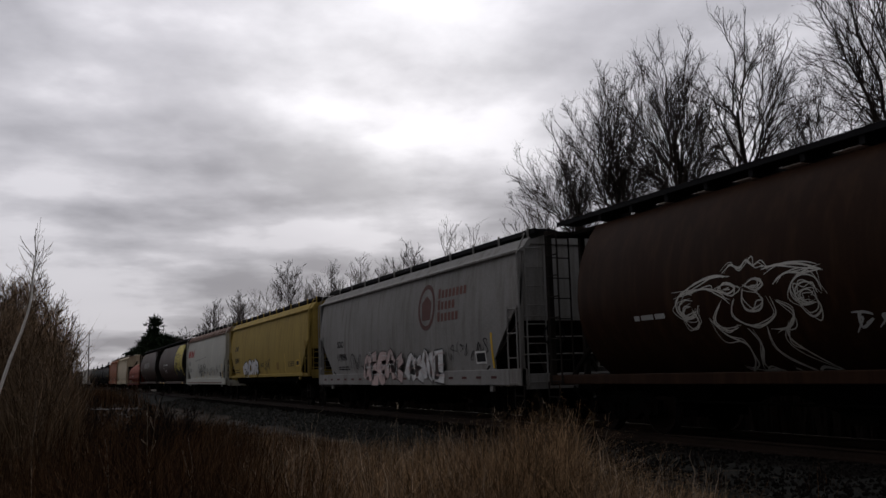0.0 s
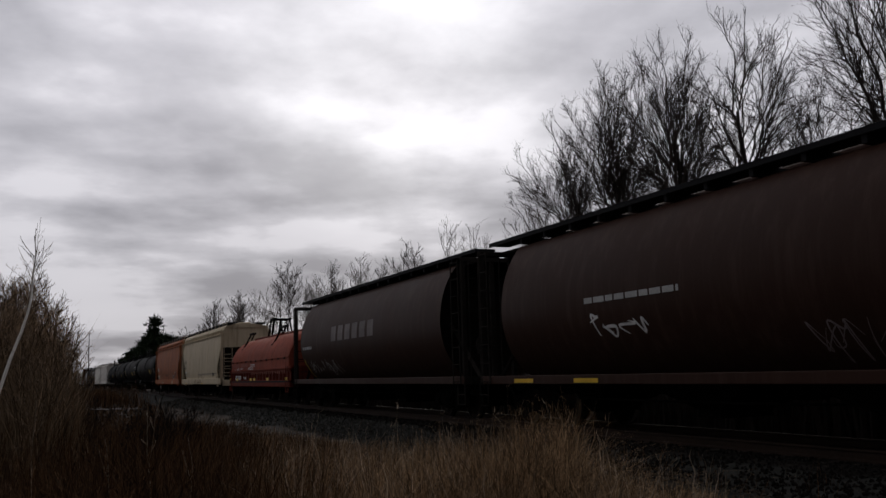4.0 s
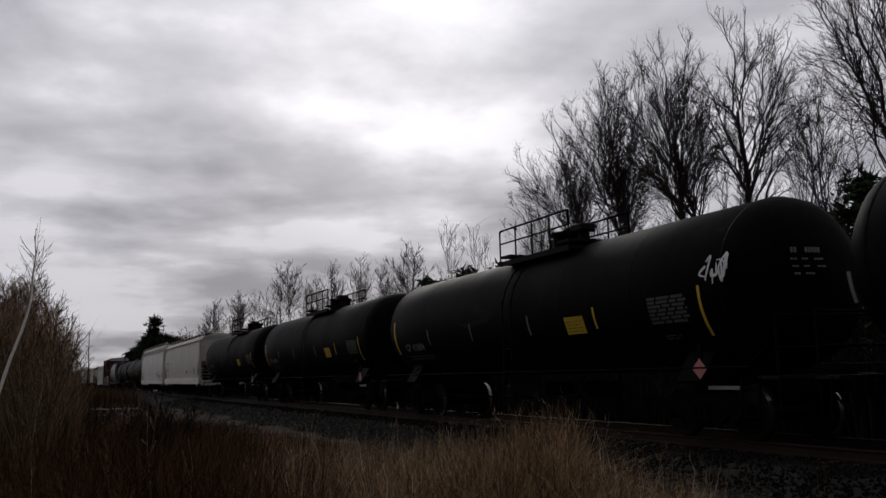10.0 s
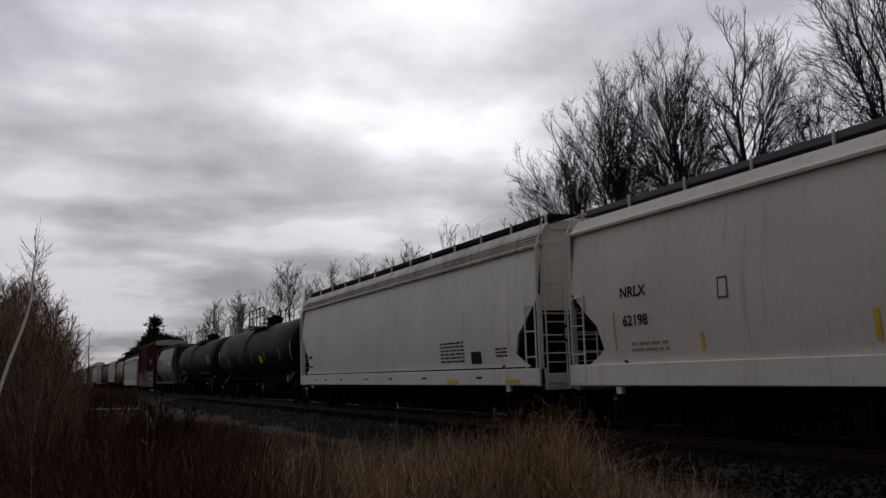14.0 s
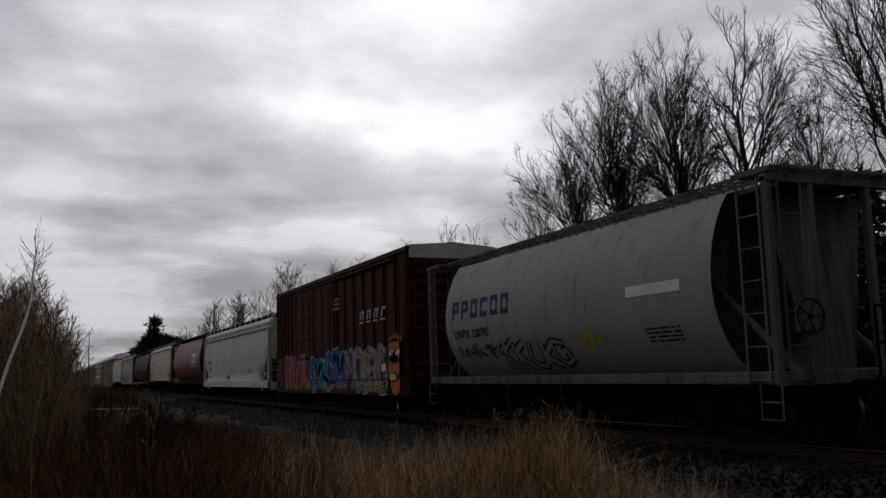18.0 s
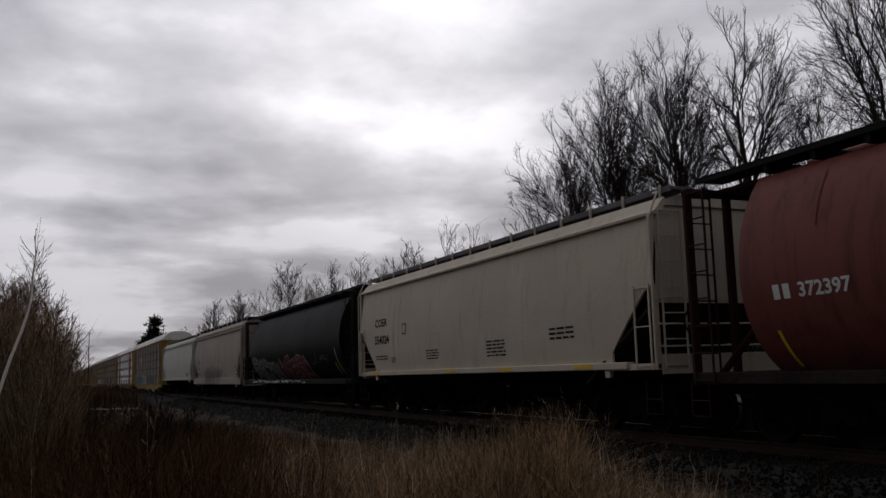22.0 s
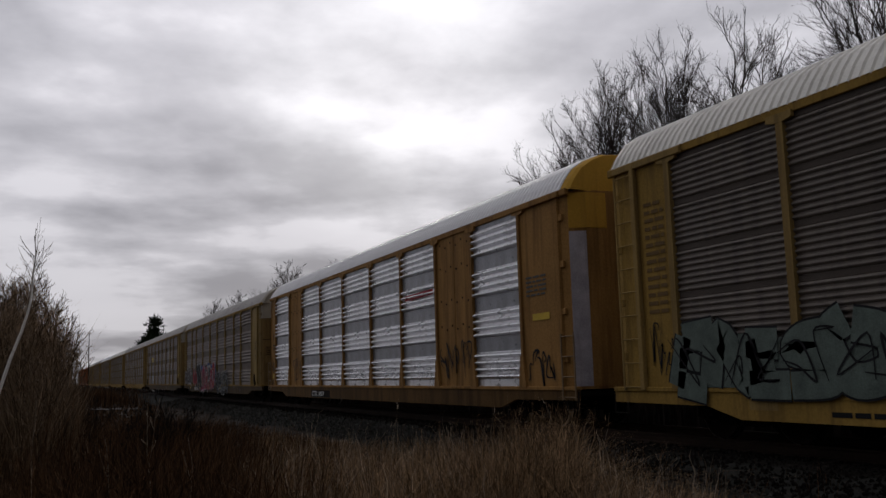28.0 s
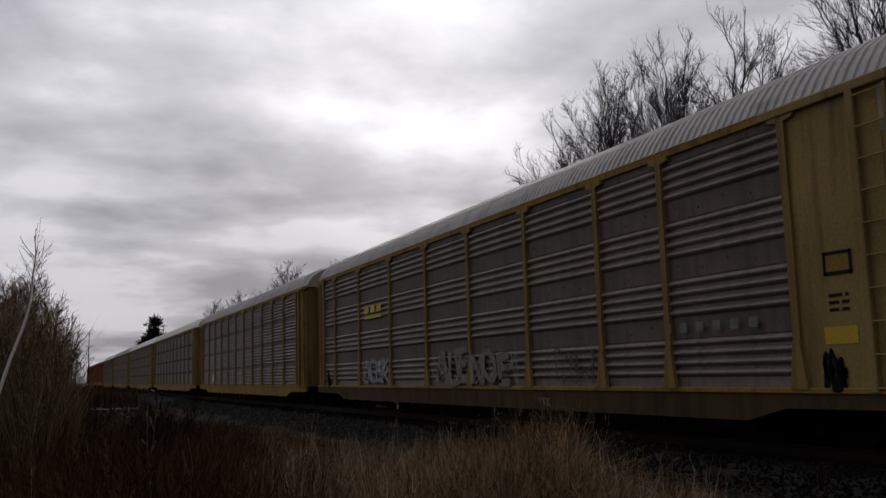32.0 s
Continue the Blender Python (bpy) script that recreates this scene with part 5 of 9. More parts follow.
def sketch(w, *pts):
    """A sprayed line of the drawing and two shaky lines beside it; points are shares of the drawing's width and height."""
    line = [(cx + a * 3.4, top_z - b * 1.75) for a, b in pts]
    d.stroke(bend(line, 6), w * 0.62, taper=True)
    for k in range(2):
        d.stroke(bend([(x + rngS.gauss(0, 0.05), z + rngS.gauss(0, 0.04)) for x, z in line], 6), w * 0.38, taper=True)


rngS = random.Random(17)
sketch(0.06, (-0.12, 0.10), (-0.22, 0.07), (-0.36, 0.12), (-0.50, 0.22))
sketch(0.05, (-0.50, 0.22), (-0.40, 0.19), (-0.28, 0.18), (-0.18, 0.24), (-0.14, 0.34))
sketch(0.06, (0.10, 0.08), (0.20, 0.06), (0.32, 0.08), (0.44, 0.15))
sketch(0.05, (0.44, 0.15), (0.34, 0.16), (0.24, 0.14), (0.16, 0.22))
sketch(0.05, (-0.16, 0.06), (-0.10, 0.0), (-0.04, 0.04), (0.0, -0.02), (0.05, 0.03), (0.10, 0.0), (0.14, 0.08))
for k, (bx, bz) in enumerate(((-0.44, 0.32), (0.34, 0.30))):
    for q in range(3):
        r2 = 0.085 - 0.024 * q
        sketch(0.045, *[(bx + r2 * math.cos(0.9 * i + k), bz + 1.5 * r2 * math.sin(0.9 * i + k) + 0.025 * q) for i in range(7)])
    sketch(0.05, (bx - 0.05, bz + 0.12), (bx, bz + 0.22), (bx + 0.06, bz + 0.16), (bx + 0.04, bz + 0.05))
for ex in (-0.14, 0.04):
    sketch(0.055, (ex - 0.06, 0.20), (ex, 0.15), (ex + 0.06, 0.20), (ex + 0.01, 0.25), (ex - 0.06, 0.20))
    sketch(0.05, (ex - 0.02, 0.21), (ex + 0.02, 0.21))
sketch(0.06, (-0.03, 0.22), (-0.05, 0.34), (-0.02, 0.42), (0.05, 0.42), (0.08, 0.34), (0.04, 0.24))
sketch(0.05, (-0.10, 0.30), (-0.13, 0.44), (-0.06, 0.54), (0.05, 0.55), (0.14, 0.46), (0.13, 0.32))
sketch(0.05, (-0.20, 0.34), (-0.26, 0.48), (-0.20, 0.58), (-0.12, 0.56))
sketch(0.05, (0.16, 0.36), (0.24, 0.46), (0.20, 0.58), (0.10, 0.60))
sketch(0.05, (-0.30, 0.46), (-0.22, 0.62), (-0.12, 0.72), (-0.14, 0.86), (-0.22, 0.96))
sketch(0.05, (0.22, 0.52), (0.16, 0.66), (0.22, 0.80), (0.34, 0.98))
sketch(0.045, (-0.06, 0.58), (-0.03, 0.74), (-0.10, 0.90), (-0.06, 1.0))
sketch(0.045, (0.06, 0.58), (0.05, 0.76), (0.12, 0.90), (0.20, 1.0))
sketch(0.06, (-0.24, 0.92), (-0.16, 0.99), (-0.06, 0.94), (0.04, 1.0))
sketch(0.06, (0.06, 0.94), (0.16, 0.99), (0.24, 0.93), (0.34, 0.99))
sign(car, "graffiti_drawing", d, surface("white_drawing_line", (0.52, 0.51, 0.47), 0.8, vary=0.3), "white line drawing of a horned animal")
scribble(car, barrel, -1.25, -0.2, 1.62, 1.95, 6, 13, CHALK, 0.035)
small_print(car, barrel, CHALK, -6.1, -5.2, 2.1, 2.3, 1, 1)

# 2: grey hopper, a round crest with red lettering beside it
car, h = covered_hopper(264.7, 248.0, P_GREY, "grey steel covered hopper with a round crest and white graffiti", DIAG, trim=P_GREY)
d = Decal(hop_side, 0.008)
d.ring(2.72, 3.12, 0.62, 0.66, 0.13)
d.poly([(2.42, 2.75), (3.02, 2.75), (3.08, 3.25), (2.72, 3.45), (2.36, 3.25)])
sign(car, "crest", d, surface("maroon_crest", (0.12, 0.062, 0.055), 0.6), "dark maroon round crest")
d = Decal(hop_side, 0.008)
for k, (w, z) in enumerate(((2.0, 3.30), (1.35, 2.98), (1.6, 2.66))):
    n = int(w / 0.24)
    for i in range(n):
        d.rect(3.55 + i * 0.24, 3.55 + i * 0.24 + 0.16, z, z + (0.22 if i else 0.27))
M_FADERED = surface("faded_maroon_lettering", (0.17, 0.085, 0.072), 0.7, vary=0.3)
sign(car, "name_bars", d, M_FADERED, "red painted name in three lines")
car_number(car, hop_side, M_BLACKLET, (("SOO", -5.95, 2.26, 0.24), ("119096", -5.95, 1.78, 0.26)))
graffiti(car, flat_side, -2.75, 0.95, 1.10, 1.90, 5, 21, SPRAY_PINKISH, SPRAY_BLACK, SPRAY_WHITE, 0.40, rim=0.03, lift=0.045, label="pale bubble graffiti")
graffiti(car, flat_side, 1.25, 4.1, 1.08, 1.76, 4, 22, SPRAY_WHITE, SPRAY_BLACK, SPRAY_PINKISH, 0.36, rim=0.035, lift=0.045, label="white graffiti with a black edge")
scribble(car, hop_side, 4.2, 6.6, 1.5, 2.1, 9, 23, SPRAY_BLACK, 0.03)
scribble(car, hop_side, -4.4, -3.0, 1.4, 2.0, 5, 24, SPRAY_BLACK, 0.03)
notice(car, hop_side, 5.9, 6.5, 1.45, 1.77, M_BLACKLET, M_WHITELET)
slash(car, hop_side, M_YELLOWMARK, (6.85,), 1.33, 2.2, 0.10)
small_print(car, hop_side, M_BLACKLET, -5.9, -4.6, 1.45, 1.62, 2, 5)
sill_marks(car, h, surface("dark_maroon_mark", (0.10, 0.045, 0.042), 0.7, vary=0.3), [-7.6 + i * 0.85 for i in range(18)], 1.08, 1.14, 0.30)

# 3: yellow hopper
car, h = covered_hopper(246.4, 228.8, P_YELLOW, "dull yellow steel covered hopper with white block graffiti", DIAG, sill_z=(1.28, 1.42), floor_x=0.9)
car_number(car, hop_side, M_BLACKLET, (("DME", -7.2, 2.76, 0.27), ("52001", -7.2, 2.08, 0.29)), 1.30)
graffiti(car, hop_side, -4.65, -0.95, 1.42, 2.14, 5, 31, SPRAY_WHITE, SPRAY_BLACK, None, 0.24, lift=0.045, label="white block graffiti edged in black", word="KNOWR")
scribble(car, hop_side, 0.4, 1.6, 1.6, 2.1, 6, 32, SPRAY_BLACK, 0.04)
notice(car, hop_side, 6.62, 7.12, 1.70, 1.98, M_BLACKLET, M_YELLOWMARK)
notice(car, hop_side, 2.9, 3.35, 1.6, 1.95, surface("brown_stain_plate", (0.24, 0.16, 0.05), 0.7))
small_print(car, hop_side, M_BLACKLET, 5.2, 6.2, 1.72, 1.98, 3, 6)
small_print(car, hop_side, M_BLACKLET, -7.2, -6.0, 1.55, 1.8, 2, 7)
small_print(car, hop_side, M_BLACKLET, -0.6, 0.25, 1.78, 2.0, 3, 8)
slash(car, hop_side, M_YELLOWMARK, (7.3, 4.6), 1.5, 2.3, 0.06)

# 4: white hopper, red lettering, a rusty top edge
car, h = covered_hopper(227.4, 210.9, P_WHITE, "white covered hopper with red lettering and a rusty roof edge", DIAG, band=P_RUSTBAND, ribs=1)
d = Decal(hop_side, 0.008)
x = -7.45
for w, hh2 in ((0.42, 0.5), (0.42, 0.5), (0.0, 0.0), (0.46, 0.5), (0.36, 0.36), (0.14, 0.5), (0.14, 0.52)):
    if w:
        d.poly([(x, 2.86), (x + w, 2.86), (x + w + 0.12, 2.86 + hh2), (x + 0.12, 2.86 + hh2)])
        x += w + 0.10
    else:
        x += 0.25
sign(car, "name_bars", d, M_REDLET, "red slanted painted name")
car_number(car, hop_side, M_BLACKLET, (("SOO", -6.95, 2.30, 0.24), ("117065", -6.8, 1.80, 0.24)))
scribble(car, hop_side, -2.6, 0.8, 1.4, 2.4, 14, 41, SPRAY_BLACK, 0.05, "black sprayed scribble")
scribble(car, hop_side, 1.2, 6.2, 1.5, 2.1, 12, 42, SPRAY_BLACK, 0.035)
notice(car, hop_side, 5.9, 6.5, 1.4, 1.67, M_BLACKLET)
slash(car, hop_side, M_YELLOWMARK, (6.8,), 1.33, 2.15, 0.10)
slash(car, hop_side, M_YELLOWMARK, (-3.75, -0.6, 1.5, 3.4), 1.36, 1.75, 0.07)
sign(car, "panel_line", Decal(hop_side, 0.008).stroke([(-4.2, 2.55), (0.6, 2.75)], 0.02), M_BLACKLET)
sill_marks(car, h, M_FADERED, [-7.4 + i * 0.5 for i in range(29)], 1.00, 1.06, 0.46)

# 5: brown grain car with a yellow wheat emblem
car, h = cylinder_hopper(209.7, 190.9, P_BROWN2, "brown barrel-sided grain hopper with a yellow wheat emblem")
d = Decal(barrel, 0.008)
n = 12
for i in range(n):
    za, zb = 1.40 + 2.70 * i / n, 1.40 + 2.70 * (i + 1) / n
    bow = lambda z: 3.35 - 0.22 * math.sin((z - 1.40) / 2.70 * math.pi)
    d.poly([(bow(za) + 0.2, za), (7.75, za), (7.75, zb), (bow(zb) + 0.2, zb)])
sign(car, "emblem", d, WHEAT, "yellow panel with brown wheat ears")
fillm, linem = Decal(barrel, 0.014), Decal(barrel, 0.016)
for c0, filled in ((4.55, True), (6.30, False)):
    for s in (-1, 1):
        for base, k in ((2.42, 1.0), (1.98, 0.72)):
            leaf = bend([(c0 + s * 0.09, base), (c0 + s * 0.20, base + 0.42 * k), (c0 + s * 0.62, base + 1.02 * k), (c0 + s * 0.68, base + 0.55 * k), (c0 + s * 0.40, base + 0.14 * k), (c0 + s * 0.09, base)], 5)
            if filled:
                fillm.poly(leaf[:-1])
            linem.stroke(leaf, 0.05)
        linem.stroke(bend([(c0 + s * 0.58, 3.45), (c0 + s * 0.60, 3.7), (c0 + s * 0.66, 3.95)], 3), 0.05)
        linem.stroke(bend([(c0 + s * 0.06, 2.2), (c0 + s * 0.05, 3.0), (c0 + s * 0.09, 3.9)], 8), 0.045)
part("emblem_leaf", fillm, P_BROWN2, car, "brown painted leaves", kind="stuff")
sign(car, "emblem_drawing", linem, P_BROWN2)
graffiti(car, barrel, 3.75, 7.3, 1.22, 2.12, 6, 55, SPRAY_BLACK, SPRAY_STEEL, None, 0.34, 0.018, "black bubble graffiti with a grey edge", rim=0.03)
scribble(car, barrel, 1.2, 3.6, 1.25, 1.85, 10, 51, MATS["chalk_faint"], 0.03)
scribble(car, barrel, -4.2, -2.4, 1.8, 2.3, 4, 52, SPRAY_WHITE, 0.07)
small_print(car, barrel, CHALK, -4.4, -1.4, 2.55, 2.8, 1, 53)
sill_marks(car, h, M_YELLOWMARK, (-7.6, -5.0, 7.55), 0.98, 1.07, 0.9, -0.02)

# 6: a second brown grain car
car, h = cylinder_hopper(189.9, 172.2, P_BROWN2, "brown barrel-sided grain hopper with faded white lettering")
d = Decal(barrel, 0.008)
for i in range(6):
    d.rect(-3.0 + i * 0.85, -2.4 + i * 0.85, 2.55, 3.1)
sign(car, "name_bars", d, surface("faded_lettering", (0.19, 0.17, 0.165), 0.7, vary=0.4), "faded white painted name")
small_print(car, barrel, CHALK, -7.2, -5.8, 2.35, 2.6, 1, 61)
scribble(car, barrel, -6.8, -2.6, 1.3, 1.9, 12, 62, CHALK, 0.03)
slash(car, barrel, M_YELLOWMARK, (-7.25,), 1.2, 1.95, 0.08)

# 7: red covered coil car
car, h = coil_car(171.5, 157.4, P_RED, P_REDHOOD, "red low freight car under one long rounded hood")
hood_side = lambda z: -W - 0.002
d = Decal(hood_side, 0.012)
x = -6.3
for i in range(17):
    if i not in (8, 9):
        d.rect(x, x + 0.17, 1.84, 2.03)
    x += 0.24
sign(car, "name_bars", d, surface("pale_red_lettering", (0.25, 0.085, 0.065), 0.7), "faded pale painted name")
sign(car, "lettering", Decal(hood_side, 0.045).text("CIGX 802987", -5.35, 1.15, 0.24, 0.95), M_WHITELET)
small_print(car, hood_side, M_WHITELET, -1.35, -0.3, 1.84, 2.0, 2, 71)
small_print(car, lambda z: -W - 0.05, M_WHITELET, -3.0, -2.2, 1.2, 1.36, 2, 72)
scribble(car, hood_side, -5.6, -3.4, 1.68, 1.82, 8, 73, M_WHITELET, 0.03)
scribble(car, hood_side, -2.0, -0.8, 1.66, 1.82, 6, 74, M_WHITELET, 0.03)
for x in (-7.05, -5.0, -1.35, -0.45, 2.6, 6.4):
    sign(car, "reflector", Decal(lambda z: -W - 0.06, 0.0).rect(x, x + 0.5, 1.11, 1.24), M_YELLOWMARK)
for i in range(17):
    sign(car, "marking", Decal(lambda z: -W - 0.035, 0.006).rect(-1.2 + i * 0.46, -1.03 + i * 0.46, 1.42, 1.54), MATS["pale_red_lettering"])

# 8, 9: beige and orange hoppers with ribbed top chords
for front, rear, m, lab, seed in ((154.2, 136.7, P_BEIGE, "beige weathered steel covered hopper with stencilled black numbers", 80), (135.2, 117.9, P_ORANGE, "rusty orange covered hopper with patched numbers", 90)):
    car, h = covered_hopper(front, rear, m, lab, ROUND, ribs=3, post_mat=P_TAN)
    if seed == 80:
        car_number(car, hop_side, M_BLACKLET, (("OCCX", -7.3, 2.42, 0.24), ("52437", -7.4, 2.0, 0.26)))
        d = Decal(lambda z: -W - 0.035, 0.006)
        for s in (-1.6, -0.5, 0.6):
            d.ring(s, 1.08, 0.48, 0.10, 0.05)
        sign(car, "graffiti_tag", d, surface("brown_spray_paint", (0.10, 0.06, 0.04), 0.7))
        notice(car, hop_side, 5.3, 5.8, 1.42, 1.66, M_BLACKLET)
        small_print(car, hop_side, surface("worn_lettering", (0.30, 0.27, 0.22), 0.7), -7.3, -4.8, 1.5, 1.8, 3, 81)
        sign(car, "chalk_tag", Decal(hop_side, 0.008).rect(-7.2, -6.3, 1.75, 1.84), M_WHITELET)
        small_print(car, hop_side, MATS["worn_lettering"], -1.0, 6.8, 1.55, 1.75, 1, 82)
        scribble(car, hop_side, -0.9, 1.6, 1.35, 1.6, 6, 83, MATS["brown_spray_paint"], 0.03)
        sill_marks(car, h, M_YELLOWMARK, (-6.6, 1.2), 0.93, 1.00, 0.7)
    else:
        sign(car, "patch", Decal(hop_side, 0.006).rect(-6.9, -5.95, 2.08, 2.36), P_BEIGE, "pale repainted patch")
        car_number(car, hop_side, M_BLACKLET, (("OCCX", -6.75, 2.11, 0.22),))
        car_number(car, hop_side, surface("dark_rust_lettering", (0.10, 0.04, 0.02), 0.7), (("5239", -6.8, 1.80, 0.2),))
        notice(car, hop_side, -6.85, -5.4, 1.40, 1.72, surface("cream_patch", (0.50, 0.42, 0.30), 0.7))
        small_print(car, hop_side, M_BLACKLET, -6.7, -5.5, 1.45, 1.65, 2, 91)
        dark = surface("dark_rust_spray", (0.09, 0.035, 0.018), 0.7, vary=0.4)
        scribble(car, hop_side, -5.0, -2.6, 1.42, 2.5, 6, 92, dark, 0.035, "thin dark sprayed scrawl")
        scribble(car, hop_side, -2.2, 1.3, 1.42, 2.1, 9, 94, dark, 0.035, "thin dark sprayed scrawl")
        scribble(car, hop_side, 1.9, 4.1, 1.35, 2.15, 8, 95, SPRAY_BLACK, 0.04, "black sprayed scrawl")
        scribble(car, hop_side, 2.3, 3.9, 1.45, 1.95, 4, 96, surface("faded_cream_spray", (0.36, 0.20, 0.10), 0.7, vary=0.4), 0.04)
        scribble(car, hop_side, 4.8, 6.2, 1.40, 1.95, 7, 97, SPRAY_BLACK, 0.045, "black sprayed scrawl")
        notice(car, hop_side, 4.15, 4.68, 1.36, 1.66, M_BLACKLET, M_WHITELET)
        sign(car, "panel_line", Decal(hop_side, 0.011).rect(4.40, 4.43, 1.36, 1.66), M_WHITELET)
        small_print(car, hop_side, MATS["cream_patch"], 5.2, 6.0, 1.85, 2.0, 1, 93)
        low = lambda z: -W - 0.035
        sign(car, "patch", Decal(low, 0.006).rect(3.82, 4.46, 0.94, 1.20), MATS["cream_patch"], "cream painted patch")
        sign(car, "patch", Decal(low, 0.006).rect(-2.78, -2.36, 0.94, 1.12), MATS["cream_patch"], "cream painted patch")
        sign(car, "marking", Decal(low, 0.010).ring(-2.57, 1.03, 0.10, 0.06, 0.03), M_BLACKLET)
        sign(car, "marking", Decal(low, 0.006).rect(-5.9, -5.8, 0.98, 1.10), dark)

# 10 to 13: four black tank cars
TANKS = (
    (115.35, 95.55, "CFL 1001", -8.4, 1.92, 4.6, 100, "black tank car with a long railed walkway", 8.45, 1.45, ((-4.3, 0), (-1.7, 0), (0.9, 0), (3.78, 1), (6.7, 1), (-9.4, 0))),
    (94.25, 77.15, "CP 415694", -6.7, 1.92, 2.80, 110, "black tank car with a white sprayed scrawl", 5.75, 1.3, ((-4.75, 0), (-1.9, 0), (1.2, 0), (3.94, 1))),
    (75.95, 58.75, "CP 415744", -6.85, 1.92, 2.90, 120, "black tank car with yellow and white strips", 5.85, 0.95, ((-4.8, 0), (-2.0, 0), (1.5, 0), (4.33, 1))),
    (57.45, 40.45, "CP 415611", -6.4, 1.98, 3.25, 130, "black tank car with a yellow placard", 5.90, 1.9, ((-4.7, 0), (-1.55, 0), (1.42, 0), (4.38, 0))),
)


def head_number(car, h):
    """Small numbers on the tank's head that faces forward."""
    g = Geo()
    for z, tall, bars in ((3.02, 0.085, ((0.0, 0.17), (0.26, 0.34))), (2.90, 0.03, ((-0.02, 0.14), (0.18, 0.16), (0.42, 0.18))), (2.78, 0.03, ((0.0, 0.15), (0.2, 0.16), (0.46, 0.2))), (2.66, 0.03, ((0.02, 0.15), (0.22, 0.2)))):
        for start, long in bars:
            for i in range(max(1, int(long / 0.06))):
                y = -0.62 + start + i * 0.06
                r2 = ((y * y) + (z - TANK_Z) ** 2) / (TANK_R ** 2)
                xx = h - 0.78 + 0.78 * math.sqrt(max(1 - r2, 0)) + 0.03
                g.box(xx - 0.012, xx + 0.002, y, y + 0.045, z, z + tall)
    part("head_number", g, surface("pale_head_lettering", (0.24, 0.24, 0.22), 0.7, vary=0.3), car, kind="stuff")


def hang_placard(car, x):
    """A diamond-shaped placard in a holder that hangs below the shell."""
    part("placard_holder", Geo().box(x - 0.05, x + 0.05, -1.30, -1.26, 1.36, 1.62), M_BLACK, car)
    sign(car, "hazard_placard", Decal(lambda z: -1.30, 0.006).poly([(x, 1.02), (x + 0.19, 1.20), (x, 1.38), (x - 0.19, 1.20)]), M_PINK, "pink diamond-shaped placard")


for front, rear, txt, tx, tz, px, seed, lab, dx, mid, strips in TANKS:
    car, h = tank_car(front, rear, M_BLACK, lab, 0.66, 1.65 if seed > 100 else 1.5, seed == 100, mid - 0.45 if seed > 100 else mid)
    car_number(car, tank_side, M_DULLMARK, ((txt, tx, tz, 0.22),), 1.05)
    for x, yellow in strips:
        slash(car, tank_side, M_YELLOWMARK if yellow else M_DULLMARK, (x,), 2.05, 2.48, 0.065)
    if seed > 100:
        slash(car, tank_side, M_YELLOWMARK, (7.2,), 1.75, 2.6, 0.07)
        slash(car, tank_side, M_YELLOWMARK, (-7.4,), 1.85, 2.85, 0.10)
    else:
        small_print(car, tank_side, M_GREYPLATE, 7.5, 8.4, 1.86, 2.04, 2, 105)
    notice(car, tank_side, px, px + 0.74, 1.98, 2.34, M_YPLATE)
    sign(car, "stencil", Decal(tank_side, 0.030).rows(px + 0.08, px + 0.66, 2.03, 2.30, 4, random.Random(seed), 0.14), M_BLACKLET)
    d = Decal(tank_side, 0.008).rows(dx, dx + 1.1, 2.02, 2.52, 7, random.Random(seed + 1), 0.72)
    part("data_panel", d, M_GREYPLATE, car, "grey data panel", kind="stuff")
    hang_placard(car, 6.9)
    small_print(car, tank_side, M_GREYPLATE, tx, tx + 1.8, tz - 0.25, tz - 0.10, 2, seed + 3)
    small_print(car, tank_side, M_GREYPLATE, 5.95, 6.4, 1.74, 1.84, 2, seed + 4)
    sign(car, "reflector", Decal(lambda z: -W + 0.14, 0.0).rect(7.25, 8.0, 0.86, 0.92), M_DULLMARK)
    head_number(car, h)
    if seed == 110:
        scribble(car, tank_side, 7.25, 7.95, 2.55, 3.1, 5, 111, SPRAY_WHITE, 0.06, "white sprayed scrawl")
        d = Decal(tank_side, 0.006)
        d.poly([(-3.0, 2.7), (-2.4, 2.78), (-1.75, 2.78), (-1.5, 3.0), (-1.2, 2.85), (-0.35, 2.66), (-0.9, 2.45), (-2.2, 2.4)])
        sign(car, "patch", d, surface("grey_overspray", (0.018, 0.018, 0.0165), 0.8, spec=0.02))

# 14, 15: long light grey hoppers
car, h = covered_hopper(39.1, 18.7, P_LIGHT, "light grey long covered hopper with a white sill", ARCH, bays=4, sill=P_WHITE2, sill_z=(0.92, 1.34), posts_every=1.7, walk_mat=surface("grey_walk_mesh", (0.13, 0.13, 0.135), 0.7))
car_number(car, hop_side, M_BLACKLET, (("NRLX", -8.35, 2.56, 0.20), ("62198", -8.3, 2.02, 0.21)))
notice(car, hop_side, 3.55, 4.05, 1.70, 1.95, M_BLACKLET)
small_print(car, hop_side, M_BLACKLET, 7.1, 7.9, 1.67, 2.13, 5, 141)
small_print(car, hop_side, MATS["worn_lettering"], 5.3, 5.9, 1.7, 1.9, 3, 142)
notice(car, hop_side, -5.62, -5.38, 2.33, 2.68, P_LIGHT, M_GREYPLATE)
small_print(car, hop_side, MATS["worn_lettering"], -8.1, -7.0, 1.55, 1.78, 2, 143)
slash(car, hop_side, M_YELLOWMARK, (-6.1,), 1.52, 1.82, 0.08)
slash(car, hop_side, M_YELLOWMARK, (-2.6,), 1.52, 1.95, 0.10)
slash(car, hop_side, M_YELLOWMARK, (8.75, -8.6), 1.6, 2.3, 0.05)
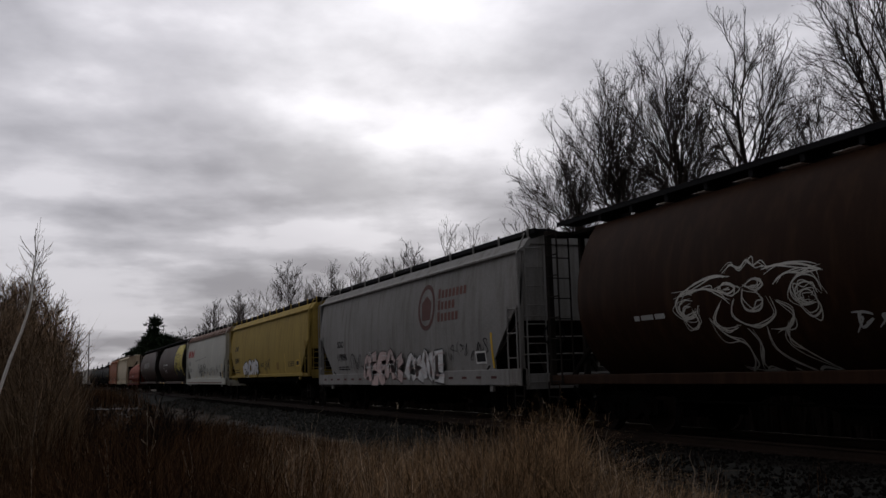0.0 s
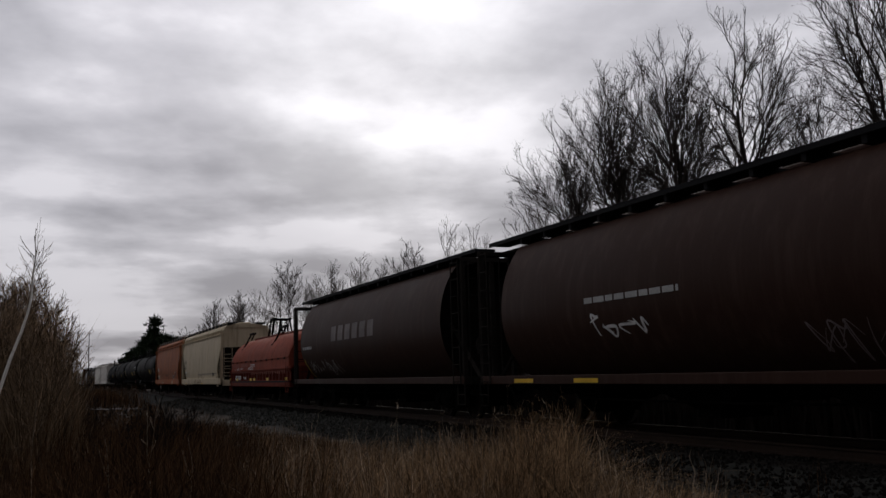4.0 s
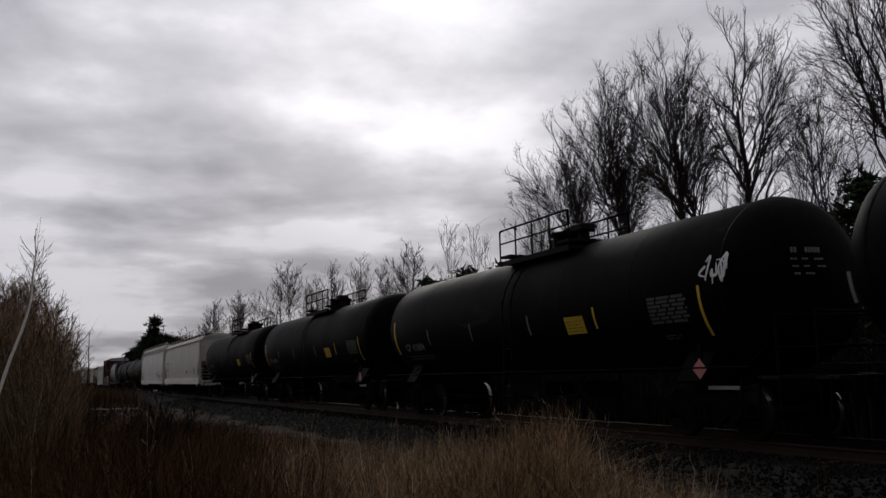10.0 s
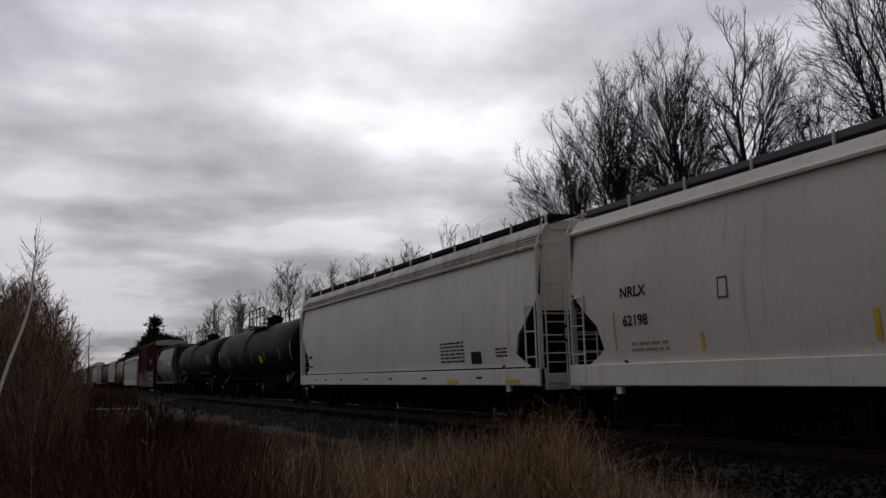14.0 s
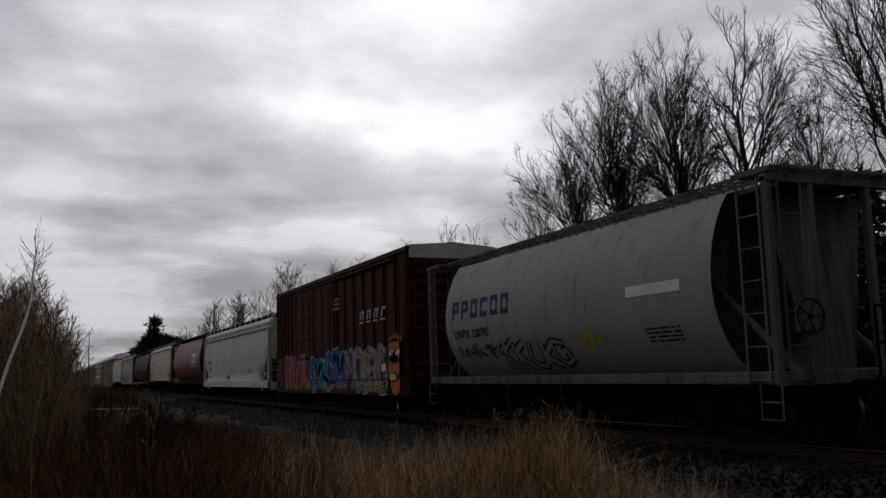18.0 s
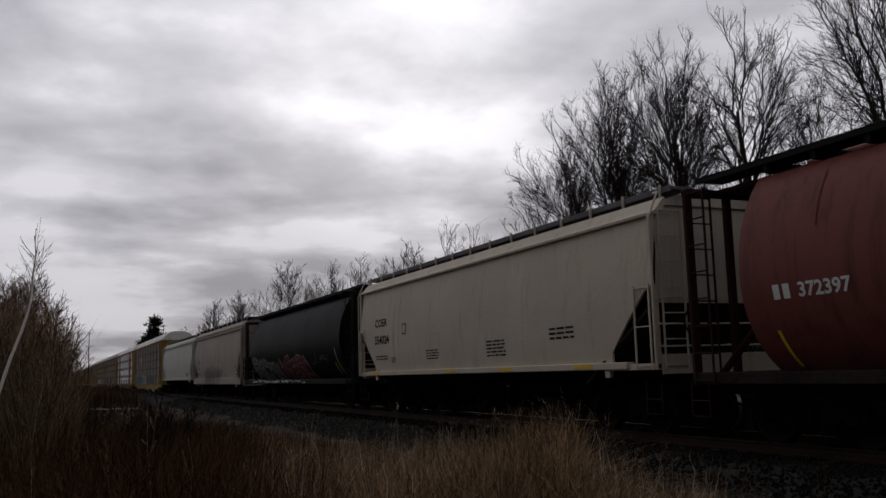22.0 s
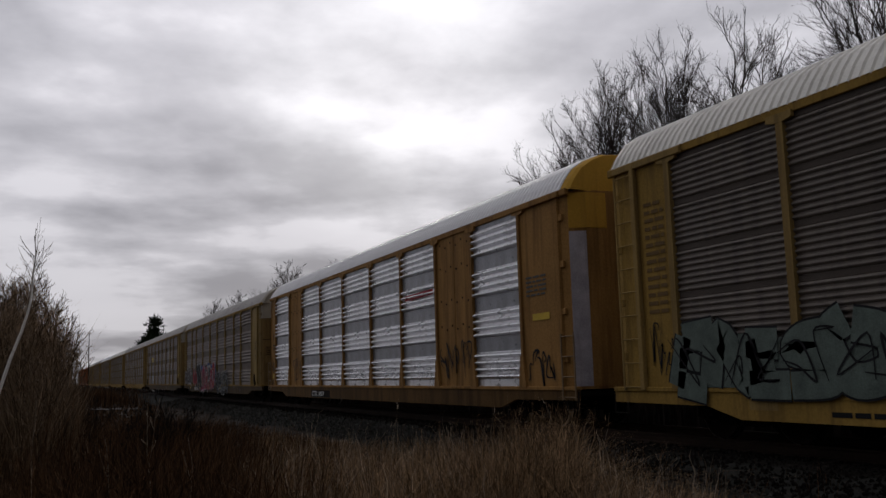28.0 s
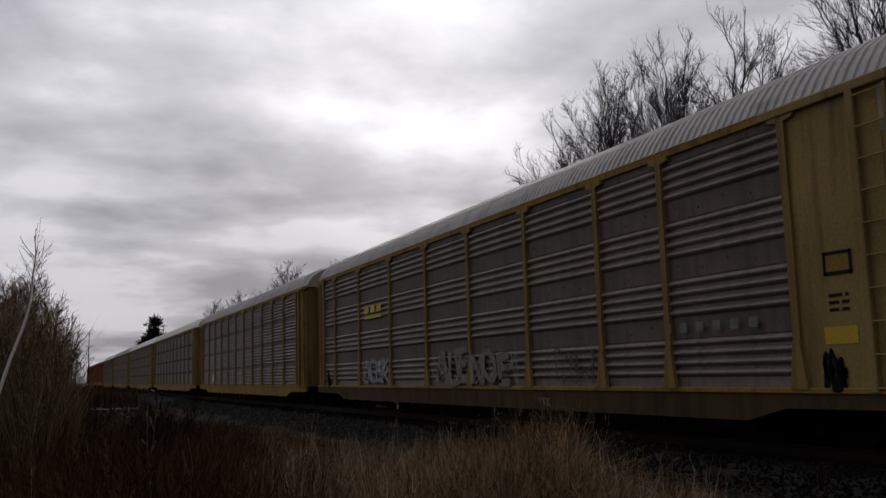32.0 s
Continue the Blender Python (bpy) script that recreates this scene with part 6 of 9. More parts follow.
car, h = covered_hopper(17.4, -3.0, P_WHITE2, "white long covered hopper with a rust-stained ribbed roof edge", ARCH, bays=4, ribs=3, band=surface("stained_white_edge", (0.55, 0.54, 0.50), 0.6, stain=(0.24, 0.14, 0.07), amount=0.5, streak=True), posts_every=1.7)
small_print(car, hop_side, M_BLACKLET, 4.65, 6.2, 1.52, 2.1, 6, 151)
notice(car, hop_side, 6.6, 7.2, 1.45, 1.76, M_BLACKLET)
small_print(car, hop_side, M_BLACKLET, 8.0, 8.6, 1.6, 1.85, 3, 152)
small_print(car, hop_side, M_BLACKLET, -9.0, -8.5, 1.95, 2.2, 1, 153)
small_print(car, hop_side, M_BLACKLET, -9.0, -8.5, 1.6, 1.75, 1, 154)
sill_marks(car, h, M_YELLOWMARK, (5.2, 8.6), 0.96, 1.06, 0.7)
sill_marks(car, h, M_BLACKLET, (-8.0, -6.6, -4.6, -1.8, 0.6, 3.4, 7.0), 1.08, 1.13, 0.35)

# 16, 17: two more tank cars
car, h = tank_car(-4.6, -24.4, P_DUSK, "sooty black tank car with yellow strips", 0.85, 1.9)
head_number(car, h)
slash(car, tank_side, M_YELLOWMARK, (-9.15, 9.1), 2.0, 2.9, 0.10)
slash(car, tank_side, M_YELLOWMARK, (-5.9, -2.7, 0.5, 3.7, 6.9), 2.10, 2.55, 0.08)
hang_placard(car, 8.0)
notice(car, tank_side, -6.28, -5.98, 1.93, 2.24, P_DUSK, M_WHITELET)
small_print(car, tank_side, M_GREYPLATE, -8.5, -6.7, 1.96, 2.14, 1, 163)
small_print(car, tank_side, M_DULLMARK, -7.45, -6.4, 1.62, 1.78, 2, 162)
notice(car, tank_side, 2.4, 3.1, 2.0, 2.35, M_YPLATE)
car, h = tank_car(-25.7, -43.3, P_TANKGREY, "dark olive grey tank car with a railed platform", 0.75, 1.6, mid=-0.3)
head_number(car, h)
hang_placard(car, 6.33)
slash(car, tank_side, M_YELLOWMARK, (7.07,), 2.15, 2.75, 0.07)
slash(car, tank_side, M_DULLMARK, (4.07, 1.2, -2.4, -6.2), 2.2, 2.5, 0.05)
car_number(car, tank_side, M_WHITELET, (("CTCX 731917", -7.6, 1.72, 0.22),))
d = Decal(tank_side, 0.008).rows(5.75, 6.9, 2.30, 2.88, 6, random.Random(173), 0.8)
sign(car, "data_panel", d, surface("pale_data_panel", (0.20, 0.20, 0.18), 0.6, vary=0.3), "pale grey data panel")
scribble(car, tank_side, 0.4, 5.0, 1.58, 1.78, 26, 174, CHALK, 0.03)

# 18: short silver barrel hopper
# frame tone: grime, and the shade painted on the recessed ends
car, h = cylinder_hopper(-45.2, -58.6, P_SILVER, "silver grey short barrel-sided hopper with dark blue lettering", deck=paint("grimy_silver_frame", (0.12, 0.116, 0.115), SOOT, 0.6), ends=1.3, top=4.10, frame_mat=MATS["grimy_silver_frame"], sill=MATS["grimy_silver_frame"], lattice=True)
d = Decal(barrel, 0.010)
x = -4.95
for i in range(6):
    w = 0.40
    if i in (0, 1):
        d.rect(x, x + 0.12, 2.62, 3.10); d.rect(x, x + w, 2.98, 3.10); d.rect(x + w - 0.12, x + w, 2.84, 3.10); d.rect(x, x + w, 2.80, 2.90)
    else:
        d.rect(x, x + 0.12, 2.62, 3.10); d.rect(x, x + w, 2.98, 3.10); d.rect(x, x + w, 2.62, 2.74)
        if i != 3:
            d.rect(x + w - 0.12, x + w, 2.62, 3.10)
    x += w + 0.16
sign(car, "name_bars", d, M_NAVYLET, "dark blue block-shaped name")
car_number(car, barrel, M_BLACKLET, (("UNPX 120795", -4.9, 2.12, 0.22),))
graffiti(car, barrel, -2.5, 0.6, 1.30, 2.0, 5, 181, P_SILVER, SPRAY_BLACK, None, 0.10, label="black sprayed outline letters")
scribble(car, barrel, -4.8, -2.4, 1.55, 1.95, 10, 182, SPRAY_BLACK, 0.06)
notice(car, barrel, 3.0, 4.6, 2.55, 2.75, M_WHITELET)
scribble(car, barrel, 0.9, 2.0, 1.7, 2.0, 4, 183, surface("olive_spray_paint", (0.30, 0.26, 0.04), 0.6), 0.12)
small_print(car, barrel, M_BLACKLET, 3.4, 4.4, 1.7, 2.0, 4, 184)
slash(car, barrel, M_YELLOWMARK, (-2.9, -5.0), 1.9, 2.3, 0.07)

# 19: the graffiti-covered boxcar
car, h = boxcar(-60.2, -77.1, P_BOX, "oxide red high-cube boxcar covered in bright graffiti")
box_side = lambda z: -W - 0.05
d = Decal(box_side, 0.004)
for k in range(3):
    d.poly([(0.85 + k * 0.08, 3.68 + k * 0.17), (1.65 - k * 0.02, 3.68 + k * 0.17), (1.72 - k * 0.02, 3.78 + k * 0.17), (0.90 + k * 0.08, 3.78 + k * 0.17)])
sign(car, "emblem", d, MATS["chalk_faint"], "faded three-bar emblem")
for i in range(4):
    x = 4.0 + i * 0.72
    d = Decal(box_side, 0.004)
    d.poly([(x, 3.0), (x + 0.42, 3.0), (x + 0.44, 3.06), (x + 0.02, 3.06)])
    d.poly([(x + 0.05, 3.12), (x + 0.17, 3.12), (x + 0.29, 3.42), (x + 0.17, 3.42)])
    d.poly([(x + 0.2, 3.34), (x + 0.52, 3.34), (x + 0.54, 3.42), (x + 0.23, 3.42)])
    if i < 3:
        d.poly([(x + 0.32, 3.12), (x + 0.44, 3.12), (x + 0.52, 3.34), (x + 0.40, 3.34)])
    sign(car, "name_bars", d, CHALK, "pale slanted name bars")
d = Decal(box_side, 0.004)
rngB = random.Random(190)
for x0, x1, z1 in ((-6.5, -2.5, 2.0), (-2.5, 2.3, 2.05), (2.3, 6.9, 2.15)):
    edge = bend([(x0 + (x1 - x0) * i / 9, z1 + rngB.uniform(-0.18, 0.10)) for i in range(10)], 3)
    d.lay([p for a, b in edge for p in ((a, 0.66), (a, b))], [(2 * i, 2 * i + 2, 2 * i + 3, 2 * i + 1) for i in range(len(edge) - 1)])
sign(car, "graffiti_ground", d, SPRAY_BLACK, "black painted ground behind the letters")
BRONZE = surface("bronze_spray_paint", (0.17, 0.12, 0.07), 0.6, vary=0.45, patch=5)
graffiti(car, box_side, -6.4, -2.6, 0.75, 2.0, 6, 191, SPRAY_PINK, SPRAY_BLACK, SPRAY_PINKISH, 0.30, 0.008, "crimson graffiti letters", second=SPRAY_RED, rim=0.05)
graffiti(car, box_side, -2.3, 2.2, 0.8, 2.0, 6, 192, SPRAY_TEAL, SPRAY_WHITE, SPRAY_BLACK, 0.40, 0.008, "teal and blue graffiti letters edged in white", second=SPRAY_BLUE, rim=0.025)
graffiti(car, box_side, 2.5, 6.7, 0.72, 2.1, 5, 193, BRONZE, SPRAY_GREY, SPRAY_WHITE, 0.34, 0.008, "bronze graffiti letters with a silver edge", rim=0.04, second=SPRAY_STEEL)
scribble(car, box_side, -2.3, 2.2, 0.8, 1.25, 10, 195, SPRAY_BLUE, 0.14, "blue sprayed lower half of the letters", lift=0.021)
scribble(car, box_side, -6.4, 6.6, 0.7, 0.95, 24, 197, SPRAY_GOLD, 0.05, "thin gold sprayed lines", lift=0.023)
scribble(car, box_side, -6.5, -2.6, 1.9, 2.15, 12, 196, SPRAY_BLUE, 0.10, "pale blue sprayed cloud above the letters", lift=0.004)
d = Decal(box_side, 0.008)
for x, z, w2, h2 in ((7.35, 1.45, 0.52, 0.42), (7.40, 1.98, 0.55, 0.40), (7.45, 0.95, 0.40, 0.34)):
    d.disc(x, z, w2, h2)
for i in range(5):
    d.poly([(6.95 + i * 0.22, 2.25), (7.2 + i * 0.22, 2.25), (7.08 + i * 0.22, 2.62 - 0.06 * abs(i - 2))])
sign(car, "graffiti_fill", d, SPRAY_ORANGE, "orange graffiti shapes")
d = Decal(box_side, 0.013)
d.ring(7.40, 1.98, 0.57, 0.42, 0.05); d.ring(7.35, 1.45, 0.54, 0.44, 0.05); d.stroke(bend([(6.9, 2.05), (7.3, 1.9), (7.9, 2.1)], 6), 0.05)
d.stroke([(7.42, 2.38), (7.40, 1.6)], 0.04)
sign(car, "graffiti_outline", d, SPRAY_BLACK)
d = Decal(box_side, 0.012)
d.poly([(6.95, 1.85), (7.3, 1.85), (7.25, 2.0), (7.0, 2.02)]); d.poly([(7.5, 1.85), (7.9, 1.88), (7.85, 2.02), (7.55, 2.0)])
sign(car, "graffiti_highlight", d, SPRAY_WHITE)
notice(car, lambda z: -W - 0.066, 7.0, 7.55, 1.07, 1.25, M_YPLATE)
notice(car, lambda z: -W - 0.066, 6.2, 6.7, 1.3, 1.65, M_WHITELET, M_BLACKLET)
scribble(car, box_side, -8.2, -6.5, 0.8, 2.1, 10, 194, SPRAY_ORANGE, 0.12, "orange sprayed strokes")
notice(car, box_side, -7.9, -7.2, 1.0, 1.9, SPRAY_BLACK)

# 20: pale hopper
DIAG2 = ((0.0, 2.50), (0.26, 2.28), (1.28, 1.66), (1.24, 1.12))
car, h = covered_hopper(-79.0, -98.5, P_PALE, "pale grey covered hopper with stencilled black lettering", DIAG2, ribs=3, bays=4, eave=3.72, sill_z=(0.76, 1.13))
car_number(car, hop_side, M_BLACKLET, (("INEX", -7.95, 2.20, 0.22), ("50545", -7.88, 1.76, 0.25)), 1.30)
M_OLIVE = surface("olive_reflector", (0.20, 0.16, 0.06), 0.6)
slash(car, hop_side, M_OLIVE, (-5.52, -2.62, 0.11, 3.16, 5.75), 1.16, 1.60, 0.06)
slash(car, hop_side, M_OLIVE, (8.40,), 1.15, 2.11, 0.09)
notice(car, hop_side, 7.70, 8.30, 1.24, 1.57, M_BLACKLET, M_WHITELET)
sign(car, "plate_bar", Decal(hop_side, 0.013).rect(7.97, 8.03, 1.26, 1.55), M_WHITELET)
notice(car, hop_side, 7.72, 8.08, 1.62, 1.91, MATS["worn_lettering"])
small_print(car, hop_side, M_BLACKLET, 4.88, 5.55, 1.52, 1.82, 3, 201)
small_print(car, hop_side, M_BLACKLET, 6.34, 6.55, 1.24, 1.38, 3, 205)
small_print(car, hop_side, MATS["worn_lettering"], 6.84, 7.45, 1.58, 1.68, 1, 202)
small_print(car, hop_side, M_BLACKLET, 6.97, 7.32, 1.23, 1.36, 2, 206)
notice(car, hop_side, -1.5, -0.75, 1.28, 1.58, MATS["worn_lettering"])
small_print(car, hop_side, M_BLACKLET, -0.18, 0.41, 1.68, 1.82, 2, 203)
small_print(car, hop_side, M_BLACKLET, -7.8, -7.0, 1.34, 1.52, 2, 204)
small_print(car, lambda z: -W - 0.035, M_BLACKLET, 6.6, 7.1, 0.86, 0.98, 2, 207)
small_print(car, lambda z: -W - 0.035, MATS["worn_lettering"], 4.2, 6.2, 0.80, 0.84, 1, 208)
sign(car, "seam", Decal(hop_side, 0.007).stroke([(-6, 2.2), (0, 2.22), (4, 2.2), (8, 2.22)], 0.012), MATS["worn_lettering"])

# 21: maroon red grain car with white lettering
car, h = cylinder_hopper(-99.3, -116.3, P_CNRED, "maroon red barrel-sided grain hopper with white lettering", frame_mat=paint("dark_maroon_frame", (0.035, 0.012, 0.010), SOOT, 0.4), sill=M_GRIME_SHADE)
d = Decal(barrel, 0.010)
d.stroke(bend([(4.30, 3.05), (3.55, 3.05), (3.36, 2.95), (3.34, 2.62), (3.48, 2.50), (4.05, 2.48)], 4), 0.15)
d.stroke(bend([(4.05, 2.48), (4.28, 2.58), (4.50, 3.02), (4.68, 3.06), (4.84, 2.58), (5.0, 2.50), (5.22, 2.95), (5.36, 3.18)], 4), 0.15)
sign(car, "emblem", d, M_WHITELET, "white rounded line emblem")
d = Decal(barrel, 0.010)
for i in range(9):
    if i not in (3, 6):
        d.rect(3.32 + i * 0.22, 3.48 + i * 0.22, 2.18, 2.32)
sign(car, "name_bars", d, M_WHITELET)
d = Decal(barrel, 0.010)
for i in range(2):
    d.rect(-6.48 + i * 0.2, -6.35 + i * 0.2, 2.20, 2.42)
sign(car, "number_bars", d, M_WHITELET, "white painted number")
car_number(car, barrel, M_WHITELET, (("372397", -5.98, 2.20, 0.22),), 1.1)
slash(car, barrel, M_YELLOWMARK, (-6.6, 6.2), 1.2, 1.75, 0.07)
slash(car, lambda z: -W - 0.0, M_YELLOWMARK, (-4.5, -2.4, 0.4, 3.2), 0.98, 1.12, 0.08)
small_print(car, barrel, MATS["chalk_faint"], 4.6, 5.5, 1.6, 1.95, 4, 211)
scribble(car, barrel, 4.0, 4.7, 1.45, 1.95, 4, 213, MATS["chalk_faint"], 0.03)
slash(car, barrel, paint("rust_run", (0.10, 0.030, 0.024), RUST, 0.5), (-5.6, -3.1, -1.4, 0.7, 2.2, 5.6), 3.2, 4.0, 0.03)

# 22: sand grey hopper
car, h = covered_hopper(-117.2, -133.9, P_SAND, "sand grey covered hopper with bold black lettering", DIAG, sill_z=(1.22, 1.36), floor_x=0.9, posts_every=1.15, walk_mat=surface("grey_walk_mesh", (0.13, 0.13, 0.135), 0.7))
car_number(car, hop_side, M_BLACKLET, (("COER", -6.75, 2.78, 0.26), ("354024", -6.78, 2.22, 0.28)), 1.24)
small_print(car, hop_side, M_BLACKLET, 1.5, 2.5, 1.62, 2.05, 5, 221)
small_print(car, hop_side, M_BLACKLET, -2.4, -1.5, 1.65, 1.95, 4, 222)
small_print(car, hop_side, M_BLACKLET, 4.6, 5.6, 1.9, 2.2, 3, 223)
small_print(car, hop_side, M_BLACKLET, -6.7, -5.6, 1.72, 1.9, 2, 224)
notice(car, hop_side, -4.25, -3.95, 2.45, 2.78, P_SAND, M_BLACKLET)
small_print(car, hop_side, M_BLACKLET, -5.3, -4.9, 1.62, 1.80, 3, 225)
sill_marks(car, h, M_YELLOWMARK, (-6.9, -1.0, 2.2, 5.6), 1.25, 1.33, 0.7)

# 23: black grain car, red and grey graffiti
car, h = cylinder_hopper(-134.9, -153.7, P_DUSK, "sooty black barrel-sided grain hopper with red and grey graffiti")
graffiti(car, barrel, -7.6, -2.0, 1.18, 2.1, 5, 231, SPRAY_STEEL, SPRAY_BLACK, SPRAY_GREY, 0.30, 0.010, "grey-brown graffiti letters edged in black and silver", rim=0.05, second=SPRAY_BROWN, shade=SPRAY_GREY)
scribble(car, lambda z: -W + 0.01, -7.6, 3.0, 1.0, 1.12, 24, 234, SPRAY_WHITE, 0.05)
graffiti(car, barrel, -1.7, 3.2, 1.05, 2.1, 6, 232, surface("maroon_spray_paint", (0.15, 0.035, 0.04), 0.6, vary=0.4, patch=4), SPRAY_PINKISH, SPRAY_STEEL, 0.28, label="maroon graffiti letters edged in pale pink", rim=0.03)
scribble(car, barrel, 3.6, 6.2, 1.7, 2.2, 7, 233, MATS["chalk_faint"], 0.022)
slash(car, barrel, M_YELLOWMARK, (-7.75, -4.4, -1.6, 6.9), 1.3, 1.75, 0.07)
slash(car, barrel, M_WHITELET, (7.3,), 1.3, 2.3, 0.05)

# 24: tan hopper
car, h = covered_hopper(-154.9, -172.2, P_TAN, "dirty tan covered hopper with silver graffiti", DIAG, ribs=2)
car_number(car, hop_side, M_BLACKLET, (("NDYX", -7.0, 2.28, 0.24), ("842744", -6.95, 1.87, 0.22)))
scribble(car, hop_side, -6.9, -5.6, 1.45, 1.75, 7, 241, SPRAY_BLACK, 0.05)
graffiti(car, flat_side, -3.9, -0.9, 0.98, 1.95, 5, 242, SPRAY_GREY, SPRAY_STEEL, SPRAY_RED, 0.16, lift=0.045, rim=0.025, label="silver and red graffiti")
scribble(car, flat_side, -4.1, -0.8, 0.98, 2.1, 6, 248, SPRAY_RED, 0.03, "thin red sprayed lines", lift=0.066)
scribble(car, flat_side, -4.1, 2.2, 0.98, 2.1, 18, 249, SPRAY_STEEL, 0.03, "thin grey sprayed lines", lift=0.068)
graffiti(car, flat_side, -0.6, 2.2, 0.98, 2.1, 5, 243, P_TAN, SPRAY_GREY, None, 0.14, lift=0.045, rim=0.03, label="white sprayed outlines")
scribble(car, hop_side, -4.2, 2.6, 1.5, 2.3, 10, 244, SPRAY_WHITE, 0.03)
scribble(car, hop_side, 2.2, 3.0, 1.5, 2.2, 6, 245, SPRAY_GREY, 0.04)
notice(car, hop_side, 6.9, 7.45, 1.36, 1.6, M_BLACKLET, M_WHITELET)
small_print(car, hop_side, M_BLACKLET, 3.1, 4.0, 1.4, 1.5, 2, 246)
small_print(car, hop_side, M_BLACKLET, 6.7, 7.2, 1.8, 2.0, 3, 247)
slash(car, hop_side, surface("dark_seam", (0.15, 0.125, 0.10), 0.7), (-5.2, -3.2, -1.2, 1.2, 3.6, 5.4), 1.5, 3.9, 0.018)

# 25: white hopper before the car carriers
car, h = covered_hopper(-173.4, -191.8, P_WHITE, "white covered hopper with a few yellow strips", ARCH, sill_z=(1.22, 1.38), floor_x=0.6, bays=4, ribs=1)
notice(car, hop_side, 5.95, 6.45, 1.50, 1.76, M_BLACKLET)
slash(car, hop_side, M_YELLOWMARK, (8.0,), 1.5, 2.4, 0.10)
slash(car, hop_side, M_YELLOWMARK, (4.4, 1.2), 1.48, 1.85, 0.06)
slash(car, hop_side, M_GREYPLATE, (-1.6, -3.8, -5.6), 1.48, 1.8, 0.04)
small_print(car, hop_side, M_GREYPLATE, 6.9, 7.6, 1.6, 1.85, 3, 251)
small_print(car, hop_side, M_GREYPLATE, 2.6, 3.2, 1.5, 1.7, 3, 252)
small_print(car, hop_side, M_BLACKLET, -8.4, -7.8, 2.0, 2.2, 1, 253)
scribble(car, hop_side, -8.4, -7.2, 1.4, 1.65, 5, 254, SPRAY_BLACK, 0.04)
slash(car, hop_side, MATS["worn_lettering"], (-2.6, 0.6, 3.4), 1.6, 3.9, 0.016)

# 26 to 34: car carriers
A_PANEL = surface("weathered_brown_steel", (0.200, 0.162, 0.138), 0.55, metal=0.08, vary=0.45, patch=0.8, stain=(0.09, 0.075, 0.068), amount=0.5, streak=True)
A_DARK = surface("dark_weathered_steel", (0.150, 0.128, 0.108), 0.55, metal=0.08, vary=0.25, stain=(0.06, 0.052, 0.048), amount=0.5, streak=True)
A_SILVER = surface("galvanised_ribbed_steel", (0.80, 0.805, 0.83), 0.30, metal=0.65, vary=0.15, stain=(0.34, 0.32, 0.31), amount=0.4, streak=True)
A_YELLOW = paint("carrier_yellow_paint", (0.30, 0.19, 0.05), (0.13, 0.082, 0.032), 0.55, vary=0.26)
A_POST = paint("post_yellow_paint", (0.30, 0.205, 0.075), (0.14, 0.095, 0.045), 0.52, vary=0.2)
A_TAN = paint("tan_carrier_paint", (0.33, 0.182, 0.062), (0.14, 0.076, 0.03), 0.58, vary=0.3)
A_DOOR = paint("dirty_brown_yellow_door_paint", (0.215, 0.138, 0.055), (0.08, 0.052, 0.025), 0.6, vary=0.3)
A_KHAKI = paint("khaki_carrier_paint", (0.31, 0.222, 0.090), (0.14, 0.097, 0.045), 0.55, vary=0.26)
A_PALEBAND = surface("pale_door_band", (0.36, 0.33, 0.27), 0.6, vary=0.25, stain=(0.2, 0.17, 0.13), amount=0.4)
M_POSTGREY = surface("worn_tan_ladder_steel", (0.20, 0.14, 0.08), 0.6, vary=0.3)
DOOR_MARKS = tuple((i, i + 1, 4.25, 5.02, A_PALEBAND) for i in (0, 1, 2, 3)) + tuple((i, i + 1, 3.16, 3.185, M_BLACKLET) for i in (1, 2)) + tuple((2.05 + 0.22 * k, 2.05 + 0.22 * k + 0.17, 4.56, 4.64, M_BLACKLET) for k in range(4)) \
    + tuple((1.35, 2.0 - 0.1 * (k % 2), 2.40 + 0.09 * k, 2.43 + 0.09 * k, M_BLACKLET) for k in range(5)) + tuple((2.0, 2.25, 2.40 + 0.09 * k, 2.43 + 0.09 * k, M_BLACKLET) for k in range(5)) \
    + ((1.4, 2.0, 1.96, 1.985, M_BLACKLET), (2.0, 2.4, 1.96, 1.985, M_BLACKLET), (1.4, 1.44, 1.0, 1.96, M_GRIME_SHADE), (2.9, 3.0, 2.55, 2.575, M_BLACKLET))
A_SILL = paint("grimy_brown_sill_paint", (0.085, 0.058, 0.032), (0.035, 0.027, 0.02), 0.55)
A_ROOF = surface("pale_ribbed_roof_steel", (0.72, 0.70, 0.64), 0.5, metal=0.05, vary=0.15, stain=(0.34, 0.32, 0.28), amount=0.35)
A_ROOFD = surface("grey_ribbed_roof_steel", (0.40, 0.38, 0.36), 0.5, metal=0.05, vary=0.2, stain=(0.18, 0.16, 0.15), amount=0.45)
A_ROOFW = surface("white_ribbed_roof_steel", (0.84, 0.84, 0.85), 0.45, vary=0.08)
PERF = {A_PANEL.name: surface("perforated_brown_strip", (0.165, 0.135, 0.115), 0.6, vary=0.4, patch=0.8, stain=(0.08, 0.066, 0.06), amount=0.5, streak=True), A_DARK.name: surface("perforated_dark_strip", (0.09, 0.076, 0.066), 0.7, vary=0.3),
        A_SILVER.name: surface("perforated_silver_strip", (0.24, 0.245, 0.265), 0.42, metal=0.45, vary=0.4, grain=60, patch=2.2, stain=(0.14, 0.135, 0.135), amount=0.5)}
rack = lambda z: -W + 0.012

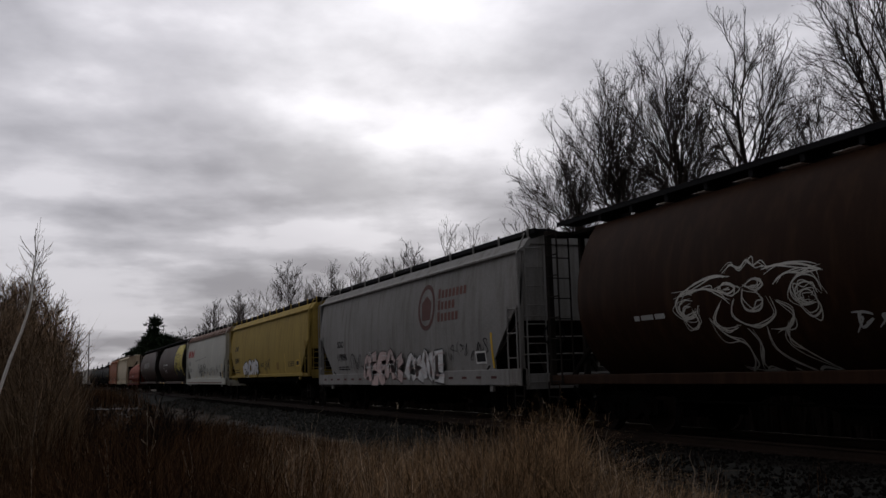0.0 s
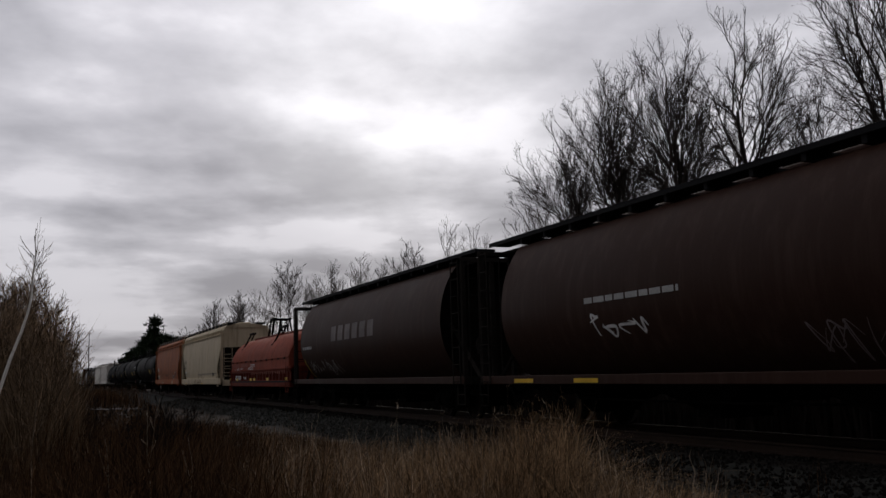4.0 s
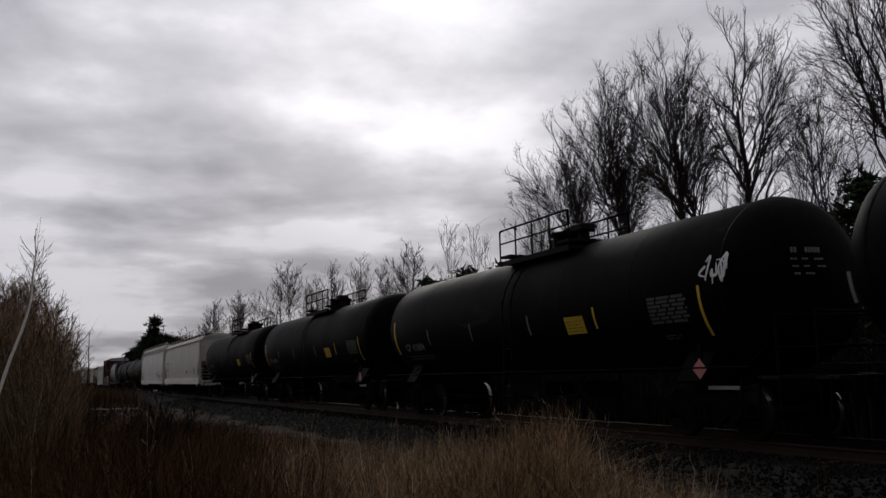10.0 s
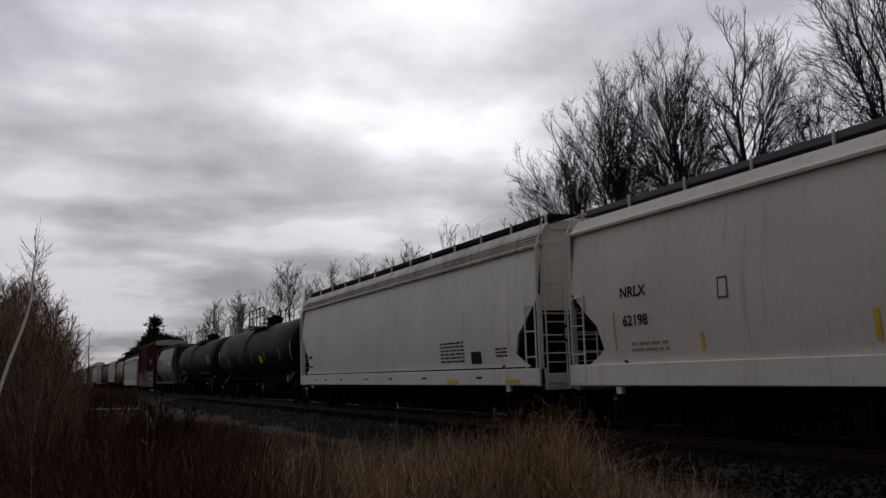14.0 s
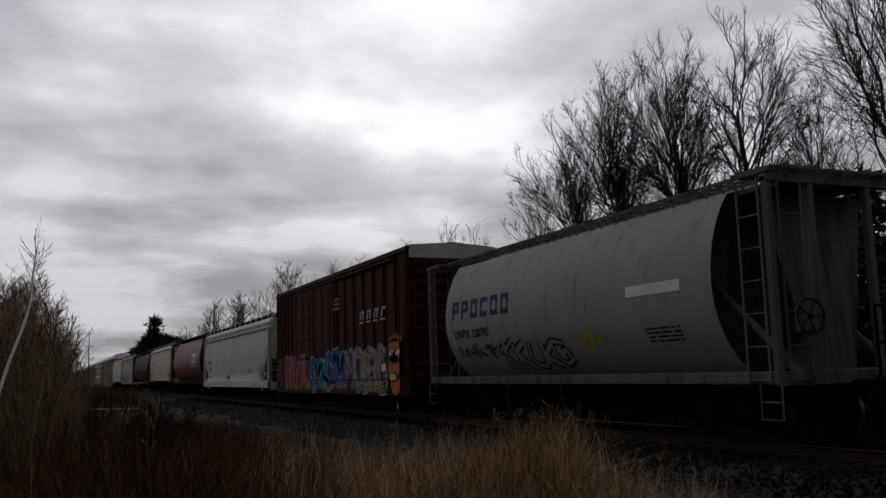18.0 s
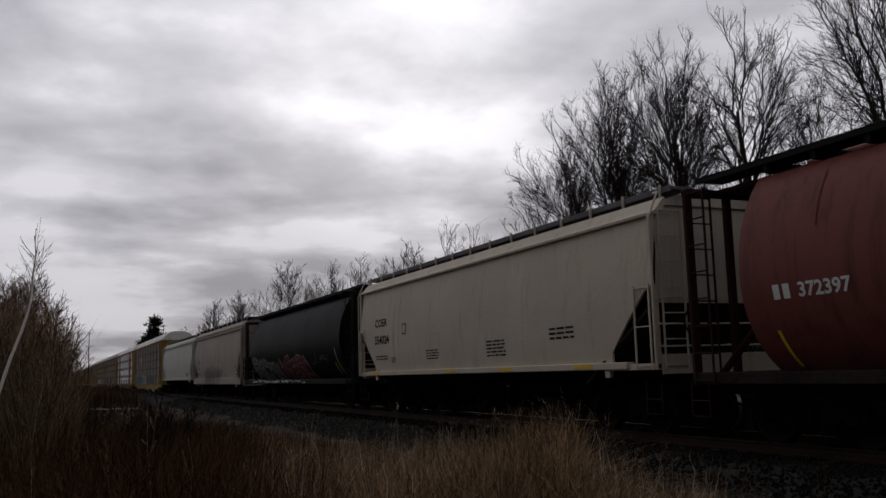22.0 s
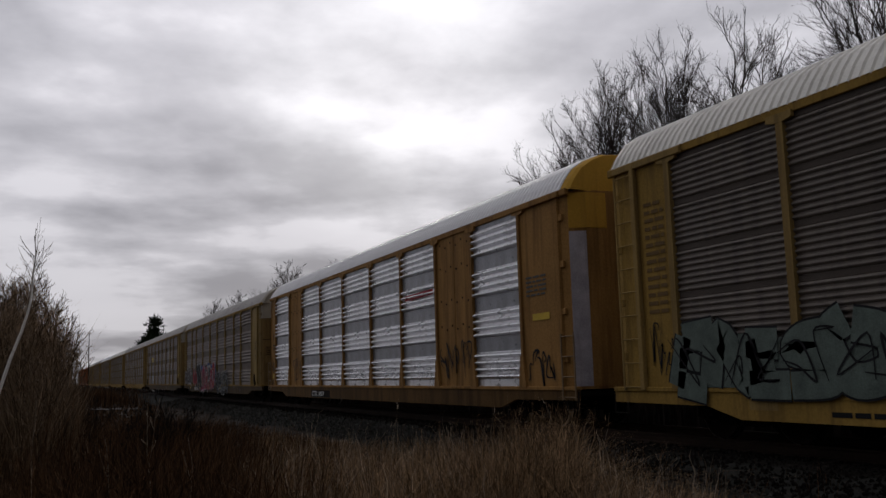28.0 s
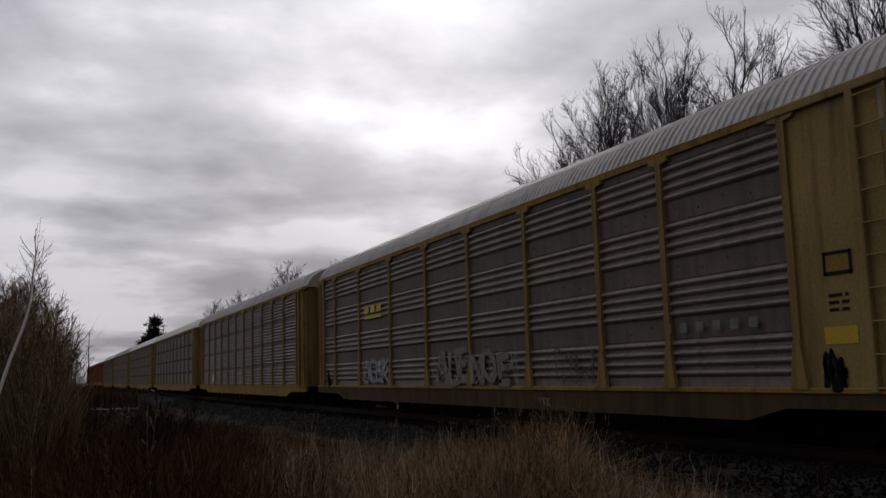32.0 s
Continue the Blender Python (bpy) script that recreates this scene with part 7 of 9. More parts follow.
car, h = autorack(-192.8, -221.2, "car carrier with dark ribbed panels, yellow posts and pale roof", A_DARK, A_YELLOW, A_POST, A_ROOF, A_YELLOW, edges=[-12.25 + 2.72 * i for i in range(10)], tiers=5, per=7, depth=0.03, gap=0.10)
sign(car, "name_board", Decal(rack, 0.006).rect(-7.2, -4.35, 3.10, 3.88), surface("red_name_board", (0.24, 0.10, 0.085), 0.7, vary=0.35, stain=(0.2, 0.15, 0.13), amount=0.5), "red name board")
d = Decal(rack, 0.010)
for k, w2 in enumerate((2.5, 1.6, 1.9)):
    n = int(w2 / 0.3)
    for i in range(n):
        d.rect(-7.0 + i * 0.3, -6.8 + i * 0.3, 3.62 - k * 0.24, 3.62 - k * 0.24 + 0.15)
sign(car, "name_bars", d, M_WHITELET)
d = Decal(lambda z: -W - 0.035, 0.004)
rngR = random.Random(260)
edge = bend([(-12.2 + 7.7 * i / 12, 1.62 + rngR.uniform(-0.15, 0.12)) for i in range(13)], 3)
d.lay([p for a, b in edge for p in ((a, 0.90), (a, b))], [(2 * i, 2 * i + 2, 2 * i + 3, 2 * i + 1) for i in range(len(edge) - 1)])
sign(car, "graffiti_ground", d, SPRAY_GREEN, "pale grey-green painted ground of the graffiti")
graffiti(car, lambda z: -W - 0.035, -12.3, -4.4, 0.90, 1.78, 9, 261, SPRAY_GREEN, SPRAY_BLACK, None, 0.42, 0.010, "pale grey-green graffiti along the sill", rim=0.035)
graffiti(car, lambda z: -W - 0.035, -4.2, 0.6, 0.90, 1.85, 5, 262, SPRAY_GREY, SPRAY_BLACK, SPRAY_WHITE, 0.30, label="silver graffiti letters")
graffiti(car, lambda z: -W - 0.035, 0.8, 8.0, 0.92, 1.75, 8, 263, SPRAY_GREEN, SPRAY_BLACK, None, 0.26, rim=0.03)
scribble(car, lambda z: -W - 0.035, -12.3, 8.0, 0.92, 1.75, 40, 267, SPRAY_BLACK, 0.04, "black sprayed lines over the letters", lift=0.028)
small_print(car, lambda z: -W + 0.015, SPRAY_BROWN, -13.0, -12.45, 2.2, 4.3, 14, 264)
scribble(car, lambda z: -W + 0.012, -13.0, -12.4, 1.1, 2.0, 6, 266, SPRAY_BLACK, 0.025)
small_print(car, flat_side, M_BLACKLET, -9.0, -6.6, 0.50, 0.66, 1, 265)
sill_marks(car, h, A_POST, (-10.6, -2.6, 3.2), 0.56, 0.76, 0.6, 0.0)

A_BRIGHT = paint("bright_yellow_door", (0.50, 0.29, 0.05), (0.3, 0.17, 0.04), 0.4)
car, h = autorack(-222.6, -250.5, "car carrier with bright galvanised ribbed panels and tan ends", A_SILVER, A_TAN, A_TAN, A_ROOFW, A_TAN, solid=(1, 7), lead=0.17, low=True, sill=paint("sooty_tan_sill_paint", (0.115, 0.066, 0.026), (0.045, 0.028, 0.015), 0.6, vary=0.3), edges=[-12.65, -9.95, -7.8, -4.95, -1.95, 1.17, 4.05, 6.8, 9.15, 11.75], tiers=4, per=4, depth=0.08, gap=0.34, frame_w=0.05, door_paint=((1, 2, 4.22, 4.98, A_BRIGHT), (2, 3, 4.22, 4.98, A_BRIGHT), (1, 2, 0.9, 4.15, surface("lilac_white_door_panel", (0.40, 0.38, 0.42), 0.6, vary=0.3, patch=3.0, stain=(0.2, 0.17, 0.17), amount=0.4, streak=True)), (2, 3, 0.9, 4.2, A_TAN)))
sign(car, "sticker", Decal(lambda z: -W - 0.004, 0.004).poly([(4.4, 3.42), (6.6, 3.46), (6.6, 3.62), (4.4, 3.58)]), SPRAY_RED, "red faded stripe")
scribble(car, rack, 7.0, 9.0, 1.0, 2.1, 8, 271, SPRAY_BLACK, 0.05)
d = Decal(rack, 0.008)
for line in ([(-9.28, 1.90), (-9.12, 1.97), (-8.98, 1.92), (-8.96, 1.25), (-8.88, 1.18), (-9.0, 1.03), (-9.14, 1.2), (-9.12, 1.72), (-9.27, 1.70), (-9.28, 1.90)],
             [(-8.86, 1.98), (-8.55, 2.03), (-8.5, 1.35), (-8.38, 1.15), (-8.62, 1.18), (-8.82, 1.12), (-8.80, 1.35), (-8.64, 1.38), (-8.66, 1.55), (-8.84, 1.58), (-8.86, 1.98)],
             [(-8.72, 1.88), (-8.62, 1.88), (-8.62, 1.68), (-8.73, 1.68), (-8.72, 1.88)]):
    d.stroke(line, 0.045)
sign(car, "tag", d, SPRAY_BLACK, "black outlined sprayed figures")
scribble(car, rack, -8.25, -7.65, 1.05, 1.95, 9, 272, MATS["chalk_dark"], 0.045, "dark green sprayed marks")
car_bars = Decal(rack, 0.008)
for k in range(5):
    if k < 4:
        car_bars.rect(-13.2 + 0.1 * k, -13.13 + 0.1 * k, 2.70, 2.80)
    car_bars.rect(-13.2 + 0.09 * k, -13.135 + 0.09 * k, 2.55, 2.65)
sign(car, "number_bars", car_bars, M_BLACKLET)
small_print(car, rack, SPRAY_BROWN, -13.3, -12.9, 3.05, 3.35, 5, 275)
notice(car, rack, -13.24, -12.8, 1.20, 1.40, M_YPLATE)
scribble(car, rack, -13.35, -12.7, 0.85, 1.16, 6, 276, SPRAY_BLACK, 0.045)
scribble(car, rack, -13.35, -12.75, 1.45, 2.0, 8, 277, SPRAY_BLACK, 0.04)
slash(car, rack, M_GRIME_SHADE, (-13.42,), 0.95, 4.9, 0.02)
scribble(car, rack, 12.0, 13.2, 0.9, 1.7, 6, 273, SPRAY_BLACK, 0.06)
notice(car, rack, 12.25, 13.0, 2.35, 2.5, M_YPLATE)
sign(car, "board", Decal(flat_side, 0.006).rect(-6.35, -3.7, 0.43, 0.70), M_GRIME_SHADE)
car_number(car, lambda z: -W - 0.005, M_WHITELET, (("CTTX 69319", -6.2, 0.47, 0.20),))
small_print(car, rack, M_GREYPLATE, 12.0, 12.9, 2.9, 3.4, 5, 274)

car, h = autorack(-252.2, -280.2, "car carrier with weathered brown ribbed panels and large red graffiti", A_PANEL, A_YELLOW, A_POST, A_ROOFD, A_DOOR, edges=[-12.8, -9.95, -7.9, -4.9, -1.9, 0.8, 3.65, 6.45, 8.5, 11.5], tiers=4, per=4, depth=0.05, gap=0.34, lead=0.17, sill=A_SILL, corner=A_KHAKI, door_paint=DOOR_MARKS)
gs = lambda z: -W - 0.055
scribble(car, gs, -5.6, 0.6, 1.9, 2.3, 20, 284, SPRAY_BLUE, 0.09, "blue sprayed clouds")
scribble(car, gs, -9.6, -8.4, 0.9, 2.0, 8, 287, SPRAY_GREEN, 0.08)
scribble(car, gs, -1.2, 0.9, 0.62, 2.0, 14, 288, SPRAY_BLUE, 0.13, "blue sprayed clouds")
graffiti(car, gs, -13.1, -9.6, 0.92, 1.92, 7, 281, SPRAY_STEEL, SPRAY_WHITE, SPRAY_BLACK, 0.22, label="grey bubble graffiti edged in white", rim=0.035)
graffiti(car, gs, -8.6, -7.0, 0.95, 1.9, 2, 289, SPRAY_RED, SPRAY_WHITE, SPRAY_BLACK, 0.42, label="red graffiti edged in white", second=SPRAY_PINK, rim=0.04, sharp=True)
graffiti(car, gs, -7.1, -5.2, 0.50, 2.15, 2, 290, SPRAY_BLACK, SPRAY_WHITE, SPRAY_GREY, 0.46, label="tall black graffiti edged in white", rim=0.035, sharp=True)
graffiti(car, gs, -5.2, 0.1, 0.52, 2.1, 7, 282, SPRAY_RED, SPRAY_WHITE, SPRAY_BLACK, 0.34, label="large red graffiti letters", second=SPRAY_PINK, rim=0.045, sharp=True, shade=SPRAY_BLACK)
graffiti(car, gs, 0.9, 5.0, 0.48, 1.8, 7, 283, SPRAY_BLACK, SPRAY_GREY, SPRAY_WHITE, 0.27, label="black graffiti edged in white", rim=0.035, sharp=True)
d = Decal(gs, 0.030)
d.ring(-2.75, 1.98, 0.48, 0.26, 0.15)
d.poly([(-1.9, 1.2), (-1.5, 1.15), (-1.3, 2.0), (-1.85, 2.05)])
sign(car, "graffiti_fill", d, SPRAY_BLACK, "black graffiti shapes")
d = Decal(gs, 0.027)
d.ring(-2.75, 1.98, 0.52, 0.30, 0.22)
d.poly([(-1.95, 1.16), (-1.44, 1.10), (-1.24, 2.05), (-1.9, 2.10)])
sign(car, "graffiti_outline", d, SPRAY_WHITE)
scribble(car, gs, -8.4, 5.6, 0.6, 1.9, 20, 299, SPRAY_BLACK, 0.045, "black sprayed lines over the letters", lift=0.032)
scribble(car, gs, -12.9, -9.6, 0.95, 1.9, 14, 300, SPRAY_BLACK, 0.03, lift=0.032)
sign(car, "lettering", Decal(flat_side, 0.008).text("ETTX 711370", -8.6, 0.50, 0.19, 1.25), M_WHITELET)
for x in (-10.7, -6.1, -2.4, 1.6):
    sign(car, "reflector", Decal(flat_side, 0.008).rect(x, x + 0.5, 0.62, 0.72), M_YELLOWMARK)
d = Decal(rack, 0.006)
d.ring(-12.95, 4.12, 0.30, 0.34, 0.07)
sign(car, "crest", d, M_BLACKLET)
d = Decal(rack, 0.008)
d.disc(-12.95, 4.12, 0.2, 0.24)
sign(car, "crest_centre", d, SPRAY_BLUE)
for za, zb in ((2.72, 3.13), (2.15, 2.42)):
    notice(car, rack, 12.33, 12.88, za, zb, A_KHAKI)
    d = Decal(rack, 0.012)
    d.rect(12.33, 12.88, za, za + 0.018); d.rect(12.33, 12.88, zb - 0.018, zb); d.rect(12.33, 12.348, za, zb); d.rect(12.862, 12.88, za, zb)
    sign(car, "border", d, M_BLACKLET)
    small_print(car, lambda z: -W + 0.007, SPRAY_BROWN, 12.39, 12.84, za + 0.05, zb - 0.04, 4, 301)
small_print(car, rack, SPRAY_BROWN, 12.6, 12.95, 1.6, 2.05, 6, 302)
small_print(car, rack, M_BLACKLET, 12.5, 12.72, 2.60, 2.66, 1, 303)
scribble(car, gs, 5.3, 9.5, 0.55, 1.6, 9, 285, SPRAY_STEEL, 0.035)
small_print(car, flat_side, M_BLACKLET, -11.6, -9.4, 0.52, 0.68, 1, 286)

car, h = autorack(-282.0, -309.6, "car carrier with weathered grey-brown ribbed panels and small tags", A_PANEL, A_YELLOW, A_POST, A_ROOFD, A_DOOR, lead=0.17, corner=A_KHAKI, door_paint=DOOR_MARKS, edges=[-13.3, -11.43, -8.55, -5.45, -2.46, 0.43, 3.51, 6.47, 8.57, 11.54], tiers=4, per=4, depth=0.05, gap=0.34, sill=A_SILL)
d = Decal(rack, 0.040)
for i in range(3):
    d.rect(-7.9 + i * 0.62, -7.45 + i * 0.62, 3.30, 3.55)
d.rect(-7.9, -6.2, 3.12, 3.22)
sign(car, "name_bars", d, M_YPLATE, "yellow emblem bars")
graffiti(car, lambda z: -W - 0.035, -8.0, -5.5, 0.95, 1.75, 4, 291, SPRAY_GREY, SPRAY_STEEL, None, 0.12, rim=0.03)
scribble(car, lambda z: -W - 0.035, -8.0, -5.5, 0.95, 1.75, 9, 298, SPRAY_WHITE, 0.035, lift=0.03)
graffiti(car, lambda z: -W - 0.035, -1.7, 2.85, 0.95, 1.8, 6, 292, A_PANEL, SPRAY_STEEL, None, 0.16, rim=0.02)
scribble(car, lambda z: -W - 0.035, -1.9, 3.0, 0.95, 1.85, 16, 297, SPRAY_GREY, 0.03, lift=0.03)
scribble(car, lambda z: -W - 0.035, 4.7, 6.4, 0.95, 1.7, 8, 293, SPRAY_STEEL, 0.05)
notice(car, lambda z: -W + 0.02, 12.1, 12.6, 2.45, 2.78, A_YELLOW, M_BLACKLET)
notice(car, lambda z: -W + 0.02, 12.03, 12.6, 1.50, 1.74, M_YPLATE)
small_print(car, lambda z: -W + 0.02, M_BLACKLET, 12.15, 12.5, 1.95, 2.25, 3, 294)
scribble(car, lambda z: -W + 0.012, 11.95, 12.35, 0.8, 1.4, 9, 296, SPRAY_BLACK, 0.06)
for i in range(6):
    x = 8.5 + i * 0.42
    sign(car, "sticker", Decal(rack, 0.04).rect(x, x + 0.18, 1.82, 1.98), M_DULLMARK)
sign(car, "lettering", Decal(flat_side, 0.008).text("TTX", 3.9, 0.48, 0.18), M_DULLMARK)

for front, rear, pan, rf, tag in ((-311.5, -340.0, A_PANEL, A_ROOFD, 1), (-342.0, -370.0, A_DARK, A_ROOF, 0), (-371.5, -400.0, A_DARK, A_ROOFW, 0), (-401.5, -430.0, A_PANEL, A_ROOFD, 0), (-431.5, -458.0, A_PANEL, A_ROOF, 0)):
    car, h = autorack(front, rear, "car carrier with ribbed panels and yellow end doors", pan, A_YELLOW, A_POST, rf, A_DOOR, bays=11, tiers=4, per=6, depth=0.04, gap=0.16)
    if tag:
        notice(car, rack, -9.0, -8.2, 1.1, 1.5, M_WHITELET)
# the tail: orange boxcars, far off when the clip ends
for k in range(4):
    f0 = -460.0 - k * 18.6
    boxcar(f0, f0 - 16.9, P_ORANGE, "rusty orange boxcar at the far end of the train")
# ---- the land: ground, trackbed, grass, thicket, trees ----
def lumps(x, y, s=1.0):
    return noise.noise(Vector((x * 0.35 * s, y * 0.35 * s, 0.3)))


def ground_z(x, y):
    z = -0.47 + 0.10 * lumps(x, y) + 0.04 * lumps(x, y, 4.0)
    if y > 15.5:
        z -= 0.35 * min((y - 15.5) / 4.0, 1.0)
    if y < -8:
        z += 0.2 * min((-8 - y) / 10.0, 1.0)
    return z


def spaced(stops):
    out = []
    for a, b, n in stops:
        out += [a + (b - a) * i / n for i in range(n)]
    return out + [stops[-1][1]]


M_SOIL = surface("dead_leaf_soil", (0.018, 0.013, 0.009), 0.95, vary=0.5, grain=14, patch=1.1, stain=(0.05, 0.036, 0.022), amount=0.5, bump=0.6)
M_BED = surface("grey_ballast_gravel", (0.024, 0.024, 0.0215), 0.95, vary=0.75, grain=26, patch=3.5, stain=(0.012, 0.011, 0.010), amount=0.45, bump=0.8, spec=0.02)
M_STONE = surface("grey_ballast_stone", (0.036, 0.036, 0.032), 0.95, vary=0.5, grain=9, patch=2.5, stain=(0.03, 0.025, 0.022), amount=0.45, bump=0.5, per_island=0.55, spec=0.03)
# besides oil, this near-black holds the train's shade on the stones
M_SHADED_STONE = surface("oil_blackened_stone", (0.009, 0.008, 0.007), 0.95, vary=0.6, grain=9, patch=2.0, stain=(0.03, 0.026, 0.022), amount=0.3, bump=0.6, per_island=0.5, spec=0.02)
M_RAILHEAD = surface("worn_rail_steel", (0.030, 0.020, 0.015), 0.7, spec=0.05, vary=0.3, grain=20)
M_TIE = surface("creosoted_sleeper", (0.030, 0.024, 0.020), 0.9, vary=0.4, grain=12, stretch=(1, 6, 6))
M_GRASS = surface("dead_grass", (0.225, 0.148, 0.082), 0.9, vary=0.35, grain=7, patch=0.9, stain=(0.08, 0.05, 0.03), amount=0.5, bump=0, per_island=0.85, spec=0.03)
M_STALK = surface("pale_dead_stalk", (0.42, 0.33, 0.24), 0.9, vary=0.3, grain=7, bump=0, per_island=0.5, spec=0.03)
M_BRUSH = surface("dark_leafless_brush", (0.020, 0.016, 0.014), 0.95, vary=0.4, grain=6, patch=0.7, bump=0, spec=0.02)
M_WEED = surface("dry_reddish_weed", (0.062, 0.033, 0.016), 0.95, vary=0.45, grain=6, patch=0.7, stain=(0.022, 0.014, 0.009), amount=0.45, bump=0, per_island=0.85, spec=0.02)
M_BARK = surface("grey_brown_bark", (0.040, 0.032, 0.028), 0.95, vary=0.4, grain=18, patch=1.5, stretch=(1, 1, 0.25), bump=0.6)
M_TWIG = surface("bare_twigs", (0.034, 0.027, 0.024), 0.95, vary=0.3, grain=6, bump=0)
M_TWIGR = surface("reddish_twigs", (0.085, 0.060, 0.052), 0.95, vary=0.3, grain=6, bump=0)
M_TWIGP = surface("pale_grey_twigs", (0.15, 0.135, 0.125), 0.95, vary=0.3, grain=6, bump=0)
M_TWIGB = surface("brown_sapling_twigs", (0.16, 0.112, 0.070), 0.95, vary=0.35, grain=6, bump=0, per_island=0.75)
M_THICKET = surface("grey_brown_thicket_twigs", (0.24, 0.18, 0.13), 0.95, vary=0.4, grain=6, bump=0, per_island=0.4)
M_BIRCH = surface("white_birch_bark", (0.78, 0.75, 0.70), 0.8, vary=0.2, grain=8, stain=(0.06, 0.05, 0.045), amount=0.35, stretch=(1, 1, 3))
M_NEEDLE = surface("dark_pine_needles", (0.020, 0.032, 0.016), 0.9, vary=0.45, grain=5, patch=0.6, bump=0)
M_LOG = surface("bleached_log", (0.42, 0.40, 0.37), 0.85, vary=0.25, grain=10)

xs = spaced([(-3000, -600, 8), (-600, -120, 16), (-120, 30, 150), (30, 200, 10), (200, 1500, 6)])
ys = spaced([(-900, -60, 8), (-60, -12, 12), (-12, 30, 84), (30, 100, 10), (100, 1400, 8)])
g = Geo()
g.v = [(x, y, ground_z(x, y)) for x in xs for y in ys]
k = len(ys)
g.f = [(i * k + j, (i + 1) * k + j, (i + 1) * k + j + 1, i * k + j + 1) for i in range(len(xs) - 1) for j in range(k - 1)]
tagged(new("ground", g.mesh("ground", M_SOIL, 60)), "brown ground of dead leaves and soil", "ground", kind="structure")

# the trackbed: a long bank of crushed stone
track = empty("railway_track", "single railway track on dark crushed stone", "railway", kind="structure")
g = Geo()
rings = []
for x in spaced([(-1500, -150, 27), (-150, 30, 300), (30, 500, 20)]):
    w = 0.18 * lumps(x, 3.0, 2.0)
    prof = [(6.9 + w, -0.62), (7.7 + w, -0.44), (8.6, -0.33), (9.55, -0.20), (10.3, -0.19), (11.53, -0.21), (12.8, -0.19), (13.5, -0.20), (15.0, -0.60), (16.0, -0.95)]
    rings.append([(x, y, z + (0.03 * noise.noise(Vector((x * 1.7, y * 1.7, 0)))) * (1 if 7 < y < 10 else 0.3)) for y, z in prof])
g.loft(rings, closed=False, cap=False)
part("ballast_bed", g, M_BED, track, smooth=60)
# inner strip: the shade under and beside the train, put in its colour
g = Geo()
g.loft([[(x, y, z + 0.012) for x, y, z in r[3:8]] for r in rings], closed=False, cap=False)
part("fouled_ballast", g, M_SHADED_STONE, track, "oil-blackened crushed stone between and beside the rails", smooth=60)


def bed_z(y):
    pts = ((6.9, -0.62), (7.7, -0.44), (8.6, -0.33), (9.55, -0.20), (10.3, -0.19), (13.0, -0.20))
    for (a, za), (b, zb) in zip(pts, pts[1:]):
        if y <= b:
            return za + (zb - za) * (y - a) / (b - a)
    return -0.2


def rail_geo():
    g = Geo()
    prof = [(-0.07, -0.175), (0.07, -0.175), (0.07, -0.16), (0.012, -0.14), (0.012, -0.045), (0.036, -0.03), (0.036, -0.005), (0.028, 0.0), (-0.028, 0.0), (-0.036, -0.005), (-0.036, -0.03), (-0.012, -0.045), (-0.012, -0.14), (-0.07, -0.16)]
    g.prism(prof, -1500, 500, "x")
    return g


for y in (YC - 0.753, YC + 0.753):
    part("rail", shared("rail", rail_geo, M_RAILHEAD), M_RAILHEAD, track, "rusty steel rail", pose(0, y, 0))
rng = random.Random(7)


def stone_points(r, rng):
    p = []
    for d in ((1, 0, 0), (-1, 0, 0), (0, 1, 0), (0, -1, 0), (0, 0, 1), (0, 0, -1)):
        p.append(tuple(c * r * rng.uniform(0.6, 1.25) + rng.uniform(-0.25, 0.25) * r for c in d))
    return p


STONE_F = [(0, 2, 4), (2, 1, 4), (1, 3, 4), (3, 0, 4), (2, 0, 5), (1, 2, 5), (3, 1, 5), (0, 3, 5)]
clean, shady = Geo(), Geo()
for i in range(26000):
    u = rng.random()
    x = 3.0 - 75.0 * u * u if i % 3 else rng.uniform(-30, 4)
    y = rng.uniform(7.0, 10.6)
    r = rng.uniform(0.018, 0.042) * (1.0 if x > -30 else 1.5)
    z = bed_z(y) + 0.01
    # stones get the shade-dark colour near the rails, further out towards the camera
    (shady if y + 0.25 * lumps(x, y, 6.0) > 9.5 - 1.3 * min(max((x + 24.0) / 9.0, 0.0), 1.0) else clean).add([(x + a, y + b, z + c) for a, b, c in stone_points(r, rng)], STONE_F)
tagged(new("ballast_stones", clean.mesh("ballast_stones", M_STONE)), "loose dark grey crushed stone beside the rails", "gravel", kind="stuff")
tagged(new("sooty_stones", shady.mesh("sooty_stones", M_SHADED_STONE)), "oil-blackened crushed stone close to the rails", "gravel", kind="stuff")
tie = lambda: Geo().box(-0.115, 0.115, -1.28, 1.28, -0.36, -0.178, 0.012)
for i in range(150):
    part("sleeper", shared("sleeper", tie, M_TIE), M_TIE, track, at=pose(5.0 - i * 0.52, YC + rng.uniform(-0.03, 0.03), 0))


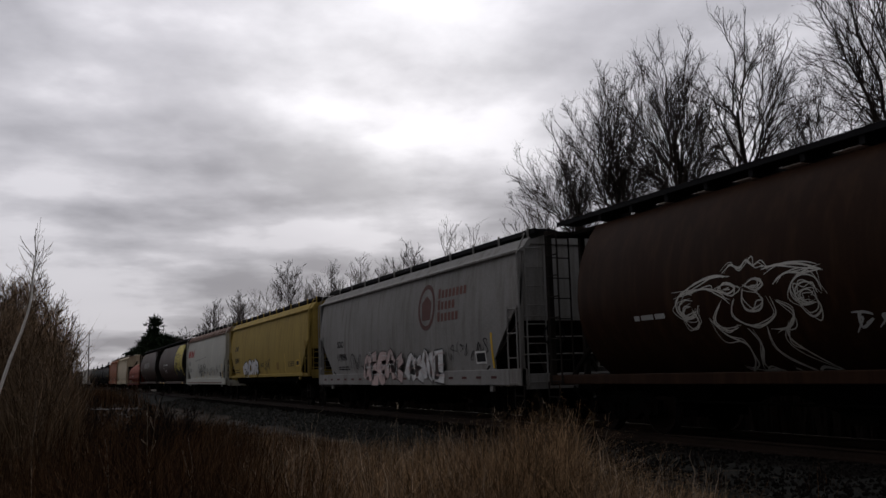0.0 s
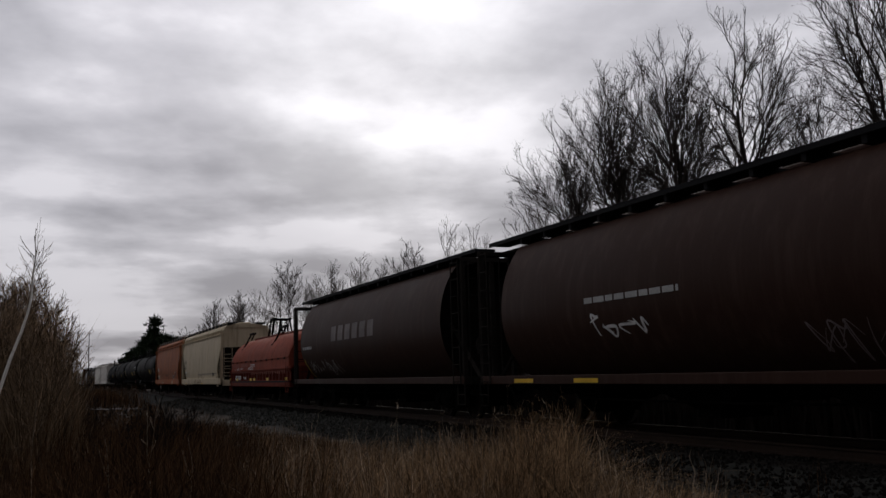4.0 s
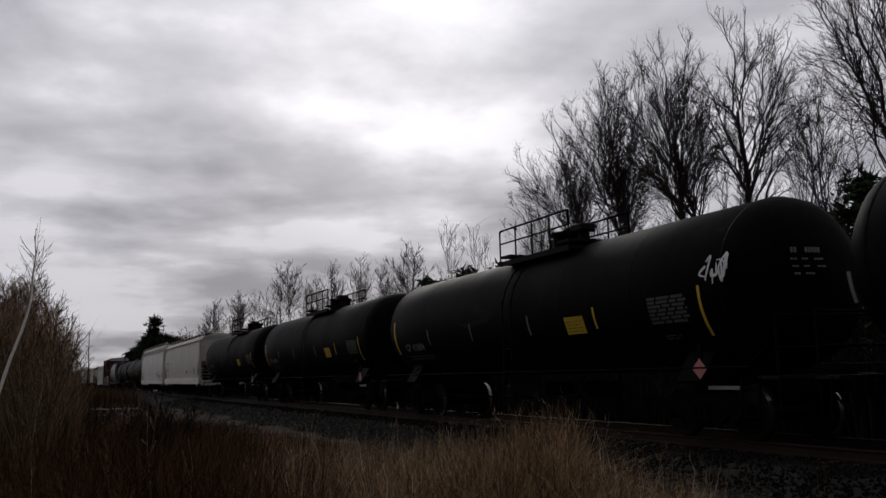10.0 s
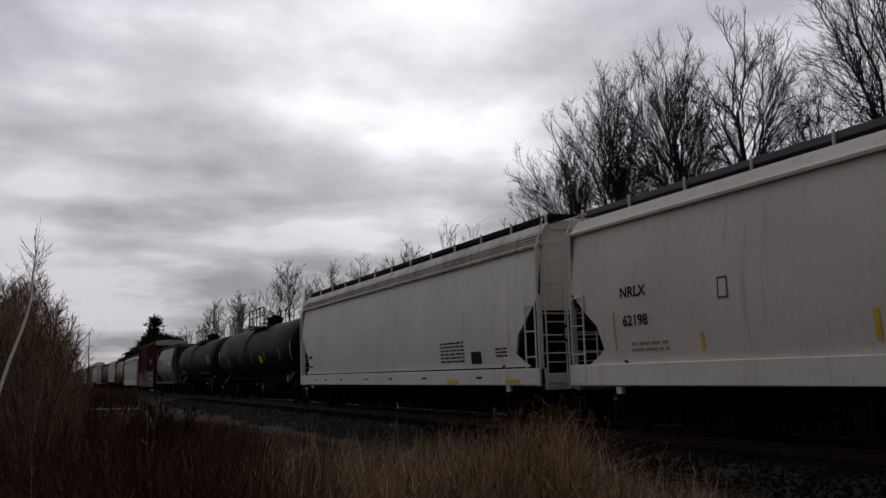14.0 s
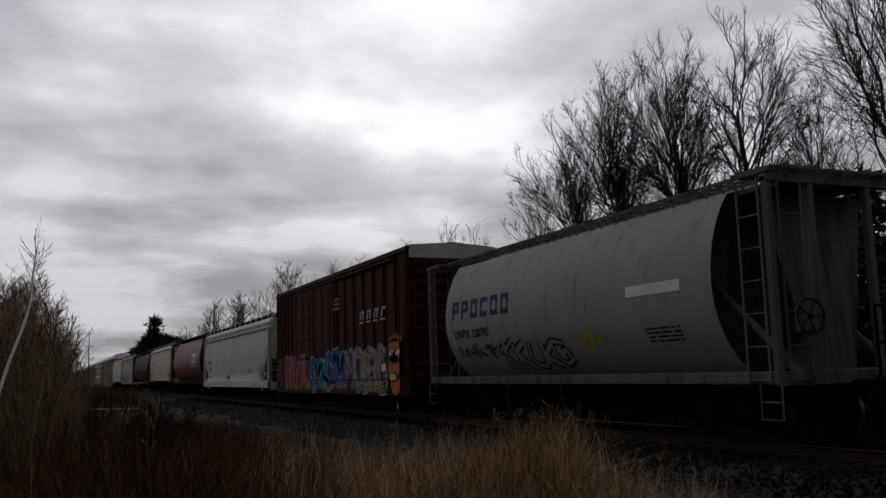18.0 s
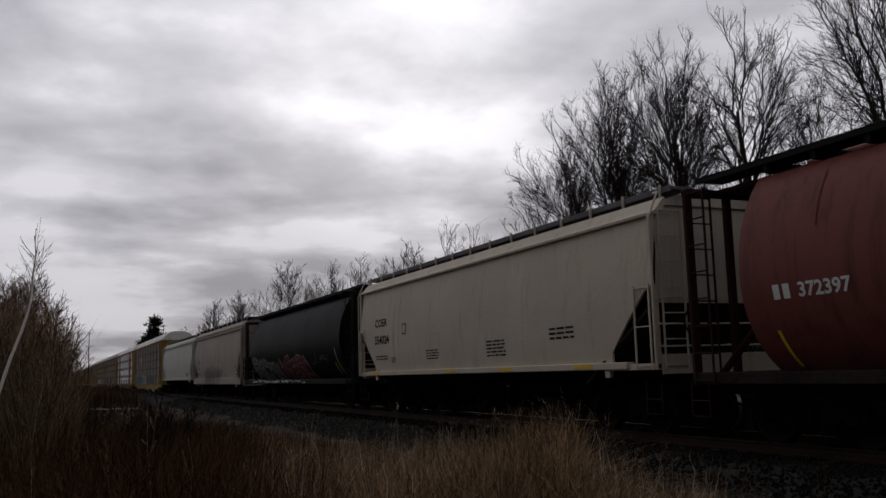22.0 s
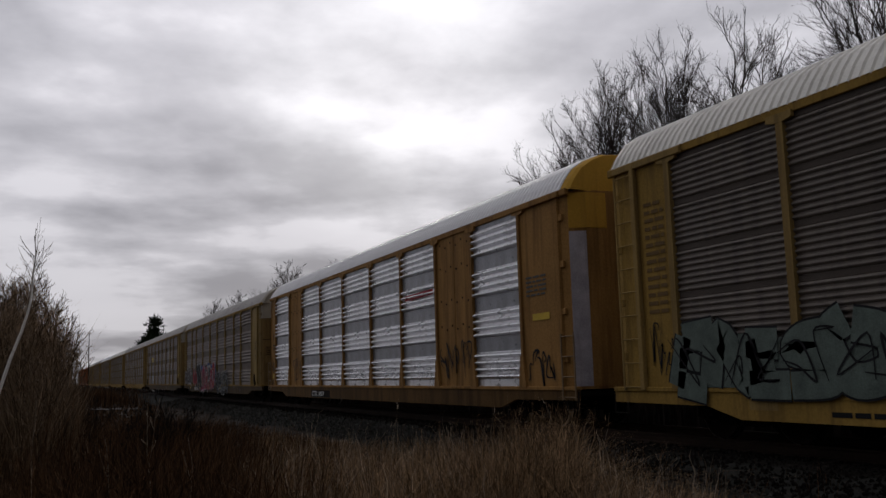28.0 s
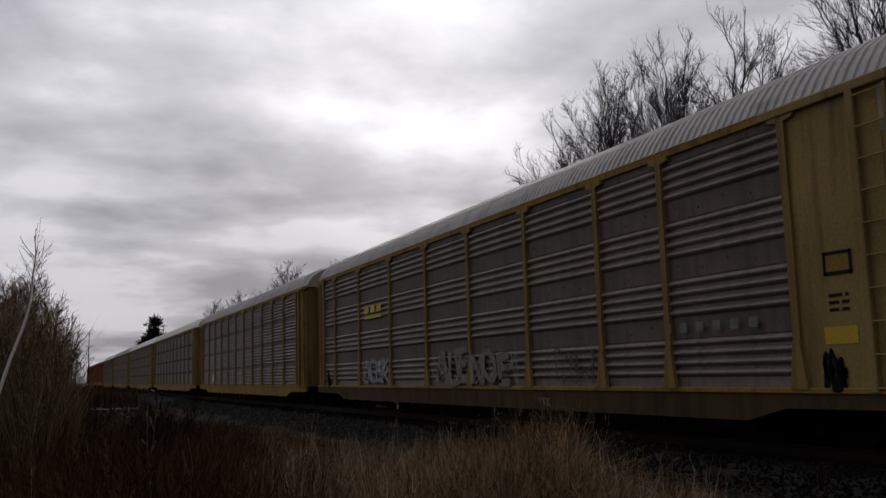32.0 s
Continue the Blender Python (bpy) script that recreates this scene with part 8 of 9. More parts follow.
# ---- grass and weeds: bent blades ----
def blades(n, where, height, width, seed, lean=0.35, bias=(0.0, 0.0), segs=3, kink=0.0, patch=0.0, fork=0.0):
    """Bent, tapering blades. where(rng) gives the foot and a factor on the height; patch: how far neighbours lean the same way."""
    rng = random.Random(seed)
    g = Geo()
    for done in range(n):
        x, y, k = where(rng)
        if k <= 0:
            continue
        x, y = x + rng.gauss(0, 0.10), y + rng.gauss(0, 0.10)
        h = height * k * rng.uniform(0.45, 1.1)
        a = rng.uniform(0, 2 * math.pi)
        ln = abs(rng.gauss(0, lean)) * h
        if patch:
            swirl = noise.noise(Vector((x * 1.1, y * 1.1, seed)))
            a = a * (1 - patch) + patch * (9.0 * swirl + rng.gauss(0, 0.8))
            ln *= 0.5 + 1.3 * abs(noise.noise(Vector((x * 1.7, y * 1.7, seed + 5.0)))) * 2.0
        dx, dy = math.cos(a) * ln + bias[0] * h, math.sin(a) * ln + bias[1] * h
        flat = math.hypot(dx, dy)
        w = width * rng.uniform(0.6, 1.4)
        b = rng.uniform(0, math.pi)
        wx, wy = math.cos(b) * w, math.sin(b) * w
        z = ground_z(x, y) if y < 7.2 or y > 14 else bed_z(y)
        up = h / math.sqrt(1.0 + 0.5 * (flat / h) ** 2)
        k0 = len(g.v)
        ox = oy = 0.0
        for i in range(segs + 1):
            t = i / segs
            if i:
                ox, oy = ox + rng.gauss(0, kink) * h, oy + rng.gauss(0, kink) * h
            px_, py_ = x + dx * t ** 1.7 + ox, y + dy * t ** 1.7 + oy
            pz_ = z + up * (t - 0.30 * t ** 3 * min(flat / h, 1.6))
            s = 1.0 - 0.85 * t
            g.v += [(px_ - wx * s, py_ - wy * s, pz_), (px_ + wx * s, py_ + wy * s, pz_)]
        g.f += [(k0 + 2 * i, k0 + 2 * i + 1, k0 + 2 * i + 3, k0 + 2 * i + 2) for i in range(segs)]
        if rng.random() < fork:
            # a seed head: a few short side stems near the tip
            for j in range(4):
                i = rng.randint(max(segs - 2, 1), segs)
                q = g.v[k0 + 2 * i]
                e = Vector((rng.gauss(0, 1), rng.gauss(0, 1), rng.uniform(0.1, 1.4))).normalized() * h * rng.uniform(0.05, 0.13)
                k1 = len(g.v)
                g.v += [q, (q[0] + wx * 0.7, q[1] + wy * 0.7, q[2]), (q[0] + e.x, q[1] + e.y, q[2] + e.z)]
                g.f.append((k1, k1 + 1, k1 + 2))
    return g


STAND = ((-4.0, -0.5), (0.0, -0.3), (1.5, 0.4), (2.2, 1.65), (4.3, 1.75), (5.2, 1.1), (8.0, 1.7), (12.0, 2.6), (17.0, 3.9), (21.0, 3.7), (25.0, 3.0), (29.0, 2.2), (30.5, 1.6), (32.5, 3.6), (36.0, 5.6), (45.0, 8.4))


def stand(x, y):
    """How high the growth stands at a place: tall by the thicket and in the tussock, low where the stone bank begins."""
    d = math.hypot(x, y)
    a = math.degrees(math.atan2(y, -x))
    for (a0, e0), (a1, e1) in zip(STAND, STAND[1:]):
        if a <= a1:
            e = e0 + (e1 - e0) * (a - a0) / (a1 - a0)
            break
    else:
        return 0.15
    return max(EYE[2] - d * math.tan(radians(e)) - ground_z(x, y), 0.0)


def meadow(r):
    d = r.uniform(9.0, 26.0)
    a = radians(r.uniform(12.0, 40.0))
    x, y = -d * math.cos(a), d * math.sin(a)
    if y > 7.9 or (y > 7.0 and r.random() < 0.6):
        return x, y, 0
    return x, y, min(stand(x, y), 1.15) * (0.55 + 0.55 * (0.5 + lumps(x, y, 2.6)))


def tussock(r):
    d = r.uniform(9.0, 13.0)
    a = radians(r.uniform(20.0, 31.8) if r.random() < 0.6 else r.choice((29.0, 30.4, 27.0)) + r.gauss(0, 0.6))
    x, y = -d * math.cos(a), d * math.sin(a)
    return x, y, min(stand(x, y), 1.5)


def weeds(r):
    d = r.uniform(8.5, 34.0)
    a = radians(r.uniform(-9.0, 17.0))
    x, y = -d * math.cos(a), d * math.sin(a)
    if y > 6.6:
        return x, y, 0
    return x, y, min(stand(x, y), 1.5) * (0.6 + 0.5 * (0.5 + lumps(x, y, 1.7)))


tagged(new("dead_grass", blades(22000, meadow, 0.92, 0.0050, 3, 0.95, (0.0, 0.0), 5, 0.04, 0.8, 0.35).mesh("dead_grass", M_GRASS)), "tall dry brown grass beside the track", "grass", kind="stuff")
tagged(new("grass_tussocks", blades(3600, tussock, 0.95, 0.0050, 4, 0.75, (0.0, 0.0), 5, 0.04, 0.5, 0.6).mesh("grass_tussocks", M_GRASS)), "taller tussocks of dry pale grass", "grass", kind="stuff")
tagged(new("bent_grass", blades(19000, meadow, 0.80, 0.0050, 11, 1.6, (0.0, 0.0), 5, 0.05, 0.7).mesh("bent_grass", M_GRASS)), "matted bent dry grass between the stems", "grass", kind="stuff")


def stalks(r):
    x, y, k = meadow(r)
    return x, y, k * 1.25


tagged(new("grass_stalks", blades(2200, stalks, 0.95, 0.0046, 8, 0.5, (0.0, 0.0), 5, 0.035, 0.4, 0.8).mesh("grass_stalks", M_STALK)), "pale thin stalks standing in the dry grass", "grass", kind="stuff")


def sprigs(r):
    """Thin weeds rooted in the edge of the crushed stone."""
    d = r.uniform(8.6, 17.0)
    a = radians(r.choice((33.5, 35.0, 37.0, 39.5, 42.0, 44.5, 46.0)) + r.gauss(0, 0.7))
    x, y = -d * math.cos(a), d * math.sin(a)
    return x, y, (1.0 if 5.0 < y < 9.4 else 0.0) * r.uniform(0.3, 1.0)


tagged(new("weed_sprigs", blades(420, sprigs, 0.62, 0.0045, 15, 0.5, (0, 0), 5, 0.03).mesh("weed_sprigs", M_WEED)), "thin dry weeds growing from the edge of the stones", "weeds", kind="stuff")


def far_weeds(r):
    d = r.uniform(30.0, 130.0)
    a = radians(r.uniform(-4.0, 6.5))
    x, y = -d * math.cos(a), d * math.sin(a)
    return x, y, (1.0 if y < 6.5 else 0.0) * (0.7 + 0.5 * (0.5 + lumps(x, y, 0.6))) * (1.0 if d > 64 else 0.26)


tagged(new("far_weeds", blades(15000, far_weeds, 1.45, 0.018, 9, 0.3).mesh("far_weeds", M_WEED)), "dark dead weeds further down the line", "weeds", kind="stuff")
tagged(new("dry_weeds", blades(34000, weeds, 1.0, 0.0055, 5, 0.75, (0.05, 0), 5, 0.04, 0.6).mesh("dry_weeds", M_WEED)), "dense dark reddish dead weeds", "weeds", kind="stuff")


def bank_brush(r):
    x = r.uniform(-150, 20)
    y = r.uniform(16.5, 21.0)
    return x, y, 0.6 + 0.8 * (0.5 + lumps(x, y, 0.8))


tagged(new("brush", blades(26000, bank_brush, 3.1, 0.05, 6, 0.3, (0, 0), 3).mesh("brush", M_BRUSH)), "dark leafless brush behind the railway", "brush", kind="stuff")


def undergrowth(r):
    x, y = r.uniform(-44, -8), r.uniform(25.5, 30.0)
    return x, y, 0.62 + 0.5 * (0.5 + lumps(x, y, 0.9))


tagged(new("undergrowth", blades(4500, undergrowth, 9.0, 0.018, 14, 0.2, (0, 0), 5, 0.03).mesh("undergrowth", M_TWIG)), "dense thin leafless undergrowth between the trees", "brush", kind="stuff")


# ---- bare trees ----
def wander(rng, p, d, length, n, wob, up):
    """A crooked line that bends slowly upward."""
    pts = [p]
    d = d.normalized()
    for i in range(n):
        d = (d + Vector((rng.gauss(0, wob), rng.gauss(0, wob), rng.gauss(0, wob * 0.6) + up))).normalized()
        pts.append(pts[-1] + d * (length / n))
    return pts


def along(pts, t):
    n = len(pts) - 1
    i = min(int(t * n), n - 1)
    return pts[i].lerp(pts[i + 1], t * n - i), (pts[i + 1] - pts[i]).normalized()


def sprout(rng, pts, t, angle):
    """A point on a branch and the direction of a shoot that leaves it at about that angle."""
    p, d = along(pts, t)
    ax = d.orthogonal().normalized()
    ax.rotate(Matrix.Rotation(rng.uniform(0, 2 * math.pi), 3, d))
    a = radians(angle * rng.uniform(0.7, 1.3))
    return p, d * math.cos(a) + ax * math.sin(a)


def wood_tree(x, y, top, width, seed, label, stems=2, limbs=8, shoots=7, twigs=4, r=0.13, fan=34, fork=0.12, low=0.22, bark=M_BARK, twigm=M_TWIG, thin=0.015, lean=(0.0, 0.0), group="bare trees behind the railway", name="bare_tree", category="tree", leaders=5):
    """A leafless tree: crooked stems that fork into a fan of leaders, with limbs, shoots and twigs, fitted to a height and a crown's width."""
    rng = random.Random(seed)
    tree = empty(name, label, category, group)
    z = ground_z(x, y) - 0.1
    tree.matrix_basis = pose(x, y, z)
    height = top - z
    # first grow the limbs alone to see how wide they reach, then the whole tree with that mended
    near = 1.0
    for whole in (False, True):
        rng = random.Random(seed)
        wood, twig = Geo(), Geo()
        for s in range(stems):
            a = 2 * math.pi * s / stems + rng.uniform(-0.5, 0.5)
            out = fork * near if stems > 1 else 0.0
            hs = height * low * rng.uniform(0.8, 1.2)
            foot = Vector((math.cos(a), math.sin(a), 0)) * (r * 1.5 if stems > 1 else 0.0)
            stem = wander(rng, foot, Vector((math.cos(a) * out * 2 + lean[0], math.sin(a) * out * 2 + lean[1], 1.0)), hs, 5, 0.06, 0.03)
            rs = r * rng.uniform(0.8, 1.1)
            wood.tube(stem, rs, 7, rs * 0.8, cap=False)
            for q in range(leaders):
                az = 2 * math.pi * q / leaders + rng.uniform(-0.6, 0.6) + a
                share = rng.uniform(0.15, 1.0) if q else 0.1
                tilt = radians(fan * near * share)
                d = Vector((math.cos(az) * math.sin(tilt) + lean[0], math.sin(az) * math.sin(tilt) + lean[1], math.cos(tilt)))
                p, _ = along(stem, rng.uniform(0.55, 1.0) if q else 1.0)
                reach = (height - p.z) * (1.0 - 0.30 * share ** 2) / max(math.cos(tilt), 0.5) * rng.uniform(0.84, 1.0)
                lead = wander(rng, p, d, reach, 12, 0.11, 0.03)
                rq = rs * (0.72 if q == 0 else rng.uniform(0.40, 0.62))
                wood.tube(lead, rq, 6, thin, cap=False)
                own = random.Random(seed * 31 + s * 7 + q)
                for i in range(limbs):
                    t = 0.14 + 0.84 * (i + own.random()) / limbs
                    p, d = sprout(own, lead, t, 46)
                    ll = reach * near * (0.26 * (1.0 - t) + 0.11) * own.uniform(0.7, 1.3)
                    limb = wander(own, p, d, ll, 5, 0.18, 0.06)
                    rl = max(rq * (1.05 - t) * 0.5, thin * 1.3)
                    (wood if whole else twig).tube(limb, rl, 4, thin * 0.9, cap=False)
                    for j in range(shoots if whole else 0):
                        u = 0.15 + 0.85 * (j + own.random()) / shoots
                        p, d = sprout(own, limb, min(u, 1.0), 48)
                        lj = ll * (0.45 * (1.0 - u) + 0.26) * own.uniform(0.7, 1.3)
                        shoot = wander(own, p, d, lj, 3, 0.20, 0.07)
                        twig.tube(shoot, max(rl * 0.4, thin), 3, thin * 0.6, cap=False)
                        for k in range(twigs):
                            p, d = sprout(own, shoot, own.uniform(0.25, 1.0), 45)
                            twig.tube(wander(own, p, d, max(lj * own.uniform(0.4, 0.75), 0.012 * height), 2, 0.18, 0.08), thin * 0.8, 3, thin * 0.45, cap=False)
        rad = sorted(math.hypot(v[0] - lean[0] * v[2], v[1] - lean[1] * v[2]) for v in twig.v)
        kr = 0.5 * width / rad[int(len(rad) * 0.93)]
        if not whole:
            near = min(max(kr, 0.3), 1.6)
    zs = sorted(v[2] for v in twig.v)
    kz = height / zs[int(len(zs) * 0.997)]
    for gg in (wood, twig):
        gg.v = [(a * kr, b * kr, c * kz) for a, b, c in gg.v]
    part("trunk", wood, bark, tree, smooth=60)
    part("crown", twig, twigm, tree, "fine bare twigs")
    return tree


def forked_tree(x, y, top, width, seed, label, stems=((0.0, 0.0),), low=0.36, limbs=10, r=0.11, thin=0.010, gap=(0.46, 0.25, 0.16), crook=0.13, steep=1.0, bark=M_BARK, twigm=M_TWIG, group="bare trees behind the railway", name="bare_tree", category="tree"):
    """A leafless tree: crooked stems, each leaning to its own side, that carry ascending limbs, branches, shoots and twigs."""
    rng = random.Random(seed)
    tree = empty(name, label, category, group)
    z0 = ground_z(x, y) - 0.1
    tree.matrix_basis = pose(x, y, z0)
    H = top - z0
    wood, fine = Geo(), Geo()

    def spread(length, step):
        return max(2, int(length / step + rng.random()))

    def shoot(p, d, l, thick):
        pts = wander(rng, p, d, l, 4, crook * 1.5, 0.10)
        fine.tube(pts, thick, 3, thin * 0.45, cap=False)
        for k in range(spread(l, gap[2])):
            q, e = sprout(rng, pts, rng.uniform(0.15, 1.0), 44)
            e.z += 0.18
            fine.tube(wander(rng, q, e, min(l * rng.uniform(0.25, 0.6), 0.04 * H), 2, crook * 1.3, 0.08), thin * 0.5, 3, thin * 0.3, cap=False)

    def branch(p, d, l, thick):
        pts = wander(rng, p, d, l, 5, crook * 1.25, 0.09)
        wood.tube(pts, thick, 4, thin * 0.8, cap=False)
        for k in range(spread(l, gap[1])):
            t = 0.12 + 0.88 * rng.random()
            q, e = sprout(rng, pts, t, 44)
            shoot(q, e, l * (0.42 * (1.0 - t) + 0.24) * rng.uniform(0.6, 1.2), max(thick * 0.45 * (1.2 - t), thin * 0.7))

    for k, (sx, sy) in enumerate(stems):
        tall = H * (0.94 if k == 0 else rng.uniform(0.80, 0.92))
        a = rng.uniform(0, 6.28)
        foot = Vector((math.cos(a), math.sin(a), 0)) * (r * 1.4 if len(stems) > 1 else 0.0)
        stem = [foot]
        bx, by = 0.0, 0.0
        n = 12
        for i in range(1, n + 1):
            t = i / n
            bx, by = bx + rng.gauss(0, crook * 0.14 * tall / n * 4), by + rng.gauss(0, crook * 0.14 * tall / n * 4)
            stem.append(foot + Vector((sx * t ** 1.25 + bx * (1 - 0.4 * t), sy * t ** 1.25 + by * (1 - 0.4 * t), tall * t)))
        rs = r * rng.uniform(0.8, 1.1) * (1.0 if k == 0 else 0.8)
        wood.tube(stem, rs, 7, thin * 1.2, cap=False)
        turn = rng.uniform(0, 6.28)
        for i in range(limbs):
            t = low + (0.97 - low) * ((i + rng.random() * 0.8) / limbs) ** 1.2
            u = (t - low) / (1.0 - low)
            p, _ = along(stem, t)
            turn += 2.4 + rng.gauss(0, 0.35)
            room = (tall - p.z) * rng.uniform(0.72, 0.95) + 0.05 * H
            reach = 0.5 * width * rng.uniform(0.55, 1.0) * (0.72 + 0.28 * math.sin(math.pi * min(1.0, u + 0.15)))
            reach = min(reach, room * 0.85 / steep)
            l = math.hypot(reach, room * (0.55 + 0.35 * u))
            d = Vector((math.cos(turn) * reach * 1.25, math.sin(turn) * reach * 1.25, room * (0.5 + 0.35 * u)))
            rl = max(rs * (1.0 - 0.82 * t) * rng.uniform(0.75, 1.0), thin * 1.6)
            limb = wander(rng, p, d, l, 9, crook, 0.045 * steep)
            wood.tube(limb, rl, 5, thin, cap=False)
            for b in range(spread(l, gap[0])):
                w = 0.12 + 0.88 * rng.random()
                q, e = sprout(rng, limb, w, 42)
                e.z += 0.15
                branch(q, e, (l * (0.42 * (1.0 - w) + 0.10) + 0.018 * H) * rng.uniform(0.65, 1.2), max(rl * 0.6 * (1.2 - w), thin * 1.1))
        for b in range(8):
            q, e = sprout(rng, stem, rng.uniform(0.80, 1.0), 46)
            branch(q, e, 0.10 * H * rng.uniform(0.6, 1.0), thin * 1.2)
    part("trunk", wood, bark, tree)
    part("crown", fine, twigm, tree, "fine bare twigs")
    return tree


def fan_tree(x, y, top, width, seed, label, aside=0.0, low=6.0, limbs=11, r=0.12, thin=0.009, fill=(0.50, 0.27, 0.17), group="bare trees behind the railway"):
    """A leafless tree with a rounded crown: limbs fan out of the upper stem, fork at sharp angles and end near one round outline."""
    rng = random.Random(seed)
    tree = empty("bare_tree", label, "tree", group)
    z0 = ground_z(x, y) - 0.1
    tree.matrix_basis = pose(x, y, z0)
    H, low = top - z0, low - z0
    edge = 1.06
    wood, fine = Geo(), Geo()
    mid = Vector((aside, 0, low + 0.36 * (H - low)))

    def rim(turn, rise, k):
        """A point of the crown's outline, in a direction."""
        up = math.sin(rise) * ((H - mid.z) if rise > 0 else (mid.z - low))
        return mid + Vector((0.5 * width * math.cos(rise) * math.cos(turn), 0.5 * width * math.cos(rise) * math.sin(turn), up)) * k

    def bow(p, lead, q, n, wob):
        """A crooked line that leaves p along a direction and bends over to q."""
        l = (q - p).length
        c = p + lead * (0.42 * l)
        off = Vector((0, 0, 0))
        pts = [p]
        for i in range(1, n + 1):
            t = i / n
            off = off * 0.8 + Vector((rng.gauss(0, wob), rng.gauss(0, wob), rng.gauss(0, wob))) * (l / n)
            pts.append(p * (1 - t) ** 2 + c * (2 * t * (1 - t)) + q * t * t + off)
        return pts

    def within(p):
        v = p - mid
        return (v.x * v.x + v.y * v.y) / (0.5 * width) ** 2 + (v.z / ((H - mid.z) if v.z > 0 else (mid.z - low + 1.0))) ** 2 < edge

    def offshoot(line, t, angle, cap):
        """A fork of a branch: a point, the way it leaves, and its end inside the crown's outline."""
        q, e = sprout(rng, line, t, angle)
        d = along(line, t)[1]
        out = q - mid
        out.z = max(out.z, 0.0)
        v = (e + out.normalized() * 0.30 + Vector((0, 0, 0.22))).normalized()
        l = cap * rng.uniform(0.7, 1.15)
        while l > 0.25 and not within(q + v * l):
            l *= 0.8
        return q, (d + e).normalized(), q + v * l

    stem = bow(Vector((0, 0, 0)), Vector((0, 0, 1)), Vector((aside * 0.6, 0, low + 0.42 * (H - low))), 12, 0.12)
    wood.tube(stem, r, 7, r * 0.42, cap=False)
    ends = low / (low + 0.42 * (H - low))
    for i in range(limbs):
        turn = 2.4 * i + rng.gauss(0, 0.3)
        rise = math.asin(-0.08 + 1.06 * ((i + 0.9 * rng.random()) / limbs))
        t = min(0.99, ends * rng.uniform(0.86, 1.0) + (1.0 - ends) * max(0.0, rise) / 1.5 * rng.uniform(0.7, 1.0))
        p, d = along(stem, t)
        to = rim(turn, rise, rng.uniform(0.88, 1.02))
        limb = bow(p, (d * 0.6 + (to - p).normalized()).normalized(), to, 10, 0.15)
        l = (to - p).length
        rl = r * rng.uniform(0.38, 0.58) * (1.15 - 0.5 * t)
        wood.tube(limb, rl, 5, thin, cap=False)
        for b in range(max(3, int(l / fill[0]))):
            w = 0.14 + 0.83 * rng.random()
            q, e, to2 = offshoot(limb, w, 36, 0.16 * l + 0.34 * l * (1.0 - w))
            bough = bow(q, e, to2, 6, 0.14)
            lb = (to2 - q).length
            rb = max(rl * 0.55 * (1.1 - w), thin * 1.25)
            wood.tube(bough, rb, 4, thin * 0.8, cap=False)
            for c in range(max(3, int(lb / fill[1]))):
                v = 0.12 + 0.86 * rng.random()
                q2, e2, to3 = offshoot(bough, v, 38, 0.24 * lb + 0.32 * lb * (1.0 - v) + 0.12)
                spray = bow(q2, e2, to3, 4, 0.17)
                ls = (to3 - q2).length
                fine.tube(spray, max(rb * 0.5 * (1.1 - v), thin * 0.85), 3, thin * 0.5, cap=False)
                for k in range(int(ls / fill[2] + rng.random())):
                    q3, e3 = sprout(rng, spray, rng.uniform(0.2, 1.0), 36)
                    e3.z += 0.2
                    fine.tube(wander(rng, q3, e3, rng.uniform(0.2, 0.42), 2, 0.14, 0.06), thin * 0.5, 3, thin * 0.35, cap=False)
    part("trunk", wood, M_BARK, tree)
    part("crown", fine, M_TWIG, tree, "fine bare twigs")
    return tree


BIG = "tall leafless tree with dark crooked ascending branches"
GROVE = "leafless tree with a rounded crown in a dense group"
for i, (x, y, top, ww, aside, low, nl, r) in enumerate((
        (-27.0, 25.0, 16.1, 5.4, 0.3, 7.2, 13, 0.15), (-30.4, 24.6, 16.6, 5.6, -1.0, 7.4, 12, 0.13), (-32.0, 25.8, 16.2, 4.6, -0.6, 8.2, 10, 0.11), (-33.8, 24.6, 16.6, 5.6, -1.6, 7.8, 12, 0.12),
        (-35.6, 25.6, 16.5, 6.0, -2.3, 7.6, 12, 0.12), (-37.2, 24.4, 14.9, 6.2, -2.8, 6.8, 12, 0.11), (-39.2, 25.4, 13.0, 5.0, -1.8, 6.2, 11, 0.10), (-31.6, 26.6, 15.8, 6.2, -1.8, 7.6, 12, 0.10), (-43.2, 25.0, 12.2, 4.6, -0.3, 6.4, 10, 0.08))):
    fan_tree(x, y, top, ww, 801 + i, GROVE if i else BIG, aside, low, nl, r)
for i, (x, y, top, ww, aside, low, nl, r) in enumerate(((-20.4, 25.0, 18.2, 7.4, -0.3, 6.6, 14, 0.15), (-22.4, 24.2, 12.8, 4.6, -0.6, 6.0, 8, 0.06), (-17.4, 24.4, 17.4, 6.6, 0.6, 7.0, 11, 0.12), (-13.4, 25.0, 17.0, 6.0, 0.4, 7.0, 10, 0.12))):
    fan_tree(x, y, top, ww, 811 + i, BIG, aside, low, nl, r, 0.008)
